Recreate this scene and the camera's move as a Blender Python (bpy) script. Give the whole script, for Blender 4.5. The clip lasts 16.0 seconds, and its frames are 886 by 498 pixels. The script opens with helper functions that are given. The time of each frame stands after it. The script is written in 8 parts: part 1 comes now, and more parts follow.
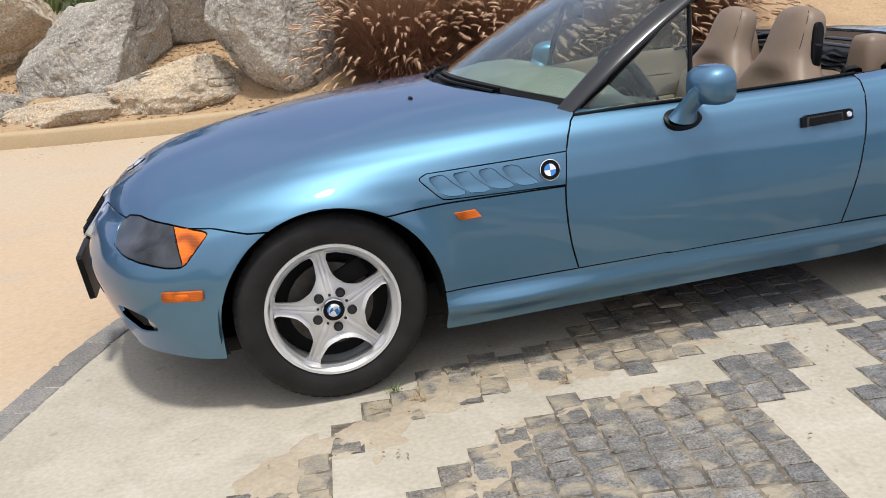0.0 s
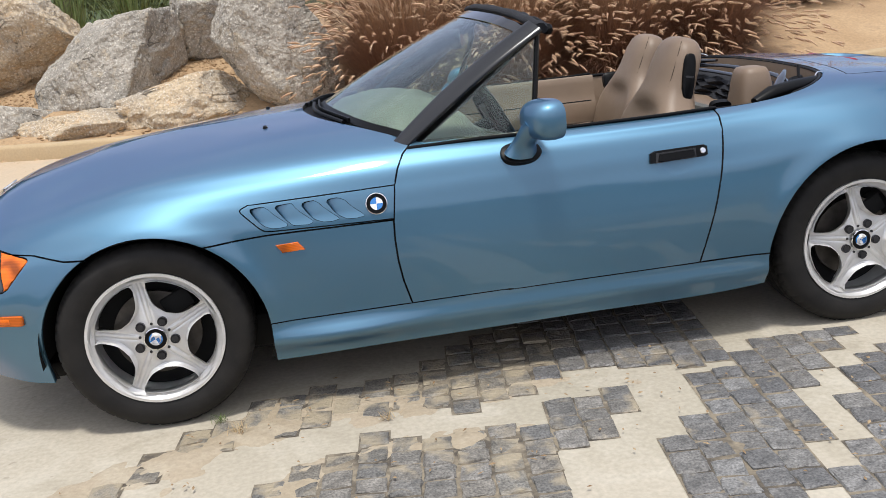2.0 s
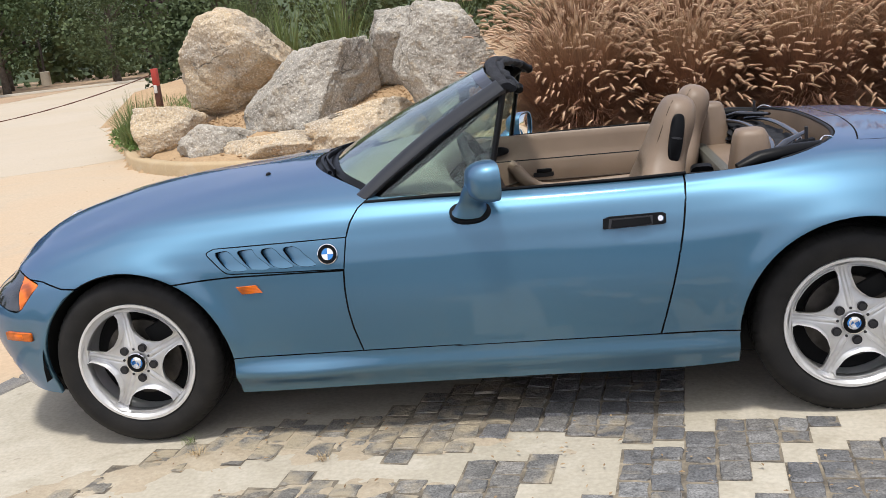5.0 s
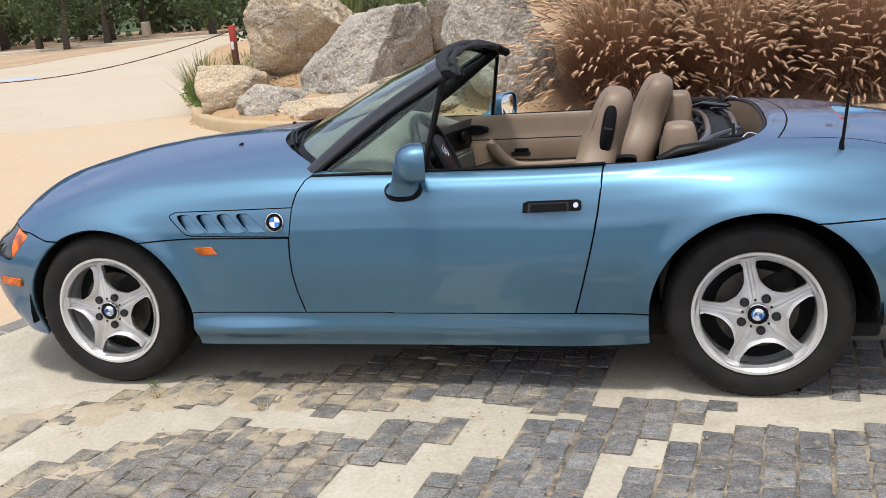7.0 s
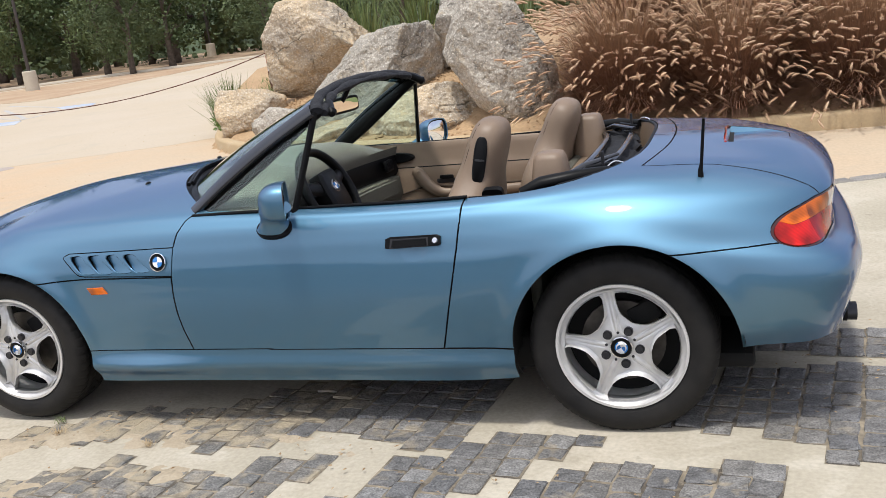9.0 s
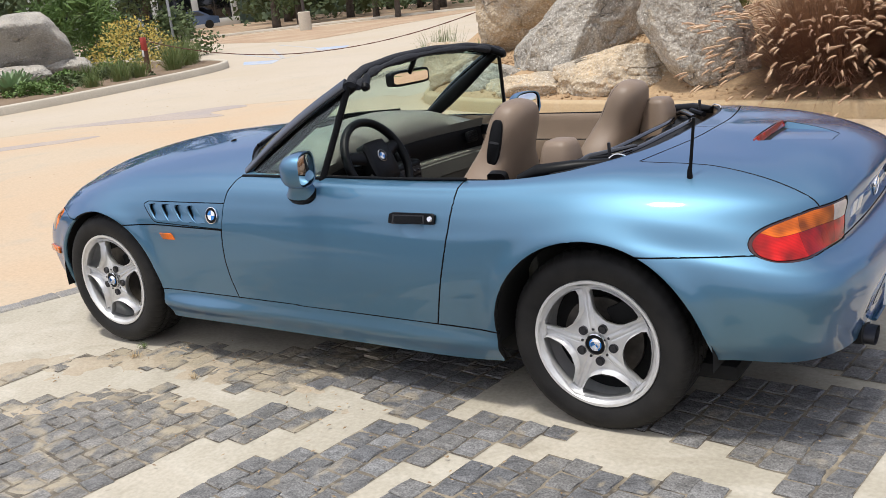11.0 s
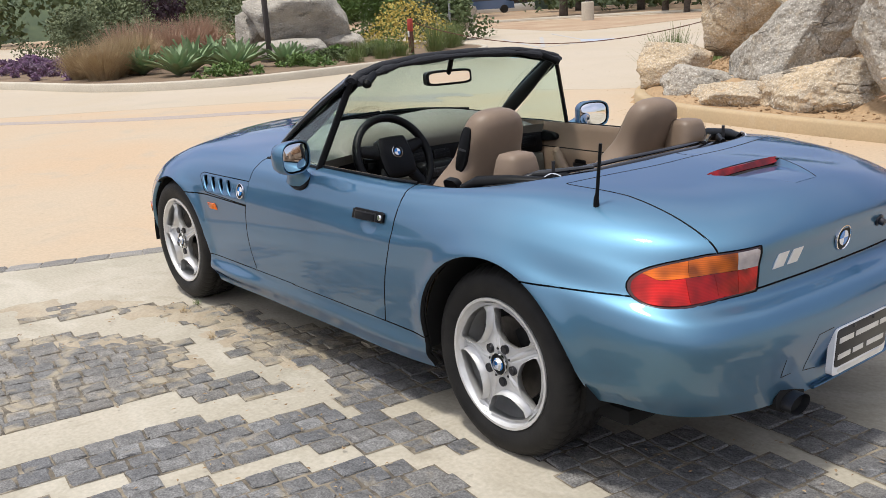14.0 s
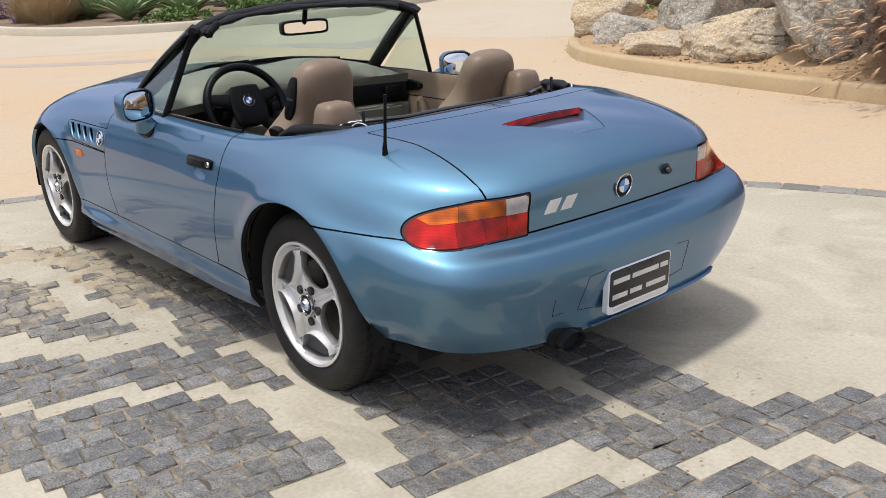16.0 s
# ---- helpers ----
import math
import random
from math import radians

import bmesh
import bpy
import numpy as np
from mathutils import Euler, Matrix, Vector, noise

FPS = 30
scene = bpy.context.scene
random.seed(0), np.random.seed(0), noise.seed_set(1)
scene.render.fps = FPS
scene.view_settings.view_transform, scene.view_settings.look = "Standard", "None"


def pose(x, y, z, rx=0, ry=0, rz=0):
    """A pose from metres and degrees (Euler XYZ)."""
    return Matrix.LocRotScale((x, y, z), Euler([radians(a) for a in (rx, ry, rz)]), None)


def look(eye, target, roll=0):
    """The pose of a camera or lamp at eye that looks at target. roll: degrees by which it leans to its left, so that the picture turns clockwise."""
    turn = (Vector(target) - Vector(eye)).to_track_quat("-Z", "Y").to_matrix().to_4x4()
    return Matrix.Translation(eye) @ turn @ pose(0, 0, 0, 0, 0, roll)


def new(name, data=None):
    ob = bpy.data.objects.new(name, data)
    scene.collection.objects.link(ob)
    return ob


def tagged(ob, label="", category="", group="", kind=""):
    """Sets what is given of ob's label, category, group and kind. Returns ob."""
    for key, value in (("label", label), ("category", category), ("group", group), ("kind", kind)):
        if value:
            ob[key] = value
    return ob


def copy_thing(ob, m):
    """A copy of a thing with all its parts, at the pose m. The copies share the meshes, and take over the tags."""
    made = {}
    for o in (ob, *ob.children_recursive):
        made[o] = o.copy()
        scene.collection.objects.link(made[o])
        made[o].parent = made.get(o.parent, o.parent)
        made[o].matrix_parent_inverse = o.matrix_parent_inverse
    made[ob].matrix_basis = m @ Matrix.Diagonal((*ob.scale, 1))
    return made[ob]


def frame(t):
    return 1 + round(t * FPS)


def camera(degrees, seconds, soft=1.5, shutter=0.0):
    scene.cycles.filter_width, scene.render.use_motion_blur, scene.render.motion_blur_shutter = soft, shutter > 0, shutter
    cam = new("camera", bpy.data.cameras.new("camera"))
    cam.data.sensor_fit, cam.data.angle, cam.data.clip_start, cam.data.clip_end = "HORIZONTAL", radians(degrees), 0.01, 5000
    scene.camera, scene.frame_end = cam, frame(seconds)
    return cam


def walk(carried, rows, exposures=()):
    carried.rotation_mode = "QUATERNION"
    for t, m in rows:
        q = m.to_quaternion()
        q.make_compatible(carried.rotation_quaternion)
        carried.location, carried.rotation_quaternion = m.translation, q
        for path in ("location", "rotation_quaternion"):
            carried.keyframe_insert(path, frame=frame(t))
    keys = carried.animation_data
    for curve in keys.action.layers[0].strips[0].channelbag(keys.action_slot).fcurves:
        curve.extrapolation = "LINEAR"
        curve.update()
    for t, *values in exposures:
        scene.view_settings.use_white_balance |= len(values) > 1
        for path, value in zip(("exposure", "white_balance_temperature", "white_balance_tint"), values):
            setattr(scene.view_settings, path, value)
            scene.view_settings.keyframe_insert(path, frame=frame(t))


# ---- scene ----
cam = camera(50.3, 16.0, soft=0.65)
PATH = [
    (0, (-1.477, -3.641, 1.355), (-1.062, -1.775, 0.764), -5.6),
    (0.5, (-1.261, -3.758, 1.377), (-0.865, -1.873, 0.838), -5.3),
    (1, (-1.101, -3.742, 1.347), (-0.666, -1.861, 0.825), -5.1),
    (1.5, (-0.899, -3.705, 1.35), (-0.524, -1.812, 0.825), -4.6),
    (2, (-0.667, -3.758, 1.34), (-0.409, -1.853, 0.787), -5.6),
    (2.5, (-0.451, -3.838, 1.359), (-0.333, -1.922, 0.798), -6.8),
    (3, (-0.338, -3.762, 1.342), (-0.29, -1.836, 0.806), -5.1),
    (3.5, (-0.207, -3.711, 1.35), (-0.265, -1.771, 0.865), -4.7),
    (4, (0.048, -3.798, 1.362), (-0.135, -1.86, 0.902), -5.5),
    (4.2, (0.124, -3.817, 1.368), (-0.065, -1.88, 0.905), -5.8),
    (6.3, (0.768, -3.818, 1.429), (0.263, -1.946, 0.936), -5.0),
    (6.5, (0.829, -3.883, 1.438), (0.316, -2.017, 0.932), -4.8),
    (7, (0.959, -3.938, 1.443), (0.484, -2.069, 0.912), -4.6),
    (7.5, (1.18, -3.922, 1.456), (0.673, -2.058, 0.936), -6.4),
    (8, (1.396, -3.908, 1.474), (0.856, -2.052, 0.957), -8.3),
    (8.5, (1.521, -3.827, 1.455), (0.984, -1.966, 0.957), -8.0),
    (9, (1.662, -3.723, 1.463), (1.035, -1.891, 0.965), -7.2),
    (9.5, (1.9, -3.7, 1.468), (1.094, -1.943, 0.955), -7.2),
    (9.7, (2.001, -3.684, 1.48), (1.154, -1.95, 0.957), -7.4),
    (11.8, (2.761, -3.196, 1.485), (1.529, -1.71, 0.962), -5.8),
    (12, (2.82, -3.157, 1.481), (1.568, -1.684, 0.965), -5.9),
    (12.5, (2.854, -2.971, 1.443), (1.57, -1.522, 0.939), -5.2),
    (13, (2.947, -2.804, 1.430), (1.604, -1.422, 0.904), -5.3),
    (13.5, (3.176, -2.65, 1.45), (1.692, -1.416, 0.928), -5.3),
    (14, (3.372, -2.627, 1.445), (1.839, -1.451, 0.931), -3.5),
    (14.5, (3.515, -2.651, 1.426), (2.025, -1.46, 0.825), -1.2),
    (15, (3.646, -2.572, 1.447), (2.165, -1.377, 0.831), -3.3),
    (15.5, (3.788, -2.411, 1.452), (2.301, -1.23, 0.824), -3.5),
    (16, (3.838, -2.281, 1.449), (2.356, -1.092, 0.826), -3.0),
]
# the picture's brightness: seconds, stops, kelvin, tint
EXPOSURES = [(0, -0.06, 6340, 10), (2.5, -0.02, 6340, 10), (4.2, 0.02, 6340, 10), (6.3, 0.05, 6400, 10), (9.7, 0.05, 6340, 10), (11.8, 0.0, 6340, 10), (13.5, -0.02, 6380, 10), (15, -0.09, 6430, 10), (16, -0.09, 6430, 10)]
walk(cam, [(t, look(eye, target, roll)) for t, eye, target, roll in PATH], EXPOSURES)

# ---- world and sun ----
SUN_ELEVATION, SUN_AZIMUTH = 76.0, 266.0   # degrees; azimuth from +x towards +y, where the sun stands
world = bpy.data.worlds.new("sky")
scene.world = world
world.use_nodes = True
wn, wl = world.node_tree.nodes, world.node_tree.links
wn.clear()
w_out = wn.new("ShaderNodeOutputWorld")
w_bg = wn.new("ShaderNodeBackground")
w_sky = wn.new("ShaderNodeTexSky")
w_sky.sky_type = "NISHITA"
w_sky.sun_disc = False
w_sky.sun_elevation = radians(SUN_ELEVATION)
w_sky.sun_rotation = radians(90 - SUN_AZIMUTH)
w_sky.air_density, w_sky.dust_density, w_sky.ozone_density = 1.0, 0.6, 3.0
# thin broken cloud over the whole sky
w_co = wn.new("ShaderNodeTexCoord")
w_map = wn.new("ShaderNodeMapping")
w_map.inputs["Scale"].default_value = (1.0, 1.0, 2.6)
w_noise = wn.new("ShaderNodeTexNoise")
w_noise.inputs["Scale"].default_value = 2.2
w_noise.inputs["Detail"].default_value = 7.0
w_noise.inputs["Roughness"].default_value = 0.55
w_ramp = wn.new("ShaderNodeValToRGB")
w_ramp.color_ramp.elements[0].position, w_ramp.color_ramp.elements[1].position = 0.36, 0.70
w_ramp.color_ramp.elements[0].color, w_ramp.color_ramp.elements[1].color = (0.42, 0.42, 0.42, 1), (0.92, 0.92, 0.92, 1)
w_mix = wn.new("ShaderNodeMix")
w_mix.data_type = "RGBA"
# cloud is brightest where it scatters the sun's light forward
w_dot = wn.new("ShaderNodeVectorMath")
w_dot.operation = "DOT_PRODUCT"
w_dot.inputs[1].default_value = (math.cos(radians(SUN_ELEVATION)) * math.cos(radians(SUN_AZIMUTH)), math.cos(radians(SUN_ELEVATION)) * math.sin(radians(SUN_AZIMUTH)), math.sin(radians(SUN_ELEVATION)))
w_cloud = wn.new("ShaderNodeValToRGB")
w_cloud.color_ramp.elements[0].color, w_cloud.color_ramp.elements[1].color = (6.7, 6.75, 8.4, 1), (13.4, 13.2, 13.5, 1)
w_cloud.color_ramp.elements[0].position, w_cloud.color_ramp.elements[1].position = 0.10, 0.80
wl.new(w_co.outputs["Generated"], w_dot.inputs[0])
wl.new(w_dot.outputs["Value"], w_cloud.inputs["Fac"])
wl.new(w_cloud.outputs["Color"], w_mix.inputs["B"])
wl.new(w_co.outputs["Generated"], w_map.inputs["Vector"])
wl.new(w_map.outputs["Vector"], w_noise.inputs["Vector"])
# more cloud on the sun's side of the sky than away from it
w_side = wn.new("ShaderNodeVectorMath")
w_side.operation = "DOT_PRODUCT"
w_side.inputs[1].default_value = (0.14 * math.cos(radians(SUN_AZIMUTH)), 0.14 * math.sin(radians(SUN_AZIMUTH)), 0.0)
w_sum = wn.new("ShaderNodeMath")
w_sum.operation = "ADD"
wl.new(w_co.outputs["Generated"], w_side.inputs[0])
wl.new(w_side.outputs["Value"], w_sum.inputs[0])
wl.new(w_noise.outputs["Fac"], w_sum.inputs[1])
wl.new(w_sum.outputs["Value"], w_ramp.inputs["Fac"])
wl.new(w_ramp.outputs["Color"], w_mix.inputs["Factor"])
wl.new(w_sky.outputs["Color"], w_mix.inputs["A"])
wl.new(w_mix.outputs["Result"], w_bg.inputs["Color"])
w_bg.inputs["Strength"].default_value = 0.11
wl.new(w_bg.outputs["Background"], w_out.inputs["Surface"])

sun_data = bpy.data.lights.new("sun", "SUN")
sun_data.energy, sun_data.angle, sun_data.color = 3.1, radians(6.0), (1.0, 0.95, 0.87)
sun = new("sun", sun_data)
se, sa = radians(SUN_ELEVATION), radians(SUN_AZIMUTH)
sun.matrix_world = look((30 * math.cos(se) * math.cos(sa), 30 * math.cos(se) * math.sin(sa), 30 * math.sin(se)), (0, 0, 0))


# ---- materials ----
def material(name, base, rough=0.5, metal=0.0, vary=0.0, scale=8.0, base2=None, bump=0.0, bump_scale=60.0, coat=0.0, coat_rough=0.03,
             spec=0.5, trans=0.0, ior=1.45, rand=0.0, grain=0.0, detail=6.0, sub=0.0, rough_vary=0.0):
    """A Principled surface whose colour drifts between base and base2 at one scale and is grained at a finer one."""
    m = bpy.data.materials.new(name)
    m.use_nodes = True
    n, l = m.node_tree.nodes, m.node_tree.links
    p = n["Principled BSDF"]
    p.inputs["Base Color"].default_value = (*base, 1)
    p.inputs["Roughness"].default_value = rough
    p.inputs["Metallic"].default_value = metal
    p.inputs["Coat Weight"].default_value = coat
    p.inputs["Coat Roughness"].default_value = coat_rough
    p.inputs["Specular IOR Level"].default_value = spec
    p.inputs["Transmission Weight"].default_value = trans
    p.inputs["IOR"].default_value = ior
    co = n.new("ShaderNodeTexCoord")
    colour = None
    if base2 or vary:
        t = n.new("ShaderNodeTexNoise")
        t.inputs["Scale"].default_value, t.inputs["Detail"].default_value = scale, detail
        l.new(co.outputs["Object"], t.inputs["Vector"])
        mix = n.new("ShaderNodeMix")
        mix.data_type = "RGBA"
        r = n.new("ShaderNodeMapRange")
        r.inputs["From Min"].default_value, r.inputs["From Max"].default_value = 0.32, 0.68
        l.new(t.outputs["Fac"], r.inputs["Value"])
        l.new(r.outputs["Result"], mix.inputs["Factor"])
        b2 = base2 or tuple(c * (1 - vary) for c in base)
        mix.inputs["A"].default_value, mix.inputs["B"].default_value = (*base, 1), (*b2, 1)
        colour = mix.outputs["Result"]
        if rough_vary:
            rr = n.new("ShaderNodeMapRange")
            rr.inputs["To Min"].default_value, rr.inputs["To Max"].default_value = rough - rough_vary, rough + rough_vary
            l.new(t.outputs["Fac"], rr.inputs["Value"])
            l.new(rr.outputs["Result"], p.inputs["Roughness"])
    if grain:
        t2 = n.new("ShaderNodeTexNoise")
        t2.inputs["Scale"].default_value, t2.inputs["Detail"].default_value = bump_scale * 1.7, 4.0
        l.new(co.outputs["Object"], t2.inputs["Vector"])
        r2 = n.new("ShaderNodeMapRange")
        r2.inputs["From Min"].default_value, r2.inputs["From Max"].default_value = 0.3, 0.7
        r2.inputs["To Min"].default_value, r2.inputs["To Max"].default_value = 1 - grain, 1 + grain
        l.new(t2.outputs["Fac"], r2.inputs["Value"])
        mul = n.new("ShaderNodeMix")
        mul.data_type, mul.blend_type = "RGBA", "MULTIPLY"
        mul.inputs["Factor"].default_value = 1.0
        if colour:
            l.new(colour, mul.inputs["A"])
        else:
            mul.inputs["A"].default_value = (*base, 1)
        l.new(r2.outputs["Result"], mul.inputs["B"])
        colour = mul.outputs["Result"]
    if rand:
        oi = n.new("ShaderNodeObjectInfo")
        r3 = n.new("ShaderNodeMapRange")
        r3.inputs["To Min"].default_value, r3.inputs["To Max"].default_value = 1 - rand, 1 + rand
        l.new(oi.outputs["Random"], r3.inputs["Value"])
        mul2 = n.new("ShaderNodeMix")
        mul2.data_type, mul2.blend_type = "RGBA", "MULTIPLY"
        mul2.inputs["Factor"].default_value = 1.0
        if colour:
            l.new(colour, mul2.inputs["A"])
        else:
            mul2.inputs["A"].default_value = (*base, 1)
        l.new(r3.outputs["Result"], mul2.inputs["B"])
        colour = mul2.outputs["Result"]
    if colour:
        l.new(colour, p.inputs["Base Color"])
    if bump:
        bt = n.new("ShaderNodeTexNoise")
        bt.inputs["Scale"].default_value, bt.inputs["Detail"].default_value = bump_scale, 5.0
        l.new(co.outputs["Object"], bt.inputs["Vector"])
        b = n.new("ShaderNodeBump")
        b.inputs["Strength"].default_value, b.inputs["Distance"].default_value = bump, 0.01
        l.new(bt.outputs["Fac"], b.inputs["Height"])
        l.new(b.outputs["Normal"], p.inputs["Normal"])
    return m


PAINT = material("blue_metallic_paint", (0.112, 0.242, 0.358), rough=0.505, metal=1.0, coat=1.0, coat_rough=0.045, vary=0.06, scale=1.2)
PAINT.node_tree.nodes["Principled BSDF"].inputs["Coat IOR"].default_value = 1.52
PAINT.node_tree.nodes["Principled BSDF"].inputs["Specular Tint"].default_value = (0.44, 0.36, 0.82, 1)
BLACK_TRIM = material("black_trim", (0.0042, 0.0045, 0.0052), rough=0.40, spec=0.18, vary=0.3, scale=20, bump=0.03, bump_scale=400)
DARK_INSIDE = material("dark_underbody", (0.006, 0.006, 0.006), rough=0.85, vary=0.4, scale=12)
RUBBER = material("tyre_rubber", (0.0125, 0.012, 0.012), rough=0.62, spec=0.28, base2=(0.021, 0.0198, 0.0185), scale=14, bump=0.1, bump_scale=300, grain=0.15)
ALLOY = material("silver_alloy", (0.74, 0.735, 0.725), rough=0.38, metal=0.45, base2=(0.65, 0.645, 0.635), scale=26, coat=0.25)
DISC = material("brake_disc_steel", (0.11, 0.10, 0.09), rough=0.5, metal=0.8, vary=0.4, scale=30)
CHROME = material("chrome", (0.8, 0.8, 0.8), rough=0.08, metal=1.0)
BOLT = material("dark_bolt_steel", (0.05, 0.05, 0.055), rough=0.4, metal=0.7)
GLASS = material("tinted_glass", (0.72, 0.89, 0.84), rough=0.0, trans=1.0, ior=1.45)
MIRROR = material("mirror_glass", (0.9, 0.9, 0.9), rough=0.01, metal=1.0)
LEATHER = material("tan_leather", (0.240, 0.174, 0.122), rough=0.46, base2=(0.185, 0.132, 0.092), scale=5, bump=0.10, bump_scale=420, grain=0.06)
SEAM = material("dark_seat_seam", (0.055, 0.038, 0.026), rough=0.8)
DASH_TAN = material("tan_dash_plastic", (0.100, 0.098, 0.080), rough=0.42, vary=0.1, scale=6, bump=0.15, bump_scale=500)
FABRIC = material("black_soft_top_fabric", (0.008, 0.0088, 0.012), rough=0.8, base2=(0.015, 0.016, 0.021), scale=18, bump=0.5, bump_scale=180)
CARPET = material("dark_carpet", (0.02, 0.019, 0.018), rough=0.95, vary=0.4, scale=40, bump=0.4, bump_scale=500)


def ribbed_lens(name, base, pitch=46.0):
    """Coloured lamp plastic, moulded in fine level ribs."""
    m = material(name, base, rough=0.08, coat=0.35, spec=0.3)
    n, l = m.node_tree.nodes, m.node_tree.links
    p = n["Principled BSDF"]
    co = n.new("ShaderNodeTexCoord")
    w = n.new("ShaderNodeTexWave")
    w.bands_direction = "Z"
    w.inputs["Scale"].default_value, w.inputs["Distortion"].default_value = pitch, 0.0
    l.new(co.outputs["Object"], w.inputs["Vector"])
    # groove shade in the colour: darker between the ribs
    mx = n.new("ShaderNodeMix")
    mx.data_type = "RGBA"
    mx.inputs["A"].default_value, mx.inputs["B"].default_value = (*(c * 0.80 for c in base), 1), (*base, 1)
    l.new(w.outputs["Fac"], mx.inputs["Factor"])
    # uneven lamp brightness painted into the lens colour; nothing is lit behind it
    cell = n.new("ShaderNodeTexNoise")
    cell.inputs["Scale"].default_value, cell.inputs["Detail"].default_value = 15.0, 1.0
    l.new(co.outputs["Object"], cell.inputs["Vector"])
    glow = n.new("ShaderNodeMapRange")
    for k, x in (("From Min", 0.36), ("From Max", 0.62), ("To Min", 0.42), ("To Max", 1.30)):
        glow.inputs[k].default_value = x
    l.new(cell.outputs["Fac"], glow.inputs["Value"])
    deep = n.new("ShaderNodeMix")
    deep.data_type, deep.blend_type = "RGBA", "MULTIPLY"
    deep.inputs["Factor"].default_value = 1.0
    l.new(mx.outputs["Result"], deep.inputs["A"])
    l.new(glow.outputs["Result"], deep.inputs["B"])
    l.new(deep.outputs["Result"], p.inputs["Base Color"])
    b = n.new("ShaderNodeBump")
    b.inputs["Strength"].default_value, b.inputs["Distance"].default_value = 0.10, 0.003
    l.new(w.outputs["Fac"], b.inputs["Height"])
    l.new(b.outputs["Normal"], p.inputs["Normal"])
    return m


AMBER = ribbed_lens("amber_lens", (0.78, 0.155, 0.008), 80.0)
RED_LENS = ribbed_lens("red_lens", (0.50, 0.006, 0.004), 90.0)
DEEP_RED = ribbed_lens("deep_red_lens", (0.30, 0.004, 0.003), 90.0)
DULL_AMBER = ribbed_lens("dull_amber_lens", (0.50, 0.105, 0.006), 60.0)
LAMP_FRAME = material("dark_red_lamp_frame", (0.045, 0.006, 0.006), rough=0.2, coat=0.6)
CLEAR_LENS = material("clear_lens", (0.46, 0.40, 0.39), rough=0.1, coat=1.0, vary=0.2, scale=60)
# opaque lens: the shade and paler parts behind clear glass are in its colour
DARK_LENS = material("dark_headlamp_lens", (0.010, 0.012, 0.015), rough=0.05, coat=0.3, base2=(0.06, 0.066, 0.075), scale=11)
BADGE_BLUE = material("badge_blue", (0.03, 0.22, 0.62), rough=0.25, coat=1.0)
BADGE_WHITE = material("badge_white", (0.85, 0.86, 0.88), rough=0.3, coat=1.0)
PLATE_GLOSS = material("gloss_black_glass", (0.008, 0.009, 0.012), rough=0.06, coat=0.5)
PILLAR_BLACK = material("gloss_black_pillar", (0.012, 0.013, 0.016), rough=0.16, spec=0.5, coat=0.4, coat_rough=0.08)
PLATE_BLACK = material("plate_black", (0.02, 0.02, 0.022), rough=0.4)


# ---- mesh helpers ----
def part(name, data, mat, parent=None, label=""):
    """Links a bmesh or a mesh as one object under a thing or a part."""
    if isinstance(data, bmesh.types.BMesh):
        me = bpy.data.meshes.new(name)
        data.to_mesh(me)
        data.free()
    else:
        me = data
    if mat and not me.materials:
        me.materials.append(mat)
    ob = new(name, me)
    if parent:
        ob.parent = parent
    if label:
        ob["label"] = label
    return ob


def raw(name, verts, faces, smooth=True, normals=None):
    me = bpy.data.meshes.new(name)
    me.from_pydata([tuple(v) for v in verts], [], [tuple(f) for f in faces])
    if smooth:
        me.polygons.foreach_set("use_smooth", [True] * len(me.polygons))
    me.update()
    if normals is not None:
        me.normals_split_custom_set_from_vertices([tuple(v) for v in normals])
    return me


def smooth(bm, angle=40):
    """Smooth faces, with the edges sharper than the angle left sharp."""
    for f in bm.faces:
        f.smooth = True
    lim = radians(angle)
    for e in bm.edges:
        e.smooth = not (len(e.link_faces) == 2 and e.calc_face_angle(0) > lim)
    return bm


def box_bm(size, at=(0, 0, 0), bevel=0.0, segs=2, rot=None):
    bm = bmesh.new()
    bmesh.ops.create_cube(bm, size=1.0)
    bmesh.ops.scale(bm, vec=size, verts=bm.verts)
    if bevel:
        bmesh.ops.bevel(bm, geom=bm.edges[:], offset=bevel, segments=segs, affect="EDGES", profile=0.5)
    if rot:
        bmesh.ops.transform(bm, matrix=rot, verts=bm.verts)
    bmesh.ops.translate(bm, vec=at, verts=bm.verts)
    return smooth(bm)


def lathe(profile, n=48, axis="y", closed=False):
    """A turned form: profile of (radius, along) round the axis."""
    verts, faces, k = [], [], len(profile)
    for i in range(n):
        a = 2 * math.pi * i / n
        for r, h in profile:
            c, s = r * math.cos(a), r * math.sin(a)
            verts.append((c, h, s) if axis == "y" else (c, s, h) if axis == "z" else (h, c, s))
    for i in range(n):
        for j in range(k if closed else k - 1):
            a, b, j2 = i * k, ((i + 1) % n) * k, (j + 1) % k
            faces.append((a + j, a + j2, b + j2, b + j))
    return verts, faces


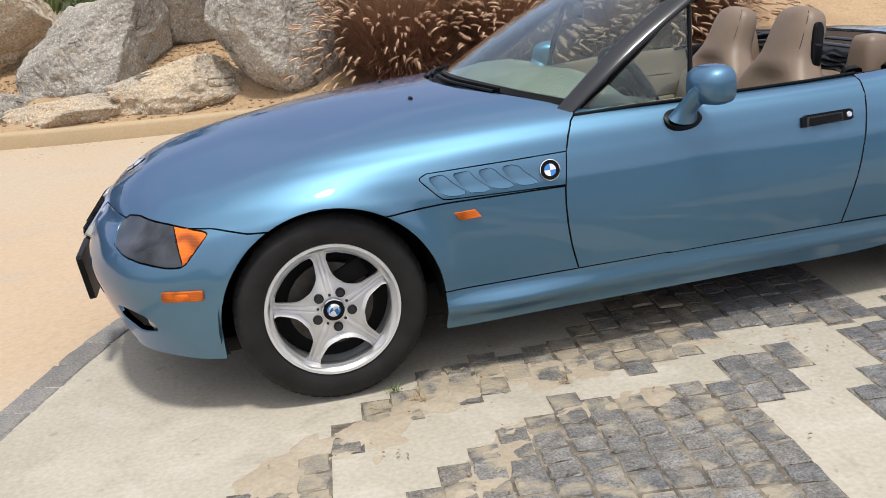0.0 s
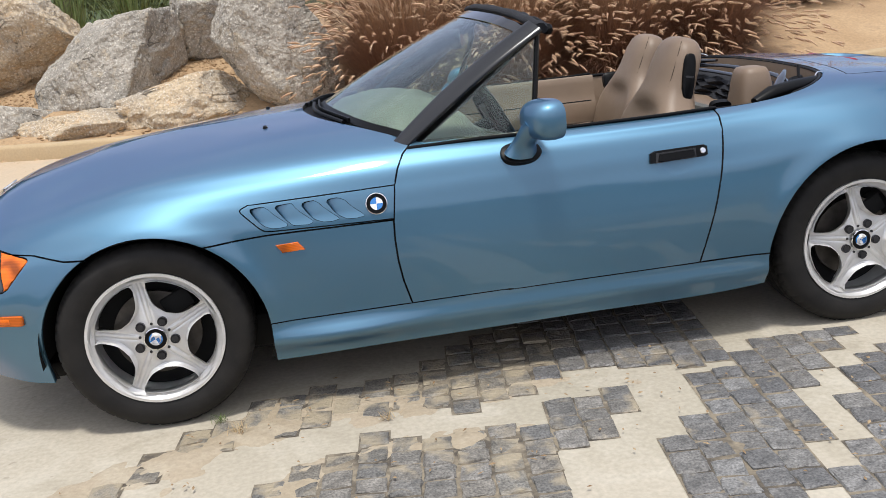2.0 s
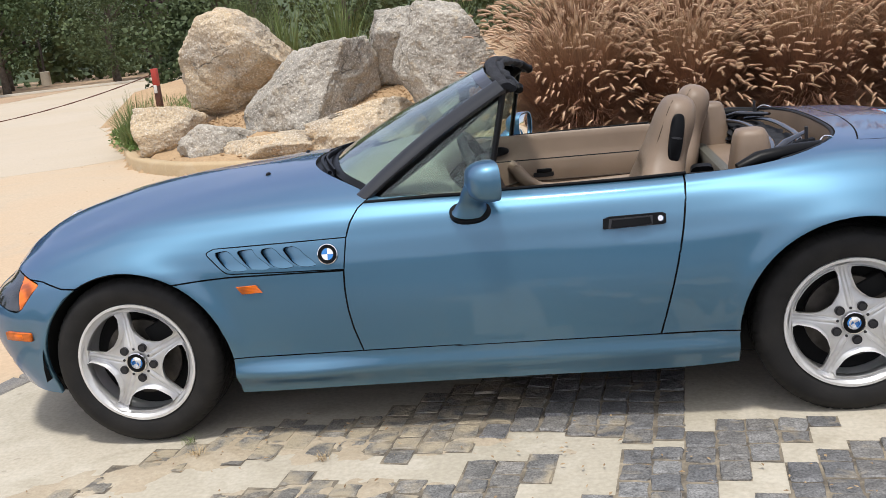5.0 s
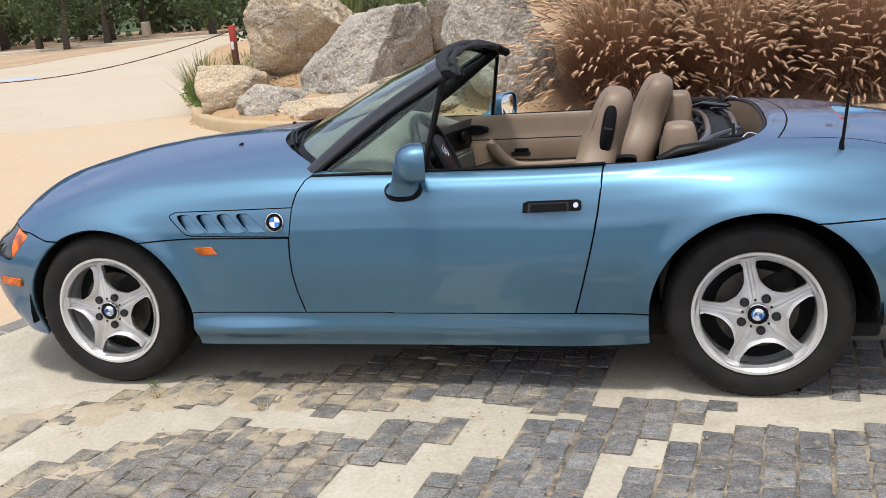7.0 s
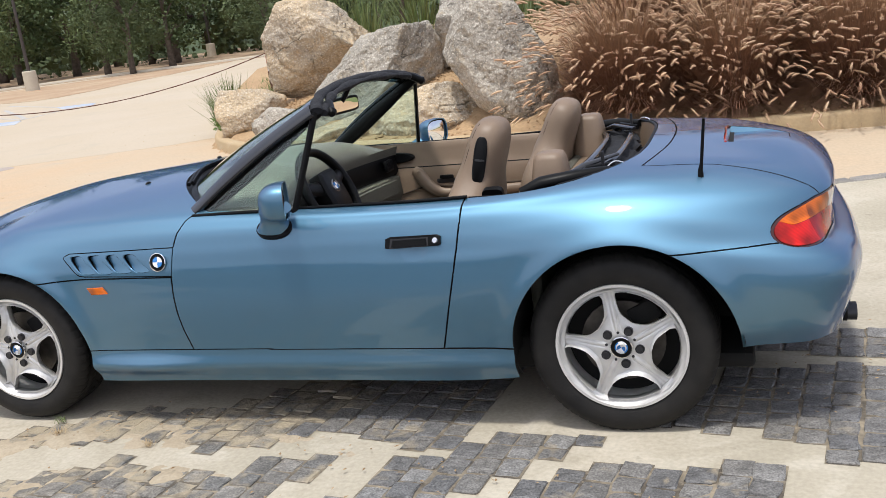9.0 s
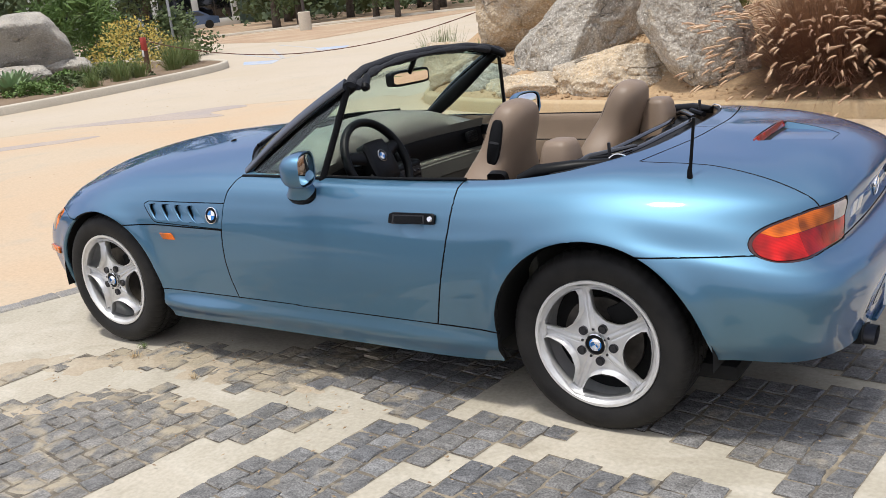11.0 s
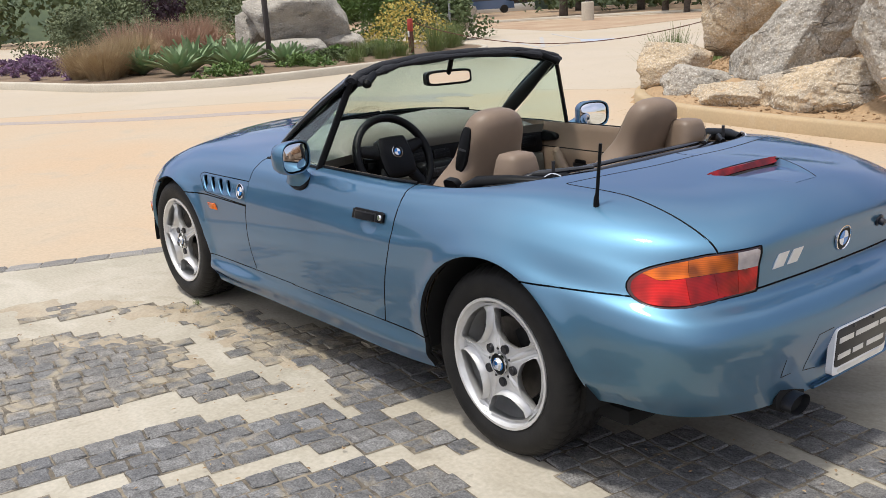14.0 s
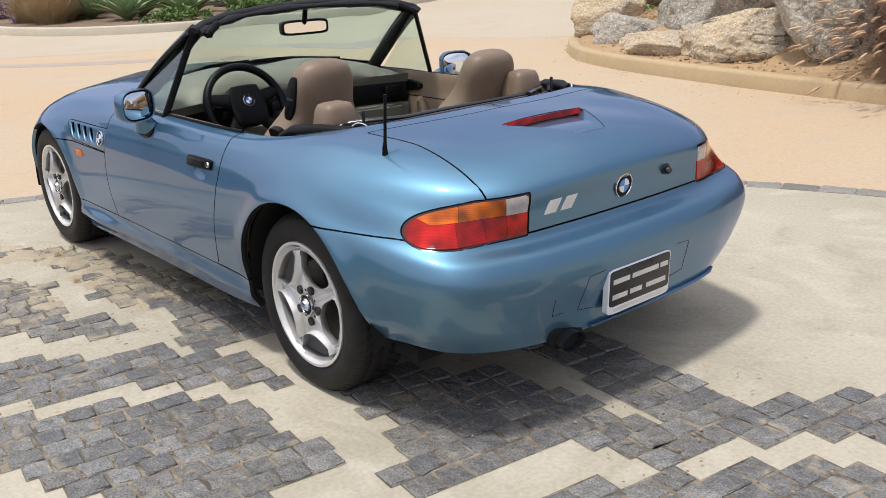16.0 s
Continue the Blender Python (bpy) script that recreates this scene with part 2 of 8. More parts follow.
def spline(points, per=8, closed=False):
    """A Catmull-Rom curve through the points."""
    p = [np.array(q, float) for q in points]
    n, out = len(p), []
    for i in range(n if closed else n - 1):
        p0 = p[(i - 1) % n] if closed or i else 2 * p[0] - p[1]
        p1, p2 = p[i], p[(i + 1) % n]
        p3 = p[(i + 2) % n] if closed or i + 2 < n else 2 * p[-1] - p[-2]
        for k in range(per):
            t = k / per
            out.append(0.5 * (2 * p1 + (p2 - p0) * t + (2 * p0 - 5 * p1 + 4 * p2 - p3) * t * t + (3 * p1 - p0 - 3 * p2 + p3) * t ** 3))
    if not closed:
        out.append(p[-1])
    return np.array(out)


def tube(points, radius, n=10, flat=1.0, caps=True):
    """A tube of round or flattened section along the points; radius a number or one for each point."""
    pts = [Vector(p) for p in points]
    radii = [radius] * len(pts) if isinstance(radius, (int, float)) else list(radius)
    verts, faces = [], []
    up = Vector((0, 0, 1))
    side = None
    for i, p in enumerate(pts):
        d = (pts[min(i + 1, len(pts) - 1)] - pts[max(i - 1, 0)]).normalized()
        if side is None:
            side = d.cross(up if abs(d.z) < 0.95 else Vector((0, 1, 0))).normalized()
        else:
            side = (side - d * side.dot(d)).normalized()
        top = side.cross(d)
        for k in range(n):
            a = 2 * math.pi * k / n
            verts.append(p + side * (math.cos(a) * radii[i]) + top * (math.sin(a) * radii[i] * flat))
    for i in range(len(pts) - 1):
        for k in range(n):
            faces.append((i * n + k, i * n + (k + 1) % n, (i + 1) * n + (k + 1) % n, (i + 1) * n + k))
    if caps:
        faces.append(tuple(range(n))[::-1])
        faces.append(tuple((len(pts) - 1) * n + k for k in range(n)))
    return verts, faces


def joined(*pieces):
    """Several (verts, faces) as one."""
    verts, faces = [], []
    for v, f in pieces:
        o = len(verts)
        verts += [tuple(q) for q in v]
        faces += [tuple(i + o for i in q) for q in f]
    return verts, faces


def thing(name, label, category, group="", at=(0, 0, 0), kind=""):
    ob = new(name)
    ob.empty_display_size = 0.1
    ob.location = at
    return tagged(ob, label, category, group, kind)

# ---- the car: body surface ----
# The car stands along x with its nose at -x; half of it is drawn for y > 0 and mirrored.
# Each line runs round the body from the middle of the nose to the middle of the tail.
LINES = [
    # lower edge
    [(-1.93, 0, .20), (-1.915, .25, .20), (-1.85, .5, .20), (-1.73, .65, .195), (-1.56, .735, .185), (-1.2, .75, .178), (-.85, .775, .168), (-.4, .775, .171),
     (.2, .775, .175), (.75, .775, .180), (1.2, .77, .23), (1.6, .745, .285), (1.825, .665, .275), (1.925, .48, .258), (1.955, .25, .25), (1.96, 0, .25)],
    # sill seam
    [(-1.985, 0, .33), (-1.97, .25, .33), (-1.90, .5, .33), (-1.775, .685, .32), (-1.57, .775, .31), (-1.2, .795, .31), (-.85, .805, .31), (-.4, .802, .31),
     (.2, .802, .312), (.75, .805, .315), (1.2, .82, .34), (1.6, .80, .37), (1.865, .705, .365), (1.955, .5, .35), (1.975, .25, .345), (1.98, 0, .345)],
    # widest line
    [(-2.01, 0, .45), (-1.995, .25, .45), (-1.925, .5, .45), (-1.80, .69, .455), (-1.57, .792, .465), (-1.2, .825, .47), (-.85, .815, .46), (-.4, .815, .465),
     (.2, .815, .47), (.75, .826, .48), (1.2, .842, .50), (1.6, .825, .495), (1.90, .722, .49), (1.99, .5, .48), (2.014, .25, .475), (2.02, 0, .475)],
    # top of the bumpers
    [(-1.985, 0, .545), (-1.955, .25, .545), (-1.885, .5, .55), (-1.77, .67, .56), (-1.54, .78, .58), (-1.2, .825, .61), (-.85, .812, .60), (-.4, .809, .60),
     (.2, .807, .60), (.75, .818, .61), (1.2, .842, .635), (1.58, .815, .60), (1.88, .713, .563), (1.97, .5, .557), (1.992, .25, .553), (1.998, 0, .553)],
    [(-1.945, 0, .60), (-1.898, .25, .60), (-1.835, .47, .597), (-1.728, .638, .607), (-1.51, .762, .63), (-1.2, .812, .66), (-.85, .803, .655), (-.4, .801, .655),
     (.2, .798, .66), (.75, .806, .665), (1.2, .83, .695), (1.57, .785, .65), (1.83, .683, .61), (1.906, .49, .592), (1.928, .25, .590), (1.933, 0, .590)],
    # upper flank
    [(-1.905, 0, .65), (-1.865, .25, .65), (-1.795, .455, .645), (-1.688, .608, .655), (-1.47, .735, .68), (-1.2, .783, .705), (-.85, .783, .71), (-.4, .787, .71),
     (.2, .786, .715), (.75, .790, .72), (1.2, .795, .755), (1.54, .755, .722), (1.785, .655, .682), (1.897, .48, .664), (1.922, .25, .668), (1.927, 0, .670)],
    # shoulder
    [(-1.835, 0, .705), (-1.805, .24, .705), (-1.73, .43, .70), (-1.605, .57, .71), (-1.42, .675, .73), (-1.2, .725, .752), (-.85, .74, .767), (-.4, .757, .775),
     (.2, .760, .775), (.75, .758, .78), (1.2, .735, .808), (1.50, .692, .795), (1.735, .610, .772), (1.884, .465, .750), (1.928, .24, .753), (1.936, 0, .755)],
    [(-1.70, 0, .768), (-1.68, .20, .768), (-1.6, .36, .765), (-1.46, .475, .77), (-1.32, .567, .785), (-1.15, .622, .802), (-.85, .648, .818), (-.4, .674, .828),
     (.2, .70, .812), (.75, .70, .815), (1.2, .64, .85), (1.42, .58, .848), (1.585, .495, .843), (1.74, .375, .826), (1.80, .19, .833), (1.81, 0, .836)],
    [(-1.45, 0, .828), (-1.44, .11, .828), (-1.4, .20, .827), (-1.3, .28, .832), (-1.18, .34, .84), (-1.05, .37, .85), (-.8, .40, .868), (-.42, .43, .88),
     (.2, .45, .87), (.75, .45, .865), (1.15, .40, .874), (1.3, .34, .872), (1.42, .27, .867), (1.51, .19, .864), (1.56, .1, .866), (1.57, 0, .867)],
    # spine
    [(-1.25, 0, .858), (-1.22, 0, .861), (-1.18, 0, .865), (-1.12, 0, .87), (-1.02, 0, .877), (-.92, 0, .883), (-.72, 0, .893), (-.38, 0, .905),
     (.2, 0, .90), (.7, 0, .89), (1.05, 0, .882), (1.15, 0, .880), (1.22, 0, .879), (1.28, 0, .877), (1.32, 0, .876), (1.35, 0, .875)],
]
ARCHES = [(-1.212, 0.292, 0.358), (1.243, 0.300, 0.368)]   # x, z, radius of the wheel openings


def body_surface(nu=18, nv=9):
    """Loft through LINES: rows of x, y, z and normal, with the faces of one half."""
    g = np.array(LINES, float)
    flip = np.array([1, -1, 1.0])
    g = np.concatenate([g[:, 1:2] * flip, g, g[:, -2:-1] * flip], 1)
    g = np.concatenate([2 * g[0:1] - g[1:2], g, g[-2:-1] * flip], 0)

    def blend(a, axis, per):
        a = np.moveaxis(a, axis, 0)
        n, out = len(a) - 3, []
        for i in range(n):
            for k in range(per + (i == n - 1)):
                t = k / per
                p0, p1, p2, p3 = a[i:i + 4]
                out.append(0.5 * (2 * p1 + (p2 - p0) * t + (2 * p0 - 5 * p1 + 4 * p2 - p3) * t * t + (3 * p1 - p0 - 3 * p2 + p3) * t ** 3))
        return np.moveaxis(np.array(out), 0, axis)

    s = blend(blend(g, 1, nu), 0, nv)
    s[:, 0, 1] = s[:, -1, 1] = 0
    s[-1, :, 1] = 0
    s[..., 1] = np.maximum(s[..., 1], 0)
    # rolled lips round the wheel openings
    for ax, az, ar in ARCHES:
        r = np.hypot(s[..., 0] - ax, s[..., 2] - az)
        side = np.clip((s[..., 1] - 0.6) / 0.12, 0, 1)
        s[..., 1] += 0.014 * np.exp(-((r - ar) / 0.045) ** 2) * side * np.clip((s[..., 2] - 0.2) / 0.2, 0, 1)
    # the sill swells out below its seam behind the front wheel
    low = np.exp(-((s[..., 2] - 0.245) / 0.035) ** 2) * ((s[..., 0] > -0.95) & (s[..., 0] < 0.95))
    s[..., 1] += low * (0.016 + 0.022 * np.exp(-((s[..., 0] + 0.62) / 0.22) ** 2))
    du, dv = np.gradient(s, axis=1), np.gradient(s, axis=0)
    nrm = np.cross(dv, du)
    nrm /= np.linalg.norm(nrm, axis=-1, keepdims=True) + 1e-12
    nrm[-1] = nrm[-2]
    nrm[-1, :, 1] = 0
    nrm[:, 0, 1] = nrm[:, -1, 1] = 0
    nrm /= np.linalg.norm(nrm, axis=-1, keepdims=True) + 1e-12
    rows, cols = s.shape[:2]
    verts = np.concatenate([s, nrm], -1).reshape(-1, 6).tolist()
    faces = [(i * cols + j, (i + 1) * cols + j, (i + 1) * cols + j + 1, i * cols + j + 1) for i in range(rows - 1) for j in range(cols - 1)]
    return verts, faces


def split(verts, faces, g):
    """Cut the faces where g(rows) crosses zero: the faces where it is negative, and the others. New points join verts."""
    vals = (np.asarray(g(np.array(verts))) + 1e-9).tolist()
    cut, neg, pos = {}, [], []

    def middle(a, b):
        key = (a, b) if a < b else (b, a)
        if key not in cut:
            i, j = key
            t = vals[i] / (vals[i] - vals[j])
            cut[key] = len(verts)
            verts.append([p + (q - p) * t for p, q in zip(verts[i], verts[j])])
        return cut[key]

    for f in faces:
        s = [vals[i] > 0 for i in f]
        if all(s):
            pos.append(f)
        elif not any(s):
            neg.append(f)
        else:
            a, b = [], []
            for k in range(len(f)):
                i, j = f[k], f[(k + 1) % len(f)]
                (b if vals[i] > 0 else a).append(i)
                if (vals[i] > 0) != (vals[j] > 0):
                    m = middle(i, j)
                    a.append(m)
                    b.append(m)
            if len(a) > 2:
                neg.append(tuple(a))
            if len(b) > 2:
                pos.append(tuple(b))
    return neg, pos


def poly_distance(p, q, points, rounding=0.0):
    """Signed distance in a plane to a polygon (negative inside), with its corners rounded."""
    pts = np.array(points, float)
    best = np.full(len(p), 1e9)
    inside = np.zeros(len(p), bool)
    for a, b in zip(pts, np.roll(pts, -1, 0)):
        e = b - a
        t = np.clip(((p - a[0]) * e[0] + (q - a[1]) * e[1]) / (e @ e), 0, 1)
        best = np.minimum(best, np.hypot(p - a[0] - t * e[0], q - a[1] - t * e[1]))
        hit = (a[1] > q) != (b[1] > q)
        xs = a[0] + (q - a[1]) / (e[1] if e[1] else 1e-12) * e[0]
        inside ^= hit & (p < xs)
    return np.where(inside, -best, best) - rounding


def panel_mesh(name, verts, faces, both=False, left=False, gap=0.0029, depth=0.018, push=0.0, seam=False):
    """A sheet-metal panel out of faces of the body surface: set back from its seams, with folded edges; seam: these are
    coloured black, for the shade in the gap.
    """
    used = sorted({i for f in faces for i in f})
    at = {i: k for k, i in enumerate(used)}
    v = np.array([verts[i] for i in used])
    f = [tuple(at[i] for i in q) for q in faces]
    edges = {}
    for q in f:
        for a, b in zip(q, q[1:] + q[:1]):
            if (b, a) in edges:
                del edges[(b, a)]
            else:
                edges[(a, b)] = 1
    # edges on the middle plane are no seams
    free = [(a, b) for a, b in edges if not (both and abs(v[a, 1]) < 1e-6 and abs(v[b, 1]) < 1e-6)]
    pos, nrm = v[:, :3].copy(), v[:, 3:6].copy()
    nrm /= np.linalg.norm(nrm, axis=1, keepdims=True) + 1e-12
    inward = np.zeros_like(pos)
    for a, b in free:
        d = pos[b] - pos[a]
        w = np.cross(nrm[a], d)
        inward[a] += w
        inward[b] += w
    length = np.linalg.norm(inward, axis=1, keepdims=True)
    inward = np.where(length > 1e-9, inward / np.maximum(length, 1e-9), 0)
    # even the direction out along the seam, but not round its corners
    for _ in range(12):
        total = inward.copy()
        for a, b in free:
            if inward[a] @ inward[b] > 0.7:
                total[a] += inward[b]
                total[b] += inward[a]
        length = np.linalg.norm(total, axis=1, keepdims=True)
        inward = np.where(length > 1e-9, total / np.maximum(length, 1e-9), 0)
    if both:
        inward[np.abs(pos[:, 1]) < 1e-6, 1] = 0
    pos = pos + inward * gap + nrm * push
    rim = sorted({i for e in free for i in e})
    n0 = len(pos)
    top = {i: n0 + 2 * k for k, i in enumerate(rim)}
    extra, extra_n = [], []
    for i in rim:
        extra += [pos[i], pos[i] - nrm[i] * depth + inward[i] * 0.001]
        extra_n += [(nrm[i] - inward[i]) / 1.414, -inward[i]]
    if rim:
        pos, nrm = np.vstack([pos, extra]), np.vstack([nrm, extra_n])
    kinds = [0] * len(f) + [1] * len(free)
    f += [(top[b], top[a], top[a] + 1, top[b] + 1) for a, b in free]
    if both:
        n1 = len(pos)
        middle = np.abs(pos[:, 1]) < 1e-6
        twin = {}
        new_p, new_n = [], []
        for i in range(n1):
            if middle[i]:
                twin[i] = i
            else:
                twin[i] = n1 + len(new_p)
                new_p.append(pos[i] * (1, -1, 1))
                new_n.append(nrm[i] * (1, -1, 1))
        f += [tuple(twin[i] for i in q[::-1]) for q in f]
        kinds += kinds
        pos, nrm = np.vstack([pos, new_p]), np.vstack([nrm, new_n])
    elif left:
        pos, nrm = pos * (1, -1, 1), nrm * (1, -1, 1)
        f = [q[::-1] for q in f]
    me = raw(name, pos, f, normals=nrm)
    # black fold faces paint in the shade between panels
    if seam:
        me.materials.append(PAINT)
        me.materials.append(DARK_INSIDE)
        me.polygons.foreach_set("material_index", kinds)
    return me


def curve(points):
    """A function that runs through the points (argument, value)."""
    a, b = [p[0] for p in points], [p[1] for p in points]
    return lambda x: np.interp(x, a, b)


door_front = curve([(.2, -.37), (.31, -.385), (.40, -.408), (.47, -.418), (.54, -.421), (.60, -.418), (.71, -.402), (.76, -.385), (.80, -.36), (.825, -.325), (.85, -.28)])
door_rear = curve([(.2, .585), (.31, .622), (.42, .652), (.53, .68), (.60, .696), (.67, .71), (.75, .722), (.84, .73)])
screen_foot = lambda y: -0.655 + 0.33 * (np.abs(y) / 0.66) ** 2.2   # where the bonnet ends in front of the windscreen


def cockpit(v):
    x, y = v[:, 0], np.abs(v[:, 1])
    tail = (np.maximum(x - 0.72, 0) / 0.585) ** 3.4 + (y / 0.693) ** 3.4 - 1
    front = screen_foot(y) - x
    return np.maximum(np.maximum(tail * 0.3, y - 0.693), np.where(v[:, 2] > 0.6, front, 1))


BODY_V, BODY_F = body_surface()
car = thing("convertible_car", "blue metallic two-seat convertible, soft top folded, parked on cobbles", "car")
V = [list(r) for r in BODY_V]
rest = list(BODY_F)
for ax, az, ar in ARCHES:
    gone, rest = split(V, rest, lambda v: np.where(v[:, 1] > 0.5, np.hypot(v[:, 0] - ax, v[:, 2] - az) - ar, 1))
    gone, rest = split(V, rest, lambda v: np.where((v[:, 1] > 0.5) & (v[:, 2] < az), np.abs(v[:, 0] - ax) - ar * np.where((v[:, 0] > ax) == (ax < 0), 1.0, 1.0), 1))
hole, rest = split(V, rest, cockpit)
# bumpers, sill, door, wing and bonnet, quarter and lid
SEAM_F = 0.605
front_end, rest = split(V, rest, lambda v: np.maximum(v[:, 0] + 1.3, v[:, 2] - (SEAM_F + 0.02 * np.clip((-1.45 - v[:, 0]) / 0.1, 0, 1))))
rear_end, rest = split(V, rest, lambda v: np.maximum(1.3 - v[:, 0], v[:, 2] - np.interp(v[:, 0], [1.4, 1.72, 1.9], [.630, .628, .608])))
sill, rest = split(V, rest, lambda v: np.maximum(v[:, 2] - 0.311, np.abs(v[:, 0]) - 1.1))
ahead, behind = split(V, rest, lambda v: v[:, 0] - door_front(v[:, 2]))
door_f, rear_q = split(V, behind, lambda v: v[:, 0] - door_rear(v[:, 2]))
wing, bonnet_f = split(V, ahead, lambda v: v[:, 2] - np.interp(v[:, 0], [-1.05, -.82, -.41], [.598, .607, .603]))
lid_edge = curve([(1.2, .570), (1.314, .549), (1.44, .530), (1.54, .520), (1.71, .525), (1.82, .530), (1.9, .530)])
lid_f, quarter_f = split(V, rear_q, lambda v: np.maximum(np.maximum(v[:, 1] - lid_edge(v[:, 0]), 1.388 - 0.255 * v[:, 1] ** 2 - v[:, 0]), 0.5 - v[:, 2]))

# hollow in the lid behind the high brake lamp, cut out here and lined below
LAMP_X, SCOOP_END = 1.572, 1.80
scoop_side = lambda x: 0.196 - 0.60 * np.maximum(x - LAMP_X, 0)
scoop_f, lid_f = split(V, lid_f, lambda v: np.maximum(np.maximum(np.abs(v[:, 1]) - scoop_side(v[:, 0]), LAMP_X - v[:, 0]), v[:, 0] - SCOOP_END))

# lamps are cut out of the skin
TAIL = [(.409, .603), (.403, .732), (.528, .731), (.602, .718), (.655, .705), (.694, .689), (.718, .671), (.731, .650), (.736, .628), (.730, .612), (.714, .604), (.655, .601), (.541, .604)]
for _ in range(2):   # round the outline's corners, but for the two beside the lid
    TAIL = TAIL[:2] + [tuple(np.array(a) * (1 - w) + np.array(b) * w) for a, b in zip(TAIL[2:], TAIL[3:]) for w in (.25, .75)]
tail_g = lambda v: np.where(v[:, 0] > 1.5, poly_distance(v[:, 1], v[:, 2], TAIL), 1)
tail_a, lid_f = split(V, lid_f, tail_g)
tail_b, quarter_f = split(V, quarter_f, tail_g)
tail_c, rear_end = split(V, rear_end, tail_g)
tail_f = tail_a + tail_b + tail_c
HEAD = [(-1.870, .560), (-1.862, .590), (-1.842, .616), (-1.812, .636), (-1.775, .643), (-1.68, .634), (-1.575, .618), (-1.568, .611), (-1.612, .565), (-1.648, .526), (-1.668, .517), (-1.712, .518), (-1.79, .532), (-1.842, .544)]
head_g = lambda v: np.where(v[:, 1] > 0.35, poly_distance(v[:, 0], v[:, 2], HEAD), 1)
head_a, bonnet_f = split(V, bonnet_f, head_g)
head_b, front_end = split(V, front_end, head_g)
head_f = head_a + head_b

# gill panel behind the front wheel
GILLS = [(-.900, .690), (-.885, .704), (-.60, .708), (-.33, .713), (-.33, .606), (-.62, .612), (-.815, .618), (-.835, .622)]
gill_f, bonnet_f = split(V, bonnet_f, lambda v: np.where(v[:, 1] > 0.5, poly_distance(v[:, 0], v[:, 2], GILLS), 1))
slots = []
for k in range(4):
    x0 = -0.872 + 0.081 * k
    slot = [(x0, .693), (x0 + .056, .696), (x0 + .072, .672), (x0 + .122, .630), (x0 + .104, .624), (x0 + .054, .628), (x0 + .028, .652)]
    got, gill_f = split(V, gill_f, lambda v: np.where(v[:, 1] > 0.5, poly_distance(v[:, 0], v[:, 2], slot), 1))
    slots.append((x0, got))

# hollow behind the door handle, duct in the front bumper
for reach in (1.0, 0.88, 0.7, 0.45):
    a, b = split(V, door_f, lambda v: np.hypot((v[:, 0] - 0.553) / 0.056, (v[:, 2] - 0.668) / 0.040) - reach)
    door_f = a + b
for i in {i for f in door_f for i in f}:
    r = math.hypot((V[i][0] - 0.553) / 0.056, (V[i][2] - 0.668) / 0.040)
    if r < 1:
        V[i][1] -= 0.0195 * (1 - r ** 4)
        V[i][5] -= (V[i][2] - 0.668) / 0.040 * 0.8 * r * r * (1 - r ** 6)
        V[i][3] -= (V[i][0] - 0.553) / 0.056 * 0.3 * (1 - r ** 4)
DUCT = [(-1.895, .362), (-1.86, .368), (-1.805, .352), (-1.772, .318), (-1.775, .298), (-1.83, .285), (-1.885, .318)]
duct_f, front_end = split(V, front_end, lambda v: np.where(v[:, 1] > 0.3, poly_distance(v[:, 0], v[:, 2], DUCT), 1))
duct_v = [[r[0] - r[3] * .03, r[1] - r[4] * .03, r[2] - r[5] * .03 + .006, r[3], r[4], r[5]] for r in V]

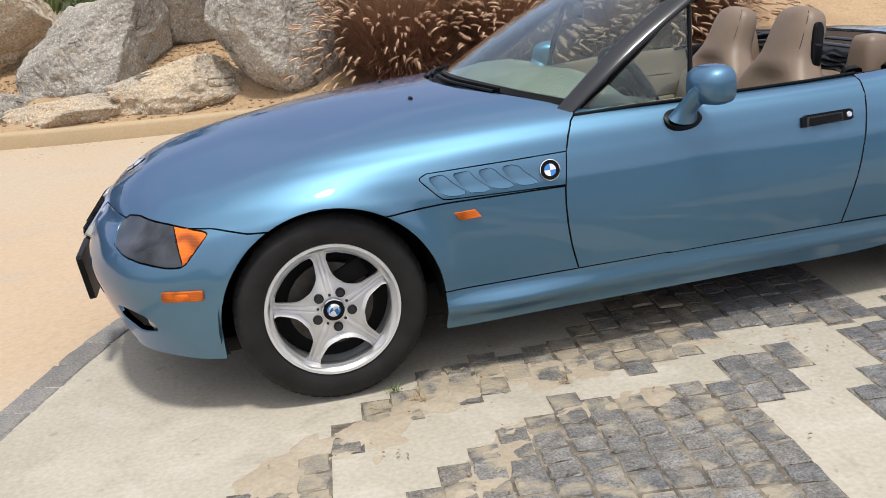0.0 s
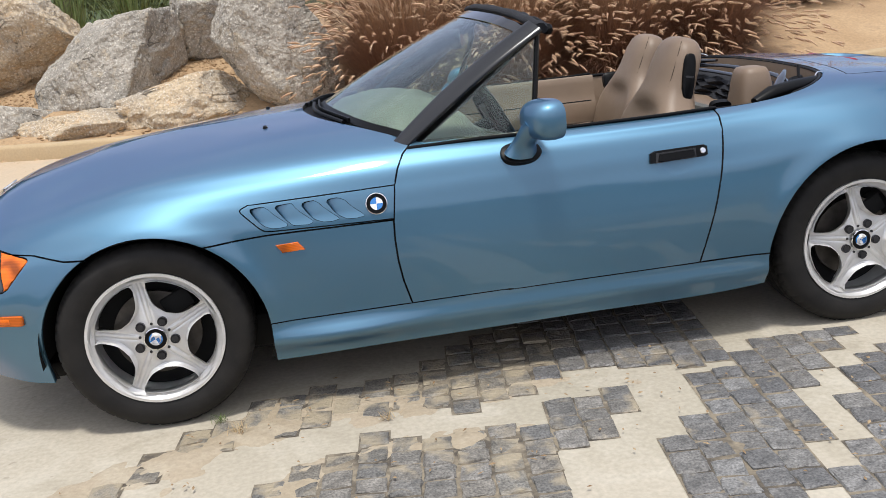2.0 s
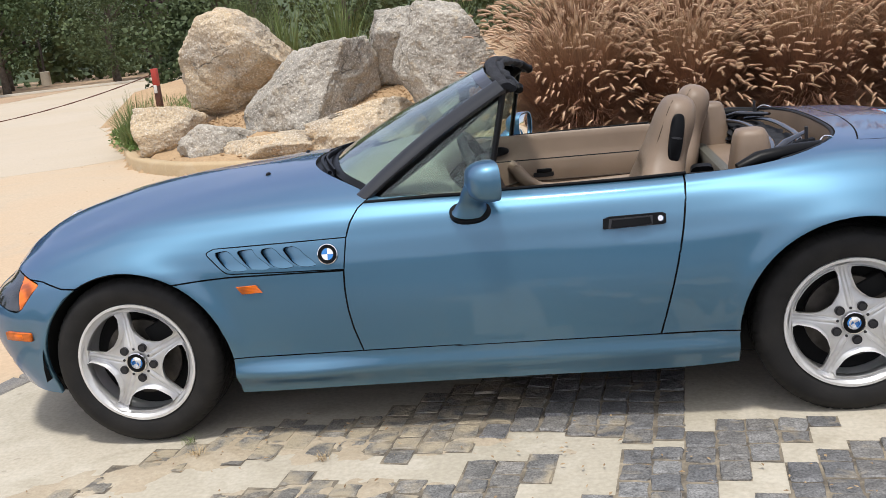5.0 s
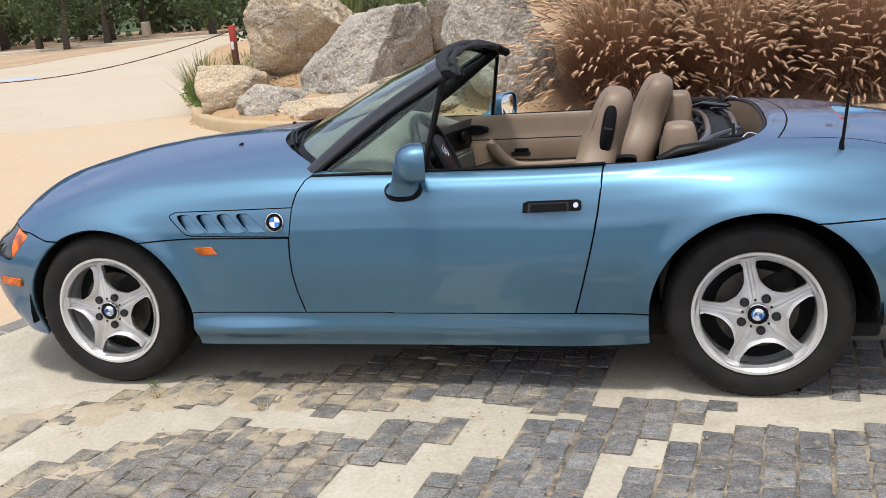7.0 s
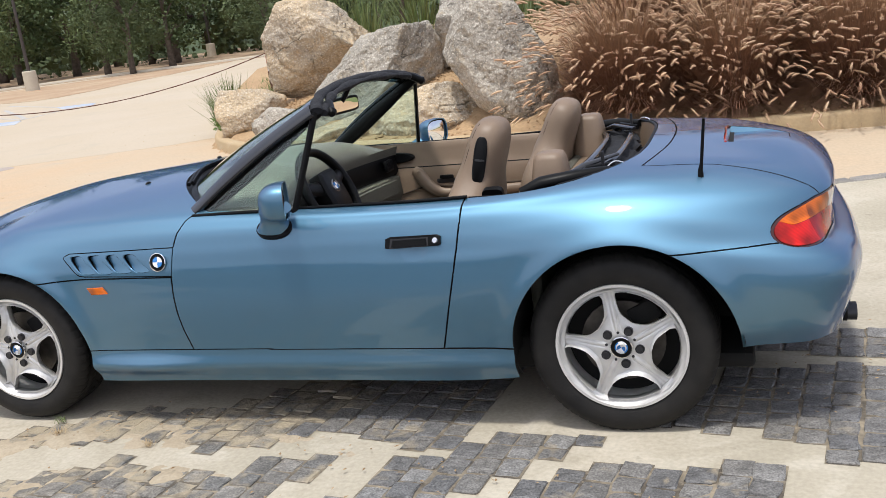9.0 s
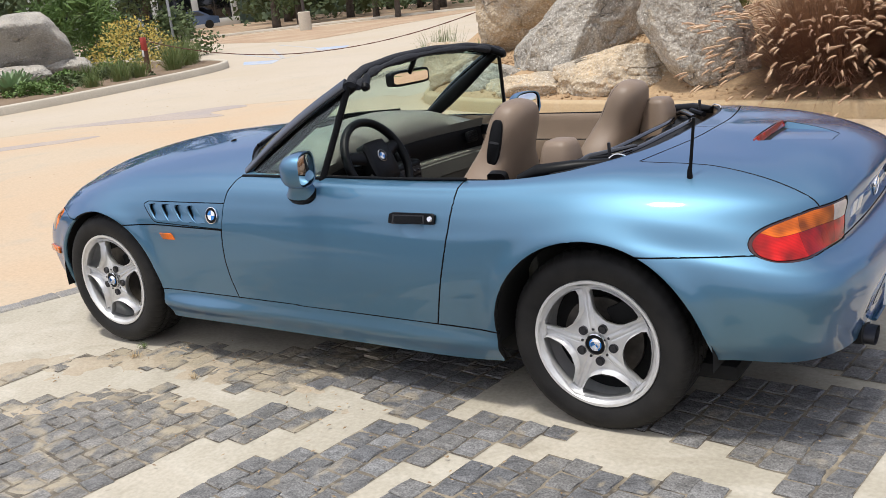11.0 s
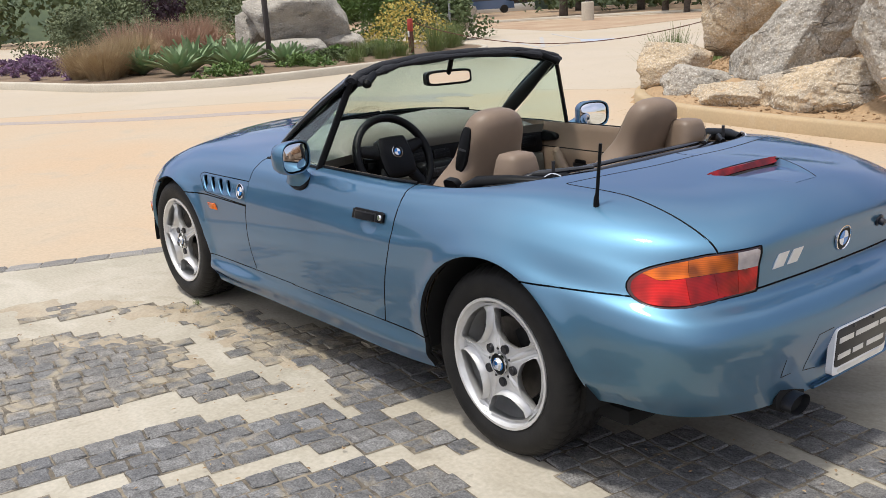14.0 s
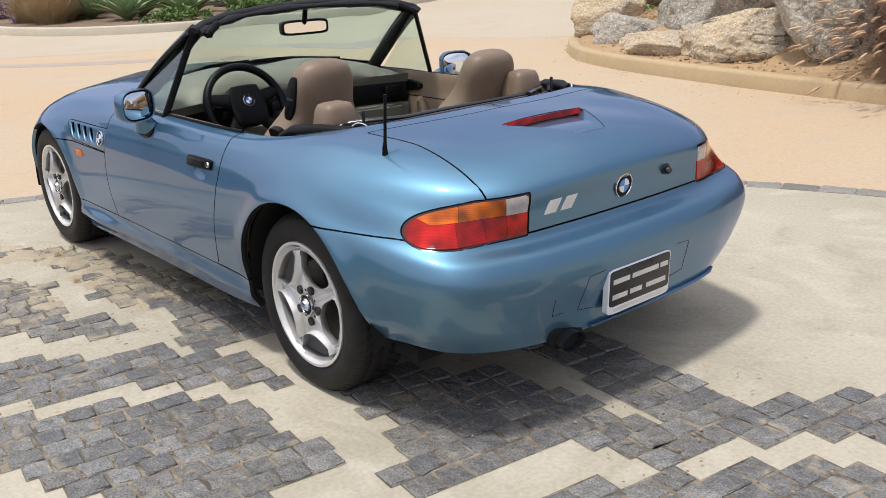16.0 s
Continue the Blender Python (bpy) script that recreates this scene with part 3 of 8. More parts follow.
for side, left in (("", True), ("", False)):
    part("bumper_duct", panel_mesh("bumper_duct", duct_v, duct_f, left=left, gap=-0.004, depth=-0.028), PAINT, car, "blue duct in the bumper")
    part("door", panel_mesh("door", V, door_f, left=left, gap=0.0032, seam=True), PAINT, car)
    part("sill", panel_mesh("sill", V, sill, left=left, seam=True), PAINT, car)
    part("front_wing", panel_mesh("front_wing", V, wing, left=left, seam=True), PAINT, car)
    part("rear_quarter", panel_mesh("rear_quarter", V, quarter_f, left=left, seam=True), PAINT, car)
    gill = part("gill_panel", panel_mesh("gill_panel", V, gill_f, left=left, gap=0.0014, depth=0.009), PAINT, car, "blue vent panel with four slanted gills")
    for x0, faces in slots:
        local = {i: V[i][:] for q in faces for i in q}
        W = [local.get(i, r) for i, r in enumerate(V)]
        for i in local:
            r = W[i]
            lead = np.interp(r[2], [.624, .628, .652, .693], [x0 + .054, .054 + x0, x0 + .028, x0])
            s = min(max((r[0] - lead) / 0.056, 0), 1)
            low = min(max((r[2] - .626) / .030, 0), 1)
            d = 0.0006 + 0.0175 * (1 - s) ** 1.3 * low
            W[i] = [r[0] - r[3] * d, r[1] - r[4] * d, r[2] - r[5] * d, r[3] - 0.38 * (1 - s) * low, r[4], r[5] + .3 * (1 - low)]
        part("gill", panel_mesh("gill", W, faces, left=left, gap=0.0, depth=0.003), PAINT, gill)
    # lamps
    lens_f, edge_f = split(V, tail_f, lambda v: poly_distance(v[:, 1], v[:, 2], TAIL) + 0.0045)
    inner, outer = split(V, lens_f, lambda v: v[:, 1] - 0.480)
    clear, red_in = split(V, inner, lambda v: 0.674 - v[:, 2])
    amber, red_out = split(V, outer, lambda v: 0.674 - 0.06 * (v[:, 1] - 0.55) * (v[:, 1] > 0.55) + 1.1 * np.maximum(v[:, 1] - 0.675, 0) - v[:, 2])
    cluster = part("tail_lamp", panel_mesh("tail_lamp", V, tail_f, left=left, gap=0.0005, push=-0.004), LAMP_FRAME, car, "red, amber and clear tail lamp cluster")
    amber_in, amber_out = split(V, amber, lambda v: v[:, 1] - 0.607 + 0.3 * (v[:, 2] - 0.68))
    red_mid, red_tip = split(V, red_out, lambda v: v[:, 1] - 0.628 + 0.3 * (v[:, 2] - 0.64))
    red_near, red_mid = split(V, red_mid, lambda v: v[:, 1] - 0.548)
    part("turn_lens", panel_mesh("turn_lens", V, amber_out, left=left, gap=0.0006, depth=0.01), AMBER, cluster, "amber lens")
    part("turn_lens", panel_mesh("turn_lens", V, amber_in, left=left, gap=0.0006, depth=0.01), DULL_AMBER, cluster, "dull amber lens")
    part("brake_lens", panel_mesh("brake_lens", V, red_tip, left=left, gap=0.0006, depth=0.01), RED_LENS, cluster, "bright red lens")
    part("brake_lens", panel_mesh("brake_lens", V, red_mid, left=left, gap=0.0006, depth=0.01), DEEP_RED, cluster, "deep red lens")
    part("brake_lens", panel_mesh("brake_lens", V, red_near, left=left, gap=0.0006, depth=0.01), DEEP_RED, cluster, "deep red lens")
    part("fog_lens", panel_mesh("fog_lens", V, red_in, left=left, gap=0.0006, depth=0.01), RED_LENS, cluster, "red lens")
    part("reverse_lens", panel_mesh("reverse_lens", V, clear, left=left, gap=0.0006, depth=0.01), CLEAR_LENS, cluster, "clear lens")
    dark, amb = split(V, head_f, lambda v: v[:, 0] + 1.664 + 0.1 * (v[:, 2] - 0.58))
    head = part("headlamp", panel_mesh("headlamp", V, dark, left=left, gap=0.003, push=-0.002), DARK_LENS, car, "headlamp, the dark of its inside painted on an opaque lens")
    part("turn_lens", panel_mesh("turn_lens", V, amb, left=left, gap=0.003, push=-0.002), AMBER, head, "amber corner lens")
part("bonnet", panel_mesh("bonnet", V, bonnet_f, both=True, gap=0.0026, seam=True), PAINT, car)
part("boot_lid", panel_mesh("boot_lid", V, lid_f, both=True, gap=0.0032, seam=True), PAINT, car)
part("front_bumper", panel_mesh("front_bumper", V, front_end, both=True), PAINT, car)
part("rear_bumper", panel_mesh("rear_bumper", V, rear_end, both=True, gap=0.0026, depth=0.03, seam=True), PAINT, car)

# black shell inside the skin
inner_v = [[r[0] - r[3] * .022, max(r[1] - r[4] * .022, 0), r[2] - r[5] * .022, *r[3:]] for r in BODY_V]
inner_f = list(BODY_F)
for ax, az, ar in ARCHES:
    gone, inner_f = split(inner_v, inner_f, lambda v: np.where(v[:, 1] > 0.5, np.hypot(v[:, 0] - ax, v[:, 2] - az) - ar - 0.004, 1))
gone, inner_f = split(inner_v, inner_f, lambda v: cockpit(v) - 0.004)
part("body_shell", panel_mesh("body_shell", inner_v, inner_f, both=True, gap=0.0, depth=0.005), DARK_INSIDE, car, "black inner shell")

# ---- the car: skin lookups ----
from mathutils.bvhtree import BVHTree
SKIN = BVHTree.FromPolygons([Vector(r[:3]) for r in BODY_V], BODY_F)


def on_side(x, z, left=True):
    """Point and normal of the flank at x, z."""
    p, n, *_ = SKIN.ray_cast(Vector((x, 2, z)), Vector((0, -1, 0)))
    n = n if n.y > 0 else -n
    return (Vector((p.x, -p.y, p.z)), Vector((n.x, -n.y, n.z))) if left else (p, n)


def on_tail(y, z, sign=1):
    """Point and normal of the tail (sign 1) or the nose (-1) at y, z."""
    p, n, *_ = SKIN.ray_cast(Vector((4 * sign, abs(y), z)), Vector((-sign, 0, 0)))
    n = n if n.x * sign > 0 else -n
    return (Vector((p.x, -p.y, p.z)), Vector((n.x, -n.y, n.z))) if y < 0 else (p, n)


def on_top(x, y):
    p, n, *_ = SKIN.ray_cast(Vector((x, abs(y), 3)), Vector((0, 0, -1)))
    n = n if n.z > 0 else -n
    return (Vector((p.x, -p.y, p.z)), Vector((n.x, -n.y, n.z))) if y < 0 else (p, n)


def facing(p, n, up=Vector((0, 0, 1)), lift=0.0):
    """A frame at p whose z is the normal n and whose y points up."""
    z = n.normalized()
    x = up.cross(z).normalized()
    y = z.cross(x)
    return Matrix.Translation(p + z * lift) @ Matrix((x, y, z)).transposed().to_4x4()


def shaped(name, vf, mat, parent, label="", at=None, angle=40):
    verts, faces = vf
    bm = bmesh.new()
    vs = [bm.verts.new(v) for v in verts]
    for f in faces:
        try:
            bm.faces.new([vs[i] for i in f])
        except ValueError:
            pass
    if at is not None:
        bmesh.ops.transform(bm, matrix=at, verts=bm.verts)
    bmesh.ops.recalc_face_normals(bm, faces=bm.faces)
    return part(name, smooth(bm, angle), mat, parent, label)


def prism(points, depth, bevel=0.0, back=0.0):
    """A plate of the outline (x, y) from z = -back to z = depth, its front edge bevelled."""
    n = len(points)
    c = np.mean(points, 0)
    ins = [tuple(np.array(p) + (c - p) * min(1, bevel / max(np.linalg.norm(c - p), 1e-6))) for p in map(np.array, points)]
    verts = [(x, y, -back) for x, y in points] + [(x, y, depth - bevel * 0.6) for x, y in points] + [(x, y, depth) for x, y in ins]
    faces = []
    for k in range(n):
        j = (k + 1) % n
        faces += [(k, j, n + j, n + k), (n + k, n + j, 2 * n + j, 2 * n + k)]
    faces += [tuple(range(2 * n, 3 * n)), tuple(range(n))[::-1]]
    return verts, faces


def oval(rx, ry, n=40, power=2.0, cx=0, cy=0):
    out = []
    for k in range(n):
        a = 2 * math.pi * k / n
        c, s = math.cos(a), math.sin(a)
        out.append((cx + rx * math.copysign(abs(c) ** (2 / power), c), cy + ry * math.copysign(abs(s) ** (2 / power), s)))
    return out


def roundel(m, r, parent, name="roundel"):
    """A round badge: chrome rim, black ring and four quarters of blue and white."""
    ring = shaped(name, lathe([(0, 0), (r * 0.94, 0), (r, 0.002), (r * 0.98, 0.005), (r * 0.92, 0.0055), (r * 0.9, 0.004), (0, 0.0045)], 40, "z"), BLACK_TRIM, parent,
                  "round badge with blue and white quarters", at=m)
    shaped("badge_rim", lathe([(r * 0.9, 0.004), (r * 0.93, 0.0068), (r * 1.0, 0.006), (r * 1.02, 0.001)], 40, "z"), CHROME, ring, at=m)
    for k in range(4):
        pts = [(0, 0)] + [(r * 0.58 * math.cos(a), r * 0.58 * math.sin(a)) for a in np.linspace(k * math.pi / 2, (k + 1) * math.pi / 2, 9)]
        shaped("badge_quarter", prism(pts, 0.0062), BADGE_BLUE if k % 2 else BADGE_WHITE, ring, at=m)
    return ring


# ---- wheels ----
RIM_R = 0.2185


def tyre_mesh():
    prof = [(0.205, -0.19), (0.222, -0.203), (0.245, -0.212), (0.272, -0.213), (0.290, -0.207), (0.301, -0.196), (0.308, -0.184)]
    tread = [(0.3115 + 0.0025 * math.cos((h + 0.1) / 0.09 * 1.2), h) for h in np.linspace(-0.176, -0.024, 20)]
    prof = prof + tread + [(r, -0.2 - h) for r, h in prof[::-1]]
    n, verts, faces, k = 432, [], [], len(prof)
    for i in range(n):
        a = 2 * math.pi * i / n
        for j, (r, h) in enumerate(prof):
            t = h + 0.1
            if 7 <= j < k - 7:
                groove = any(abs(t - g) < 0.0055 for g in (-0.045, 0.0, 0.045))
                sipe = ((i / n * 54 + abs(t) * 22) % 1.0) < 0.17 and abs(t) > 0.012
                r -= 0.011 if groove else 0.006 if sipe else 0
            elif 4 <= j < 7 or k - 7 <= j < k - 4:
                r -= (0.0025, 0.0012, 0.0)[min(6 - j if j < 7 else j - (k - 7), 2)] if ((i / n * 54 + 0.1 * 22 * 0.8) % 1.0) < 0.17 else 0
            verts.append((r * math.cos(a), h, r * math.sin(a)))
    for i in range(n):
        for j in range(k - 1):
            a, b = i * k, ((i + 1) % n) * k
            faces.append((a + j, b + j, b + j + 1, a + j + 1))
    return raw("tyre", verts, faces)


def wheel_face():
    """The five-spoked face of the wheel, looking along -y, its windows cut out."""
    radii = np.concatenate([np.linspace(0.022, 0.17, 34), [0.174, 0.178, 0.182, 0.186, 0.190, 0.195]])
    n, verts, faces = 360, [], []
    for r in radii:
        for i in range(n):
            a = 2 * math.pi * i / n
            near = min(abs(r * math.sin(a - radians(s))) if math.cos(a - radians(s)) > 0 else 9 for s in range(0, 360, 72))
            h = 0.001 - 0.03 * (r / 0.185) ** 2 + 0.012 * math.exp(-((r - 0.193) / 0.02) ** 2)
            rib = min(max((r - 0.046) / 0.014, 0), 1)
            h += rib * (0.0035 * math.exp(-(near / 0.0058) ** 4) - 0.0022 * math.exp(-((near - 0.0095) / 0.0028) ** 2))
            h -= 0.16 * max(0, min(near, 0.06) - 0.013) * min(max((r - 0.07) / 0.04, 0), 1)
            h -= 0.009 * math.exp(-((r - 0.01) / 0.02) ** 2)
            verts.append([r * math.cos(a), -h, r * math.sin(a), 0, 0, 0])
    for j in range(len(radii) - 1):
        for i in range(n):
            k = (i + 1) % n
            faces.append((j * n + i, j * n + k, (j + 1) * n + k, (j + 1) * n + i))

    def window(v):
        r, a = np.hypot(v[:, 0], v[:, 2]), np.arctan2(v[:, 2], v[:, 0])
        d = np.full(len(v), 9.0)
        for s in range(0, 360, 72):
            da = (a - radians(s) + np.pi) % (2 * np.pi) - np.pi
            d = np.minimum(d, np.where(np.abs(da) < 1.2, np.abs(r * np.sin(da)), 9))
        width = 0.0172 + 0.045 * np.exp(-((r - 0.086) / 0.0145)) + 0.004 * np.exp(-((0.187 - r) / 0.005))
        return np.maximum(width - d, np.maximum(r - 0.187, 0.05 - r))

    gone, keep = split(verts, faces, window)
    v = np.array(verts)
    # normals from the faces
    nrm = np.zeros((len(v), 3))
    for f in keep:
        p = v[list(f), :3]
        c = np.cross(p[1] - p[0], p[2] - p[0])
        for i in f:
            nrm[i] += c
    nrm /= np.linalg.norm(nrm, axis=1, keepdims=True) + 1e-12
    v[:, 3:6] = nrm
    return panel_mesh("spokes", v.tolist(), keep, gap=0.0, depth=0.028)


FACE, TYRE = wheel_face(), tyre_mesh()


def wheel(at, left, turn, name):
    """One alloy wheel with its tyre, disc, bolts and centre badge; its outer side looks along -y."""
    m = Matrix.Translation(at) @ (Matrix.Identity(4) if left else pose(0, 0, 0, 0, 0, 180)) @ pose(0, 0, 0, 0, -turn, 0)
    rim = shaped(name, lathe([(0.190, 0.03), (0.1915, 0.010), (0.198, 0.005), (0.204, -0.003), (0.2095, -0.012), (RIM_R, -0.012), (RIM_R + 0.001, -0.006), (0.214, 0.004),
                              (0.204, 0.012), (0.199, 0.03), (0.196, 0.06), (0.194, 0.15), (0.21, 0.19)], 72, "y"), ALLOY, car, "five-spoke silver alloy wheel", at=m)
    part("spokes", FACE, ALLOY, rim).matrix_basis = m
    ty = part("tyre", TYRE, RUBBER, rim, "worn black rubber tyre")
    ty.matrix_basis = m @ pose(0, 0.2 - 0.005, 0)
    shaped("brake_disc", lathe([(0.03, 0.06), (0.14, 0.06), (0.14, 0.075), (0.03, 0.075)], 48, "y"), DISC, rim, at=m)
    shaped("drum_back", lathe([(0.0, 0.1), (0.2, 0.1)], 32, "y"), DARK_INSIDE, rim, at=m)
    shaped("caliper", box_bm_vf((0.1, 0.05, 0.07)), DARK_INSIDE, rim, at=m @ pose(0.11, 0.075, 0.05))
    for k in range(5):
        a = radians(36 + 72 * k)
        b = m @ pose(0.060 * math.cos(a), -0.002, 0.060 * math.sin(a), 90, 0, 0)
        shaped("wheel_bolt", lathe([(0, 0.004), (0.010, 0.004), (0.0115, 0.001), (0.0135, 0.001), (0.0155, 0.0035), (0.0155, -0.01)], 16, "z"), BOLT, rim, at=b)
        a = radians(72 * k)
        b = m @ pose(0.050 * math.cos(a), -0.001, 0.050 * math.sin(a), 90, 0, 0)
        shaped("bolt_hole", lathe([(0, 0.001), (0.0045, 0.001), (0.005, -0.004)], 12, "z"), BOLT, rim, at=b)
    roundel(m @ pose(0, -0.004, 0, 90, 0, 0), 0.037, rim, "centre_badge")
    return rim


def box_bm_vf(size, bevel=0.01):
    bm = box_bm(size, bevel=bevel)
    bm.verts.ensure_lookup_table()
    out = [tuple(v.co) for v in bm.verts], [tuple(v.index for v in f.verts) for f in bm.faces]
    bm.free()
    return out


for x, wy, z, turn in ((-1.220, 0.795, 0.314, 26.0), (1.232, 0.783, 0.305, 28.0)):
    for left in (True, False):
        wheel((x, -wy if left else wy, z), left, turn if left else turn + 17, "wheel")
# wheel housings, floor
for ax, az, ar in ARCHES:
    for s in (-1, 1):
        v, f = [], []
        for k in range(25):
            a = math.pi * (k / 24 * 1.06 - 0.03)
            for y in (0.40, 0.80):
                v.append((ax + (ar + 0.012) * math.cos(a), s * y, az + (ar + 0.012) * math.sin(a)))
        for k in range(24):
            f.append((2 * k, 2 * k + 1, 2 * k + 3, 2 * k + 2))
        o = len(v)
        v += [(ax, s * 0.40, az)]
        f += [(2 * k, 2 * k + 2, o) for k in range(24)]
        shaped("wheel_housing", (v, f), DARK_INSIDE, car, "black wheel housing")
part("floor_pan", box_bm((3.3, 1.30, 0.06), (0.0, 0, 0.20), 0.02), DARK_INSIDE, car, "dark underside")
part("front_undertray", box_bm((0.4, 0.8, 0.05), (-1.60, 0, 0.215), 0.02), DARK_INSIDE, car, "dark underside")
for s in (-1, 1):
    part("subframe", box_bm((2.2, 0.12, 0.12), (0.0, s * 0.60, 0.24), 0.02), DARK_INSIDE, car, "dark underside")

# ---- windscreen ----
FOOT = spline([(-.352, -.648, .838), (-.50, -.42, .872), (-.592, 0, .892), (-.50, .42, .872), (-.352, .648, .838)], 10)
HEAD_RAIL = spline([(.140, -.560, 1.142), (.085, -.36, 1.182), (.055, 0, 1.196), (.085, .36, 1.182), (.140, .560, 1.142)], 10)


def screen_rows(a0, a1, rows, lift=0.0):
    out = []
    for j in range(rows + 1):
        t = a0 + (a1 - a0) * j / rows
        for p, q in zip(FOOT, HEAD_RAIL):
            bow = 0.018 * math.sin(math.pi * t)
            out.append((p[0] + (q[0] - p[0]) * t - bow * 0.55 - lift * 0.55, p[1] + (q[1] - p[1]) * t, p[2] + (q[2] - p[2]) * t + bow * 0.8 + lift * 0.8))
    k = len(FOOT)
    return out, [(j * k + i, j * k + i + 1, (j + 1) * k + i + 1, (j + 1) * k + i) for j in range(rows) for i in range(k - 1)]


def slab(vf, offset):
    """A sheet made thick by the offset vector."""
    v, f = vf
    n = len(v)
    edges = {}
    for q in f:
        for a, b in zip(q, q[1:] + q[:1]):
            if (b, a) in edges:
                del edges[(b, a)]
            else:
                edges[(a, b)] = 1
    w = [tuple(Vector(p) + Vector(offset)) for p in v]
    return list(v) + w, list(f) + [tuple(i + n for i in q[::-1]) for q in f] + [(b, a, a + n, b + n) for a, b in edges]


screen = shaped("windscreen", slab(screen_rows(0.03, 0.97, 10), (0.003, 0, -0.004)), GLASS, car, "clear tinted windscreen glass", angle=60)
screen.visible_shadow = False
# black border printed round the glass
bv, bf = screen_rows(0.0, 0.045, 1, 0.004)
tv, tf = screen_rows(0.93, 1.0, 1, 0.004)
shaped("screen_border", slab((bv, bf), (0.002, 0, -0.002)), BLACK_TRIM, screen, "black glass border")
shaped("screen_border", slab((tv, tf), (0.002, 0, -0.002)), PLATE_GLOSS, screen, "black glass border")
for s in (-1, 1):
    foot, head = Vector((-.362, s * .672, .815)), Vector((.150, s * .578, 1.150))
    pts = [foot.lerp(head, t) + Vector((-.010, s * .006, .012)) * math.sin(math.pi * t) for t in np.linspace(0.0, 1, 12)]
    # the pillar is a flat band, seen broad from ahead and thin from behind
    axis_p = (head - foot).normalized()
    wide = Vector((.85, s * .5, 0))
    wide = (wide - axis_p * wide.dot(axis_p)).normalized()
    thin = axis_p.cross(wide).normalized()
    pv_, pf_, m_ = [], [], 16
    for k, q in enumerate(pts):
        hw, ht = 0.030 + 0.006 * min(k / 4, 1), 0.011
        for a_, b_ in oval(hw, ht, m_, 4.0):
            pv_.append(tuple(q + wide * a_ + thin * b_))
    pf_ = [(k * m_ + i_, k * m_ + (i_ + 1) % m_, (k + 1) * m_ + (i_ + 1) % m_, (k + 1) * m_ + i_) for k in range(len(pts) - 1) for i_ in range(m_)]
    pf_ += [tuple(range(m_))[::-1], tuple(range((len(pts) - 1) * m_, len(pts) * m_))]
    shaped("windscreen_pillar", (pv_, pf_), PILLAR_BLACK, car, "glossy black windscreen pillar", angle=50)
    # broad black cover on the inner side of the pillar
    cover = []
    for t in np.linspace(0.02, 1, 10):
        q = foot.lerp(head, t)
        cover.append(q + Vector((.016, -s * .030, -.004)))
    shaped("pillar_cover", tube(cover, [.018 + .010 * math.sin(math.pi * min(t + .15, 1)) for t in np.linspace(0, 1, 10)], 12, 1.3), BLACK_TRIM, car, "black inner cover of the windscreen pillar", angle=60)
    # quarter glass and its post
    post_top, post_foot = Vector((.158, s * .572, 1.140)), Vector((.085, s * .712, .80))
    shaped("window_post", tube([post_foot.lerp(post_top, t) for t in np.linspace(0, 1, 6)], 0.0095, 8, 1.5), BLACK_TRIM, car, "black window post")
    a, b, c = Vector((-.31, s * .700, .81)), Vector((.085, s * .708, .81)), Vector((.150, s * .582, 1.13))
    q = shaped("quarter_window", slab(([tuple(a), tuple(b), tuple(c)], [(0, 1, 2)]), (0, s * 0.004, 0.001)), GLASS, car, "triangular quarter window")
    q.visible_shadow = False
    shaped("window_seal", tube([(-.34, s * .712, .812), (-.1, s * .712, .816), (.085, s * .712, .812)], [0.007, 0.007, 0.006], 8), BLACK_TRIM, car, "black rubber seal")
    shaped("belt_seal", tube([(.08, s * .698, .816), (.3, s * .699, .817), (.55, s * .700, .818), (.735, s * .697, .822)], 0.0055, 8), BLACK_TRIM, car, "black rubber belt seal")
# header rail wrapped in black fabric
rail = spline([(.168, -.575, 1.146), (.140, -.50, 1.170), (.107, -.34, 1.195), (.084, 0, 1.208), (.107, .34, 1.195), (.140, .50, 1.170), (.168, .575, 1.146)], 10)
shaped("header_rail", tube(rail, [0.023 + 0.002 * math.sin(i * .8) for i in range(len(rail))], 14, 0.62), FABRIC, car, "black fabric-covered windscreen header")
seal = spline([(.185, -.555, 1.135), (.165, -.45, 1.165), (.135, -.30, 1.186), (.112, 0, 1.196), (.135, .30, 1.186), (.165, .45, 1.165), (.185, .555, 1.135)], 10)
shaped("roof_seal", tube(seal, [0.017 + 0.005 * math.sin(i * .55) + 0.0015 * math.sin(i * 1.9) for i in range(len(seal))], 10, 0.8), FABRIC, car, "wrinkled black roof seal")
for s in (-1, 1):
    shaped("roof_catch", lathe([(0, -0.05), (0.012, -0.048), (0.017, -0.03), (0.016, 0.02), (0.02, 0.035), (0.012, 0.05), (0, 0.052)], 14, "x"), BLACK_TRIM, car, "black roof catch",
           at=pose(.19, s * .50, 1.147, 0, 25, s * 60))
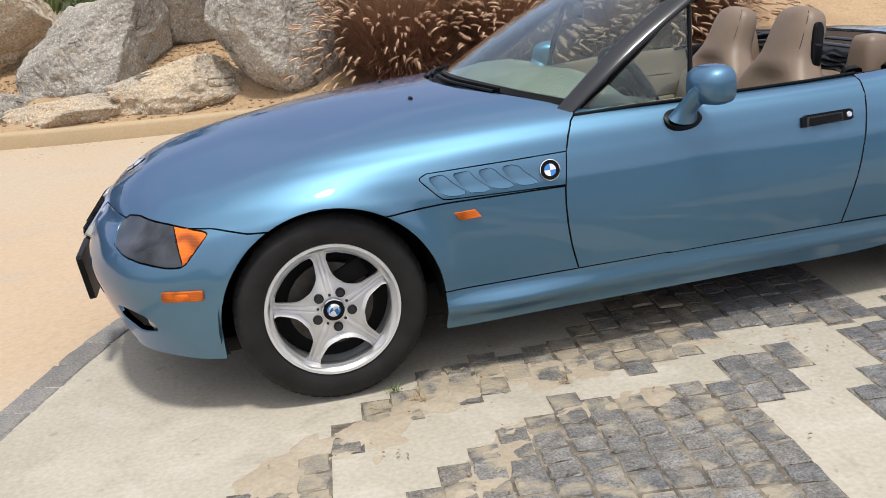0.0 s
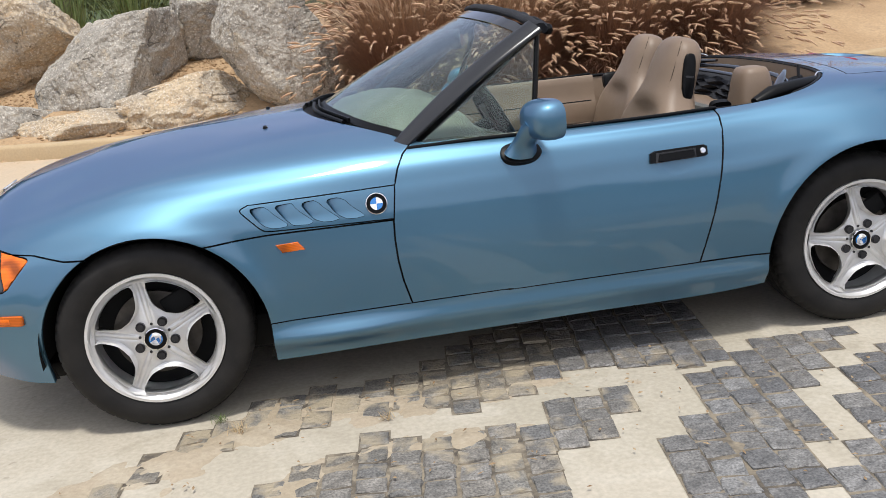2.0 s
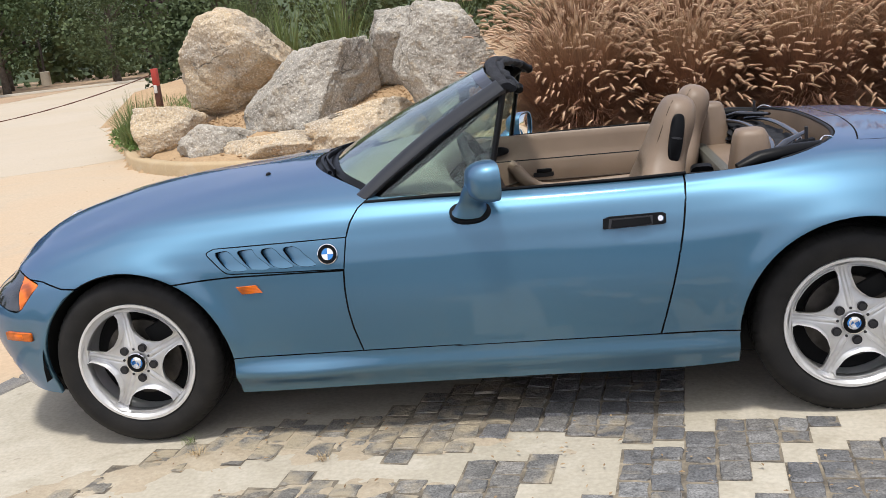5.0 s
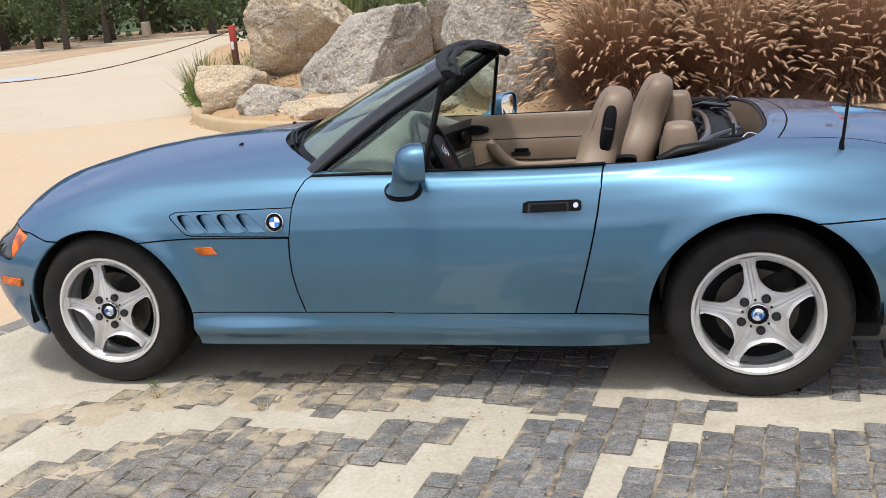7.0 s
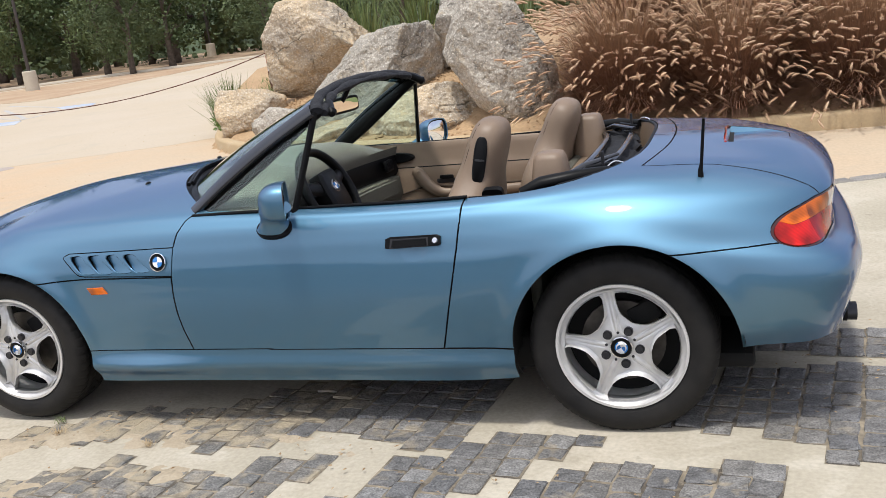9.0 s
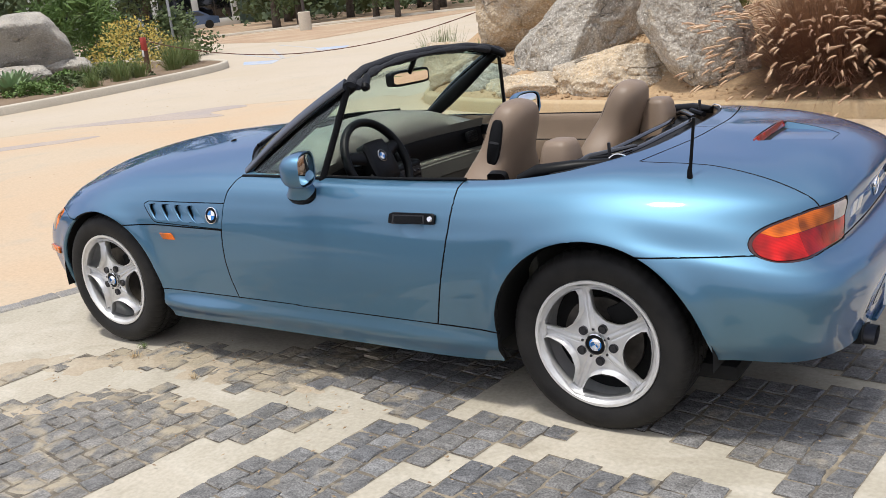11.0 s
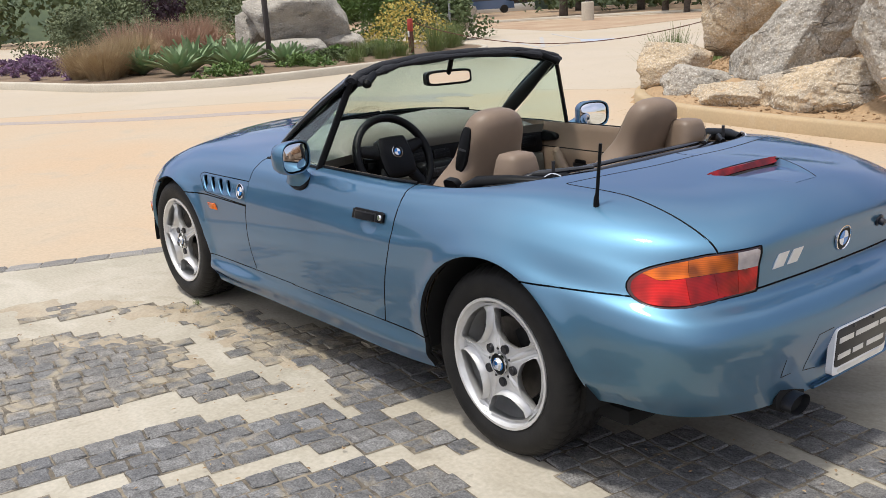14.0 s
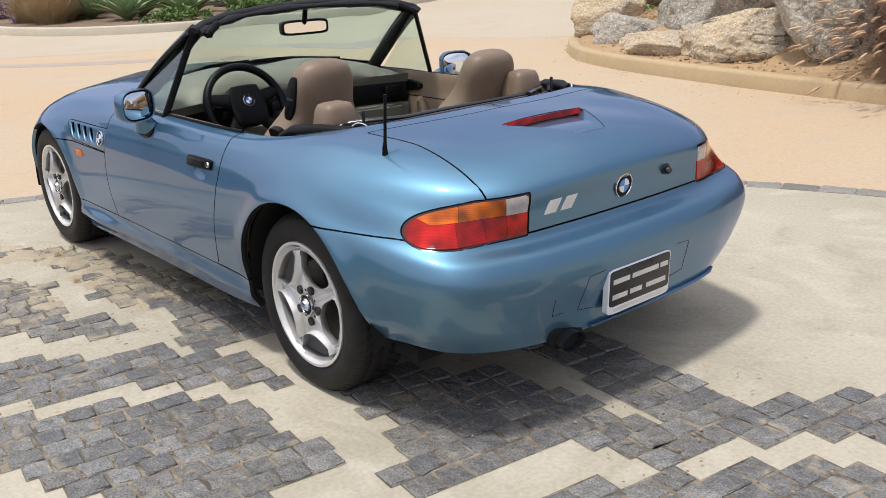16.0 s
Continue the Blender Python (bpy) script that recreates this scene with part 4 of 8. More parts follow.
# cowl and wipers
cv, cf = [], []
for k, y in enumerate(np.linspace(-.655, .655, 41)):
    xa = float(screen_foot(np.array([y]))[0])
    p = FOOT[k]
    zt = on_top(xa - 0.012, y)[0].z
    cv += [(xa - 0.02, y, zt - 0.012), (xa + 0.02, y, zt - 0.022), (p[0] + 0.02, p[1], p[2] - 0.012)]
cf = [(3 * k + j, 3 * k + j + 1, 3 * k + j + 4, 3 * k + j + 3) for k in range(40) for j in range(2)]
shaped("cowl", slab((cv, cf), (0, 0, -0.02)), BLACK_TRIM, car, "black plastic cowl below the windscreen")
for y0, y1 in ((-.42, .06), (.10, .50)):
    arm = [(float(screen_foot(np.array([y]))[0]) + dx, y, on_top(float(screen_foot(np.array([y]))[0]) - .012, y)[0].z + dz) for y, dx, dz in ((y0, .010, .002), ((y0 + y1) / 2, .028, .008), (y1, .045, .008))]
    w = shaped("wiper", tube(spline(arm, 6), 0.008, 8), BLACK_TRIM, car, "black wiper arm")
    shaped("wiper_blade", tube(spline([(p[0] + 0.02, p[1], p[2] + 0.004) for p in arm], 6), 0.006, 6, 1.8), BLACK_TRIM, w)
shaped("mirror_stem", tube([(.055, .03, 1.185), (.02, .045, 1.14), (-.012, .055, 1.105)], 0.012, 8), BLACK_TRIM, car, "black mirror stem")
rv = shaped("rear_view_mirror", prism(oval(0.113, 0.034, 36, 5.5), 0.018, 0.006, 0.022), BLACK_TRIM, car, "black rear-view mirror",
            at=facing(Vector((-.012, .056, 1.097)), Vector((.95, -.22, .03))))
shaped("mirror_glass", prism(oval(0.101, 0.0235, 36, 5.5), 0.0195), MIRROR, rv, at=facing(Vector((-.012, .056, 1.097)), Vector((.95, -.22, .03))))

# ---- door mirrors, handles, lamps, badges ----
for s in (-1, 1):
    base, n = on_side(0.0, 0.765, s < 0)
    set_x, set_z = (0, 0) if s < 0 else (.038, -.026)   # the two heads are folded differently
    foot = [Vector((.028, s * .768, .764)), Vector((.036 + set_x * .3, s * .784, .796 + set_z * .3)), Vector((.050 + set_x * .7, s * .808, .828 + set_z * .7)), Vector((.072 + set_x, s * .826, .855 + set_z))]
    shell = joined(tube(spline(foot, 5), [0.066 - 0.026 * math.sin(math.pi * min(k / 9, 1) * .5) + 0.020 * (k / 15) ** 2 for k in range(16)], 18, 0.60))
    mirror = shaped("door_mirror", shell, PAINT, car, "blue door mirror")
    shaped("mirror_foot", prism(oval(0.070, 0.040, 30, 2.4), 0.008, 0.003, 0.014), BLACK_TRIM, mirror, "black mirror foot", at=facing(Vector((.026, s * .766, .762)), Vector((0.05, s * 0.72, 0.68))))
    # the housing swells forward from the glass
    hv, hf, nn = [], [], 28
    for j, (d, k) in enumerate(((0.034, .93), (0.036, 1.0), (0.015, 1.02), (-0.01, .98), (-0.032, .86), (-0.048, .66), (-0.056, .40), (-0.059, .12))):
        for px, py in oval(0.083 * k, 0.065 * k, nn, 3.1):
            hv.append((d, px, py))
    hf = [(j * nn + i, j * nn + (i + 1) % nn, (j + 1) * nn + (i + 1) % nn, (j + 1) * nn + i) for j in range(7) for i in range(nn)] + [tuple(range(7 * nn, 8 * nn))]
    mm = pose(.085 + set_x, s * .838, .873 + set_z, 0, 0, s * -20)
    shaped("mirror_housing", (hv, hf), PAINT, mirror, at=mm)
    shaped("mirror_bezel", prism(oval(0.079, 0.061, 30, 3.1), 0.004, 0.004, 0.01), BLACK_TRIM, mirror, at=mm @ facing(Vector((.024, 0, 0)), Vector((1, 0, 0))))
    shaped("mirror_glass", prism(oval(0.072, 0.054, 30, 3.1), 0.006, 0.001), MIRROR, mirror, at=mm @ facing(Vector((.024, 0, 0)), Vector((1, 0, 0))))
    # handle
    p, n = on_side(0.554, 0.697, s < 0)
    fm = facing(p, n)
    rx = 1 if s < 0 else -1
    handle = shaped("door_handle", prism([(rx * a, b) for a, b in ((-.100, -.020), (-.097, .012), (-.080, .019), (.090, .022), (.102, .016), (.102, -.012), (.092, -.017), (-.094, -.022))][::rx], 0.012, 0.005, 0.004), BLACK_TRIM, car, "black door handle", at=fm)
    shaped("handle_recess", prism([(rx * a, b) for a, b in ((-.082, -.0225), (-.078, .011), (.060, .014), (.060, -.017))][::rx], 0.0126, 0.0004), PLATE_BLACK, handle, "black recess", at=fm)
    shaped("handle_grip", prism([(rx * a, b) for a, b in ((-.074, -.017), (-.068, .007), (.052, .010), (.056, -.013), (.040, -.0155), (-.060, -.021))][::rx], 0.020, 0.006), BLACK_TRIM, handle, at=fm)
    shaped("key_lock", lathe([(0, .017), (.008, .017), (.011, .014), (.012, .008)], 20, "z"), CHROME, handle, "chrome key lock", at=fm @ pose(rx * .084, .002, 0))
    # repeater lamps
    p, n = on_side(-.757, .560, s < 0)
    lamp = shaped("side_repeater", prism([(rx * a, b) for a, b in ((-.044, .012), (.026, .014), (.046, -.013), (-.026, -.015))][::rx], 0.008, 0.003, 0.003), DULL_AMBER, car, "amber side repeater lamp", at=facing(p, n))
    p, n = on_side(-1.672, .428, s < 0)
    mark = shaped("front_marker", prism(oval(.068, .017, 24, 8), 0.007, 0.003, 0.004), DULL_AMBER, car, "amber front side marker", at=facing(p, n))
    shaped("marker_core", prism(oval(.022, .010, 16, 6), 0.0078, 0.002), AMBER, mark, at=facing(p, n))
    p, n = on_side(-.467, .662, s < 0)
    roundel(facing(p, n, lift=0.001), 0.035, car)
p, n = on_tail(0.0, .676)
roundel(facing(p, n, lift=0.001), 0.040, car)
p, n = on_top(-1.80, 0.0)
roundel(facing(p, n, up=Vector((1, 0, 0)), lift=0.001), 0.040, car)
p, n = on_tail(.215, .688)
shaped("boot_lock", lathe([(0, .022), (.009, .022), (.012, .018), (.012, .006), (.019, .005), (.02, 0)], 24, "z"), BOLT, car, "dark steel boot lock", at=facing(p, n))
# chrome model mark: plain slanted bars
for y, w in ((-.312, .050), (-.245, .046)):
    p, n = on_tail(y, .672)
    shaped("model_mark", prism([(-w / 2 - .012, -.021), (w / 2 - .012, -.021), (w / 2 + .012, .021), (-w / 2 + .012, .021)], 0.004, 0.002, 0.002), ALLOY, car, "plain chrome mark", at=facing(p, n))
# high brake lamp on the lid
sv, sf, nx, ny = [], [], 12, 16
for i in range(nx + 1):
    x = LAMP_X - .004 + (SCOOP_END + .004 - LAMP_X) * i / nx
    half, sink = float(scoop_side(x)) + .001, 0.025 * (1 - i / nx) + .0008
    row = []
    for j in range(ny + 1):
        y = half * (2 * j / ny - 1)
        wall = j in (0, ny)
        row.append((x, y if wall else y * .985, on_top(x, y)[0].z - (.0012 if wall else sink)))
    sv += row
sf = [(i * (ny + 1) + j, (i + 1) * (ny + 1) + j, (i + 1) * (ny + 1) + j + 1, i * (ny + 1) + j + 1) for i in range(nx) for j in range(ny)]
shaped("lamp_hollow", slab((sv, sf), (0, 0, -.004)), PAINT, car, "blue hollow behind the brake lamp", angle=35)
p, n = on_top(LAMP_X, 0.0)
brake = shaped("high_brake_lamp", prism(oval(.190, .0120, 40, 6), 0.005, 0.003, 0.012), DEEP_RED, car, "red high-level brake lamp", at=facing(p + Vector((.006, 0, -.0135)), Vector((.90, 0, .43))))
# aerial
p, n = on_top(1.505, -.618)
aer = shaped("aerial", tube([p + Vector((0, 0, -.004)), p + Vector((0, 0, .02)), p + Vector((.004, 0, .04)), p + Vector((.018, .002, .185))], [0.010, 0.008, 0.0055, 0.005], 10), BLACK_TRIM, car, "short black rubber aerial")
# rear plate with frame
pc, pn = on_tail(-.012, .367)
pm = facing(pc + Vector((.022, 0, .003)), Vector((1, 0, -.06)))
frame_pts = oval(.153, .077, 40, 14)
plate = shaped("number_plate", prism(frame_pts, 0.004, 0.002, 0.018), BADGE_WHITE, car, "black plate in a white frame", at=pm)
shaped("plate_face", prism(oval(.148, .061, 40, 16, 0, .011), 0.0055, 0.001), PLATE_BLACK, plate, "black plate face", at=pm)
for xx, yy, ww in ((-.093, .034, .040), (.024, .034, .066), (.118, .034, .020), (-.098, -.018, .036), (-.020, -.018, .030), (.080, -.018, .050)):
    shaped("plate_bar", prism(oval(ww, .0085, 12, 20, xx, yy), 0.0065, 0.0004), ALLOY, plate, "plain pale bar", at=pm)
shaped("plate_bar", prism(oval(.125, .006, 12, 20, 0, -.063), 0.0052, 0.0004), ALLOY, plate, "plain grey bar", at=pm)
for sx in (-.055, .055):
    shaped("plate_screw", lathe([(0, .009), (.006, .0085), (.007, .005)], 12, "z"), BOLT, plate, at=pm @ pose(sx, .064, 0))
# front plate and grille
shaped("front_plate", prism(oval(.155, .085, 40, 14), 0.012, 0.003, 0.01), BLACK_TRIM, car, "black front plate holder", at=facing(Vector((-2.035, 0, .36)), Vector((-1, 0, -.12))))
for s in (-1, 1):
    p, n = on_tail(s * .085, .570, -1)
    gm = facing(p, n, lift=-0.010)
    k = shaped("kidney_grille", prism(oval(.062, .088, 36, 3.0), 0.020, 0.006, 0.01), CHROME, car, "chrome kidney grille", at=gm)
    shaped("grille_mesh", prism(oval(.050, .076, 36, 3.0), 0.0205, 0.001), BLACK_TRIM, k, "black grille insert", at=gm)
    for j in range(5):
        shaped("grille_bar", prism(oval(.0025, .070, 12, 4, -.036 + .018 * j), 0.024, 0.001), BLACK_TRIM, k, at=gm)
    fp, fn = on_tail(s * .66, .312, -1)
    shaped("fog_lamp", lathe([(0, .010), (.012, .009), (.022, .004), (.024, 0)], 24, "z"), CLEAR_LENS, car, "clear fog lamp", at=facing(fp, fn, lift=-0.022))
    # washer jets
    p, n = on_top(-.80, s * .30)
    shaped("washer_jet", lathe([(0, .008), (.008, .007), (.012, 0)], 12, "z"), BLACK_TRIM, car, "black washer jet", at=facing(p, n, up=Vector((1, 0, 0))) @ pose(0, 0, 0) @ Matrix.Diagonal((1.6, .8, 1, 1)))
# exhaust in its cut-out, creases and covers of the rear bumper
tail_x = on_tail(-.30, .285)[0].x
# no opening is cut; a solid dark tube gives its shade
shaped("exhaust_shadow_gap", tube([(1.86, -.30, .262), (tail_x, -.30, .263)], [.072, .074], 24, 0.64), DARK_INSIDE, car, "black tube for the shaded exhaust cut-out")
ex = shaped("exhaust_pipe", tube([(1.75, -.30, .250), (1.9, -.30, .250), (tail_x + .034, -.30, .246)], 0.050, 28, 0.60, caps=False), BOLT, car, "dark oval exhaust pipe")
shaped("exhaust_inside", tube([(1.75, -.30, .250), (tail_x + .012, -.30, .247)], 0.047, 28, 0.60, caps=True), DARK_INSIDE, ex)


def tail_line(points, r=0.0011):
    """A fine dark tube laid along the tail's skin, for the shade of a joint or crease."""
    out = []
    for (y0, z0), (y1, z1) in zip(points, points[1:]):
        for k in range(7):
            out.append(on_tail(y0 + (y1 - y0) * k / 6, z0 + (z1 - z0) * k / 6)[0])
    return tube(out, r, 6)


shaped("tow_cover_seam", tail_line([(-.375, .405), (-.372, .345), (-.325, .345)]), BLACK_TRIM, car, "fine cover seam")
# the recess has no depth; dark lines draw its shaded crease
for s in (-1, 1):
    shaped("plate_recess_seam", tail_line([(s * .175, .455), (s * .245, .450), (s * .262, .335), (s * .19, .325)]), BLACK_TRIM, car, "fine dark line for the shade of the recess edge")
lip = [on_tail(y, .262)[0] + Vector((.004, 0, 0)) for y in np.linspace(-.20, .62, 22)]
shaped("bumper_lip", tube(lip, .012, 10, .5), PAINT, car, "blue bumper lip")

# ---- the car: cockpit ----
part("cockpit_floor", box_bm((1.5, 1.26, 0.04), (0.3, 0, 0.255), 0.01), CARPET, car, "dark carpet")
part("rear_bulkhead", box_bm((0.05, 1.26, 0.50), (0.93, 0, 0.50), 0.02), DASH_TAN, car, "tan rear bulkhead")
part("front_bulkhead", box_bm((0.05, 1.26, 0.5), (-.42, 0, 0.50), 0.02), DARK_INSIDE, car, "black bulkhead")
part("centre_console", box_bm((0.95, 0.2, 0.26), (0.40, 0, 0.40), 0.04, 3), DASH_TAN, car, "tan centre console")


def extrude_y(profile, y0, y1, n=24, shape=None):
    """A form of the x, z profile drawn out across the car; shape(y) gives a shift in x and z."""
    k, verts, faces = len(profile), [], []
    for i in range(n + 1):
        y = y0 + (y1 - y0) * i / n
        dx, dz = shape(y) if shape else (0, 0)
        verts += [(x + dx, y, z + dz * (1 if j < k // 2 + 2 else 0)) for j, (x, z) in enumerate(profile)]
    for i in range(n):
        for j in range(k):
            j2 = (j + 1) % k
            faces.append((i * k + j, i * k + j2, (i + 1) * k + j2, (i + 1) * k + j))
    faces += [tuple(range(k)), tuple(n * k + j for j in range(k))[::-1]]
    return verts, faces


hump = lambda y: (0.25 * (abs(y) / .64) ** 2.2 * 0.45, 0.03 * math.exp(-((y + .33) / .16) ** 4) + 0.018 * math.exp(-((y - .32) / .22) ** 4) - 0.085 * (abs(y) / .64) ** 2.4)
top = [(-.57, .842), (-.50, .884), (-.38, .904), (-.26, .903), (-.18, .886), (-.13, .855), (-.112, .815), (-.125, .775), (-.30, .76)]
shaped("dashboard_top", extrude_y(top, -.635, .635, 40, hump), DASH_TAN, car, "tan padded dashboard top", angle=50)
mid = [(-.135, .785), (-.118, .775), (-.105, .70), (-.118, .675), (-.30, .675), (-.30, .785)]
dash = shaped("dashboard_band", extrude_y(mid, -.63, .63, 24, lambda y: (0.10 * (abs(y) / .64) ** 2.2, 0)), BLACK_TRIM, car, "black dashboard band")
low = [(-.12, .68), (-.085, .665), (-.075, .58), (-.12, .50), (-.26, .46), (-.30, .68)]
shaped("dashboard_lower", extrude_y(low, -.63, .63, 24, lambda y: (0.08 * (abs(y) / .64) ** 2.2, 0)), DASH_TAN, car, "tan lower dashboard")
shaped("glovebox_seam", extrude_y([(-.073, .66), (-.068, .655), (-.066, .59), (-.072, .585)], .14, .58, 8, lambda y: (0.08 * (abs(y) / .64) ** 2.2, 0)), DASH_TAN, car, "tan glovebox lid")
# binnacle, vents, centre stack
for y in (-.40, -.27):
    d = shaped("gauge", lathe([(0, .0), (.045, .0), (.047, .012), (.052, .012), (.054, 0)], 30, "z"), BLACK_TRIM, dash, "black dial", at=facing(Vector((-.095, y, .765)), Vector((.93, 0, .36))))
    for k in range(9):
        a = radians(-30 + 30 * k)
        shaped("dial_tick", prism(oval(.0012, .004, 8), .0015), BADGE_WHITE, d, at=facing(Vector((-.095, y, .765)), Vector((.93, 0, .36))) @ pose(.036 * math.cos(a), .036 * math.sin(a), 0, 0, 0, math.degrees(a) - 90))
for y in (-.58, -.06, .06, .55):
    vent = shaped("air_vent", prism(oval(.048, .028, 24, 5), .008, .002, .004), BLACK_TRIM, dash, "black air vent", at=facing(Vector((-.098 + 0.10 * (abs(y) / .64) ** 2.2, y, .735)), Vector((.98, 0, .15))))
    for k in range(4):
        shaped("vent_slat", prism(oval(.044, .002, 12, 5, 0, -.017 + .0115 * k), .011, .0005), BLACK_TRIM, vent, at=facing(Vector((-.098 + 0.10 * (abs(y) / .64) ** 2.2, y, .735)), Vector((.98, 0, .15))))
stack = part("centre_stack", box_bm((0.16, 0.21, 0.28), (-.105, 0, .58), 0.02, 3), BLACK_TRIM, car, "black centre stack with radio")
for k, z in enumerate((.675, .625, .56)):
    shaped("radio_panel", prism(oval(.085, .019, 20, 8), .006, .002, .003), PLATE_BLACK, stack, at=facing(Vector((-.024, 0, z)), Vector((1, 0, .1))))
    for j in range(5):
        shaped("button", lathe([(0, .006), (.006, .005), (.007, 0)], 10, "z"), BOLT, stack, at=facing(Vector((-.018, -.064 + .032 * j, z)), Vector((1, 0, .1))))
shaped("gear_lever", tube([(.22, 0, .50), (.23, 0, .60), (.225, 0, .64)], [.012, .011, .024], 12), BLACK_TRIM, car, "black gear lever")
part("gear_gaiter", box_bm((.16, .12, .05), (.22, 0, .525), .02), BLACK_TRIM, car, "black gear gaiter")

# steering wheel
hub, axis = Vector((.079, -.315, .803)), Vector((.905, 0, .425)).normalized()
sm = facing(hub, axis)
ring = [(0.183 * math.cos(a), 0.183 * math.sin(a), -0.03) for a in np.linspace(0, 2 * math.pi, 49)]
wheel_ring = shaped("steering_wheel", tube(ring, 0.0175, 12, 1.15, caps=False), BLACK_TRIM, car, "black four-spoke steering wheel", at=sm)
pad = [(-.07, .075), (-.045, .088), (.045, .088), (.07, .075), (.082, .0), (.075, -.07), (.05, -.088), (-.05, -.088), (-.075, -.07), (-.082, 0)]
shaped("horn_pad", prism([tuple(q) for q in spline([(*q, 0) for q in pad], 4, True)[:, :2]], 0.004, 0.014, 0.05), BLACK_TRIM, wheel_ring, at=sm)
for ax_, ay_, bx_, by_ in ((-.07, .03, -.172, .055), (.07, .03, .172, .055), (-.055, -.06, -.115, -.138), (.055, -.06, .115, -.138)):
    shaped("wheel_spoke", tube([(ax_, ay_, -.025), ((ax_ + bx_) / 2, (ay_ + by_) / 2, -.03), (bx_, by_, -.03)], [.034, .028, .022], 12, .5), BLACK_TRIM, wheel_ring, at=sm)
roundel(sm @ pose(0, .015, .003), 0.026, wheel_ring)
shaped("steering_column", tube([hub - axis * .03, hub - axis * .16], [.045, .06], 16), BLACK_TRIM, car, "black steering column")
for s in (-1, 1):
    shaped("column_stalk", tube([hub - axis * .075, hub - axis * .075 + Vector((0, s * .13, .02))], [.008, .010], 8), BLACK_TRIM, car, "black column stalk")


# seats
def seat(y, x_top, z_top, x_foot=0.50):
    foot = Vector((x_foot, y, .45))
    head = Vector((x_top, y, z_top))
    stations = [(0, .235, .085), (.12, .25, .10), (.3, .255, .10), (.44, .242, .096), (.54, .208, .088), (.62, .168, .080), (.70, .142, .076), (.83, .130, .072), (.92, .116, .064), (.97, .092, .050), (.993, .055, .03), (1.0, .02, .01)]
    verts, faces, n = [], [], 36
    d = (head - foot)
    up = d.normalized()
    fwd = Vector((-up.z, 0, up.x))
    for t, w, th in stations:
        c = foot + d * t + fwd * (0.02 * math.sin(t * math.pi * 1.4))
        for px, py in oval(w, th, n, 3.0 if t < .7 else 2.5):
            dish = 0.028 * max(0, 1 - (px / (w + 1e-6)) ** 2 * 1.6) * (py > 0) * (t < .62)
            verts.append(c + Vector((0, px, 0)) + fwd * (py - dish))
    faces = [(j * n + i, j * n + (i + 1) % n, (j + 1) * n + (i + 1) % n, (j + 1) * n + i) for j in range(len(stations) - 1) for i in range(n)] + [tuple(range((len(stations) - 1) * n, len(stations) * n))]
    bm = bmesh.new()
    vs = [bm.verts.new(v) for v in verts]
    for f in faces:
        bm.faces.new([vs[i] for i in f])
    bmesh.ops.recalc_face_normals(bm, faces=bm.faces)
    bmesh.ops.subdivide_edges(bm, edges=bm.edges[:], cuts=1, use_grid_fill=True, smooth=0.6)
    back = part("seat", smooth(bm, 60), LEATHER, car, "tan leather bucket seat with integral headrest")
    part("seat_cushion", box_bm((.50, .46, .16), (x_foot - .18, y, .43), .06, 4, None), LEATHER, back)
    for s in (-1, 1):
        part("cushion_bolster", box_bm((.46, .09, .19), (x_foot - .19, y + s * .21, .445), .04, 4), LEATHER, back)
    for o in (-1, 1):
        edge_line = [foot + d * t + fwd * (0.02 * math.sin(t * math.pi * 1.4) + th * .62) + Vector((0, o * w * .84, 0)) for t, w, th in stations[3:10]]
        shaped("seat_piping", tube(spline([tuple(q) for q in edge_line], 5), .0026, 6), SEAM, back, "dark seam")
    # black belt guide on the outer shoulder
    o = -1 if y < 0 else 1
    gp = foot + d * .77 + Vector((0, o * .130, 0)) - fwd * .012
    shaped("belt_guide", prism(oval(.024, .085, 28, 3.2), .014, .006, .012), BLACK_TRIM, back, "black belt guide", at=facing(gp, Vector((.2, o, .12)), up=up))
    shaped("belt_slot", prism(oval(.018, .004, 14, 4), .0155, .001), PLATE_BLACK, back, at=facing(gp, Vector((.2, o, .12)), up=up))
    return back


seat(-.345, .750, 1.045, .62)
seat(.37, .90, 1.01, .76)
# hoop covers and rear shelf
for y in (-.455, .475):
    v, f, n = [], [], 32
    for z, w, dpt in ((.66, .100, .085), (.78, .088, .073), (.86, .072, .062), (.895, .064, .055), (.912, .055, .046), (.917, .036, .030), (.918, .01, .006)):
        v += [(.985 + q, y + p, z) for p, q in oval(w, dpt, n, 3.4)]
    f = [(j * n + i, j * n + (i + 1) % n, (j + 1) * n + (i + 1) % n, (j + 1) * n + i) for j in range(6) for i in range(n)] + [tuple(range(6 * n, 7 * n))]
    shaped("hoop_cover", (v, f), LEATHER, car, "tan leather roll hoop cover", angle=50)
part("rear_shelf", box_bm((.24, 1.2, .16), (1.03, 0, .66), .04, 3), LEATHER, car, "tan rear shelf")
# tan lining inside the rear rim
lv, lf = [], []
for k in range(41):
    a = math.pi * (k / 40 - 0.5)
    ca, sa_ = math.copysign(abs(math.cos(a)) ** (2 / 3.4), math.cos(a)), math.copysign(abs(math.sin(a)) ** (2 / 3.4), math.sin(a))
    x, y = .72 + .579 * ca, .687 * sa_
    z = on_top(x + .03 * ca, y)[0].z if abs(y) < .66 else .82
    lv += [(x, y, z - .004), (x - .02 * ca, y - .03 * sa_, z - .16)]
lf = [(2 * k, 2 * k + 1, 2 * k + 3, 2 * k + 2) for k in range(40)]
shaped("rim_lining", slab((lv, lf), (-.006, 0, 0)), LEATHER, car, "tan lining of the rear rim")
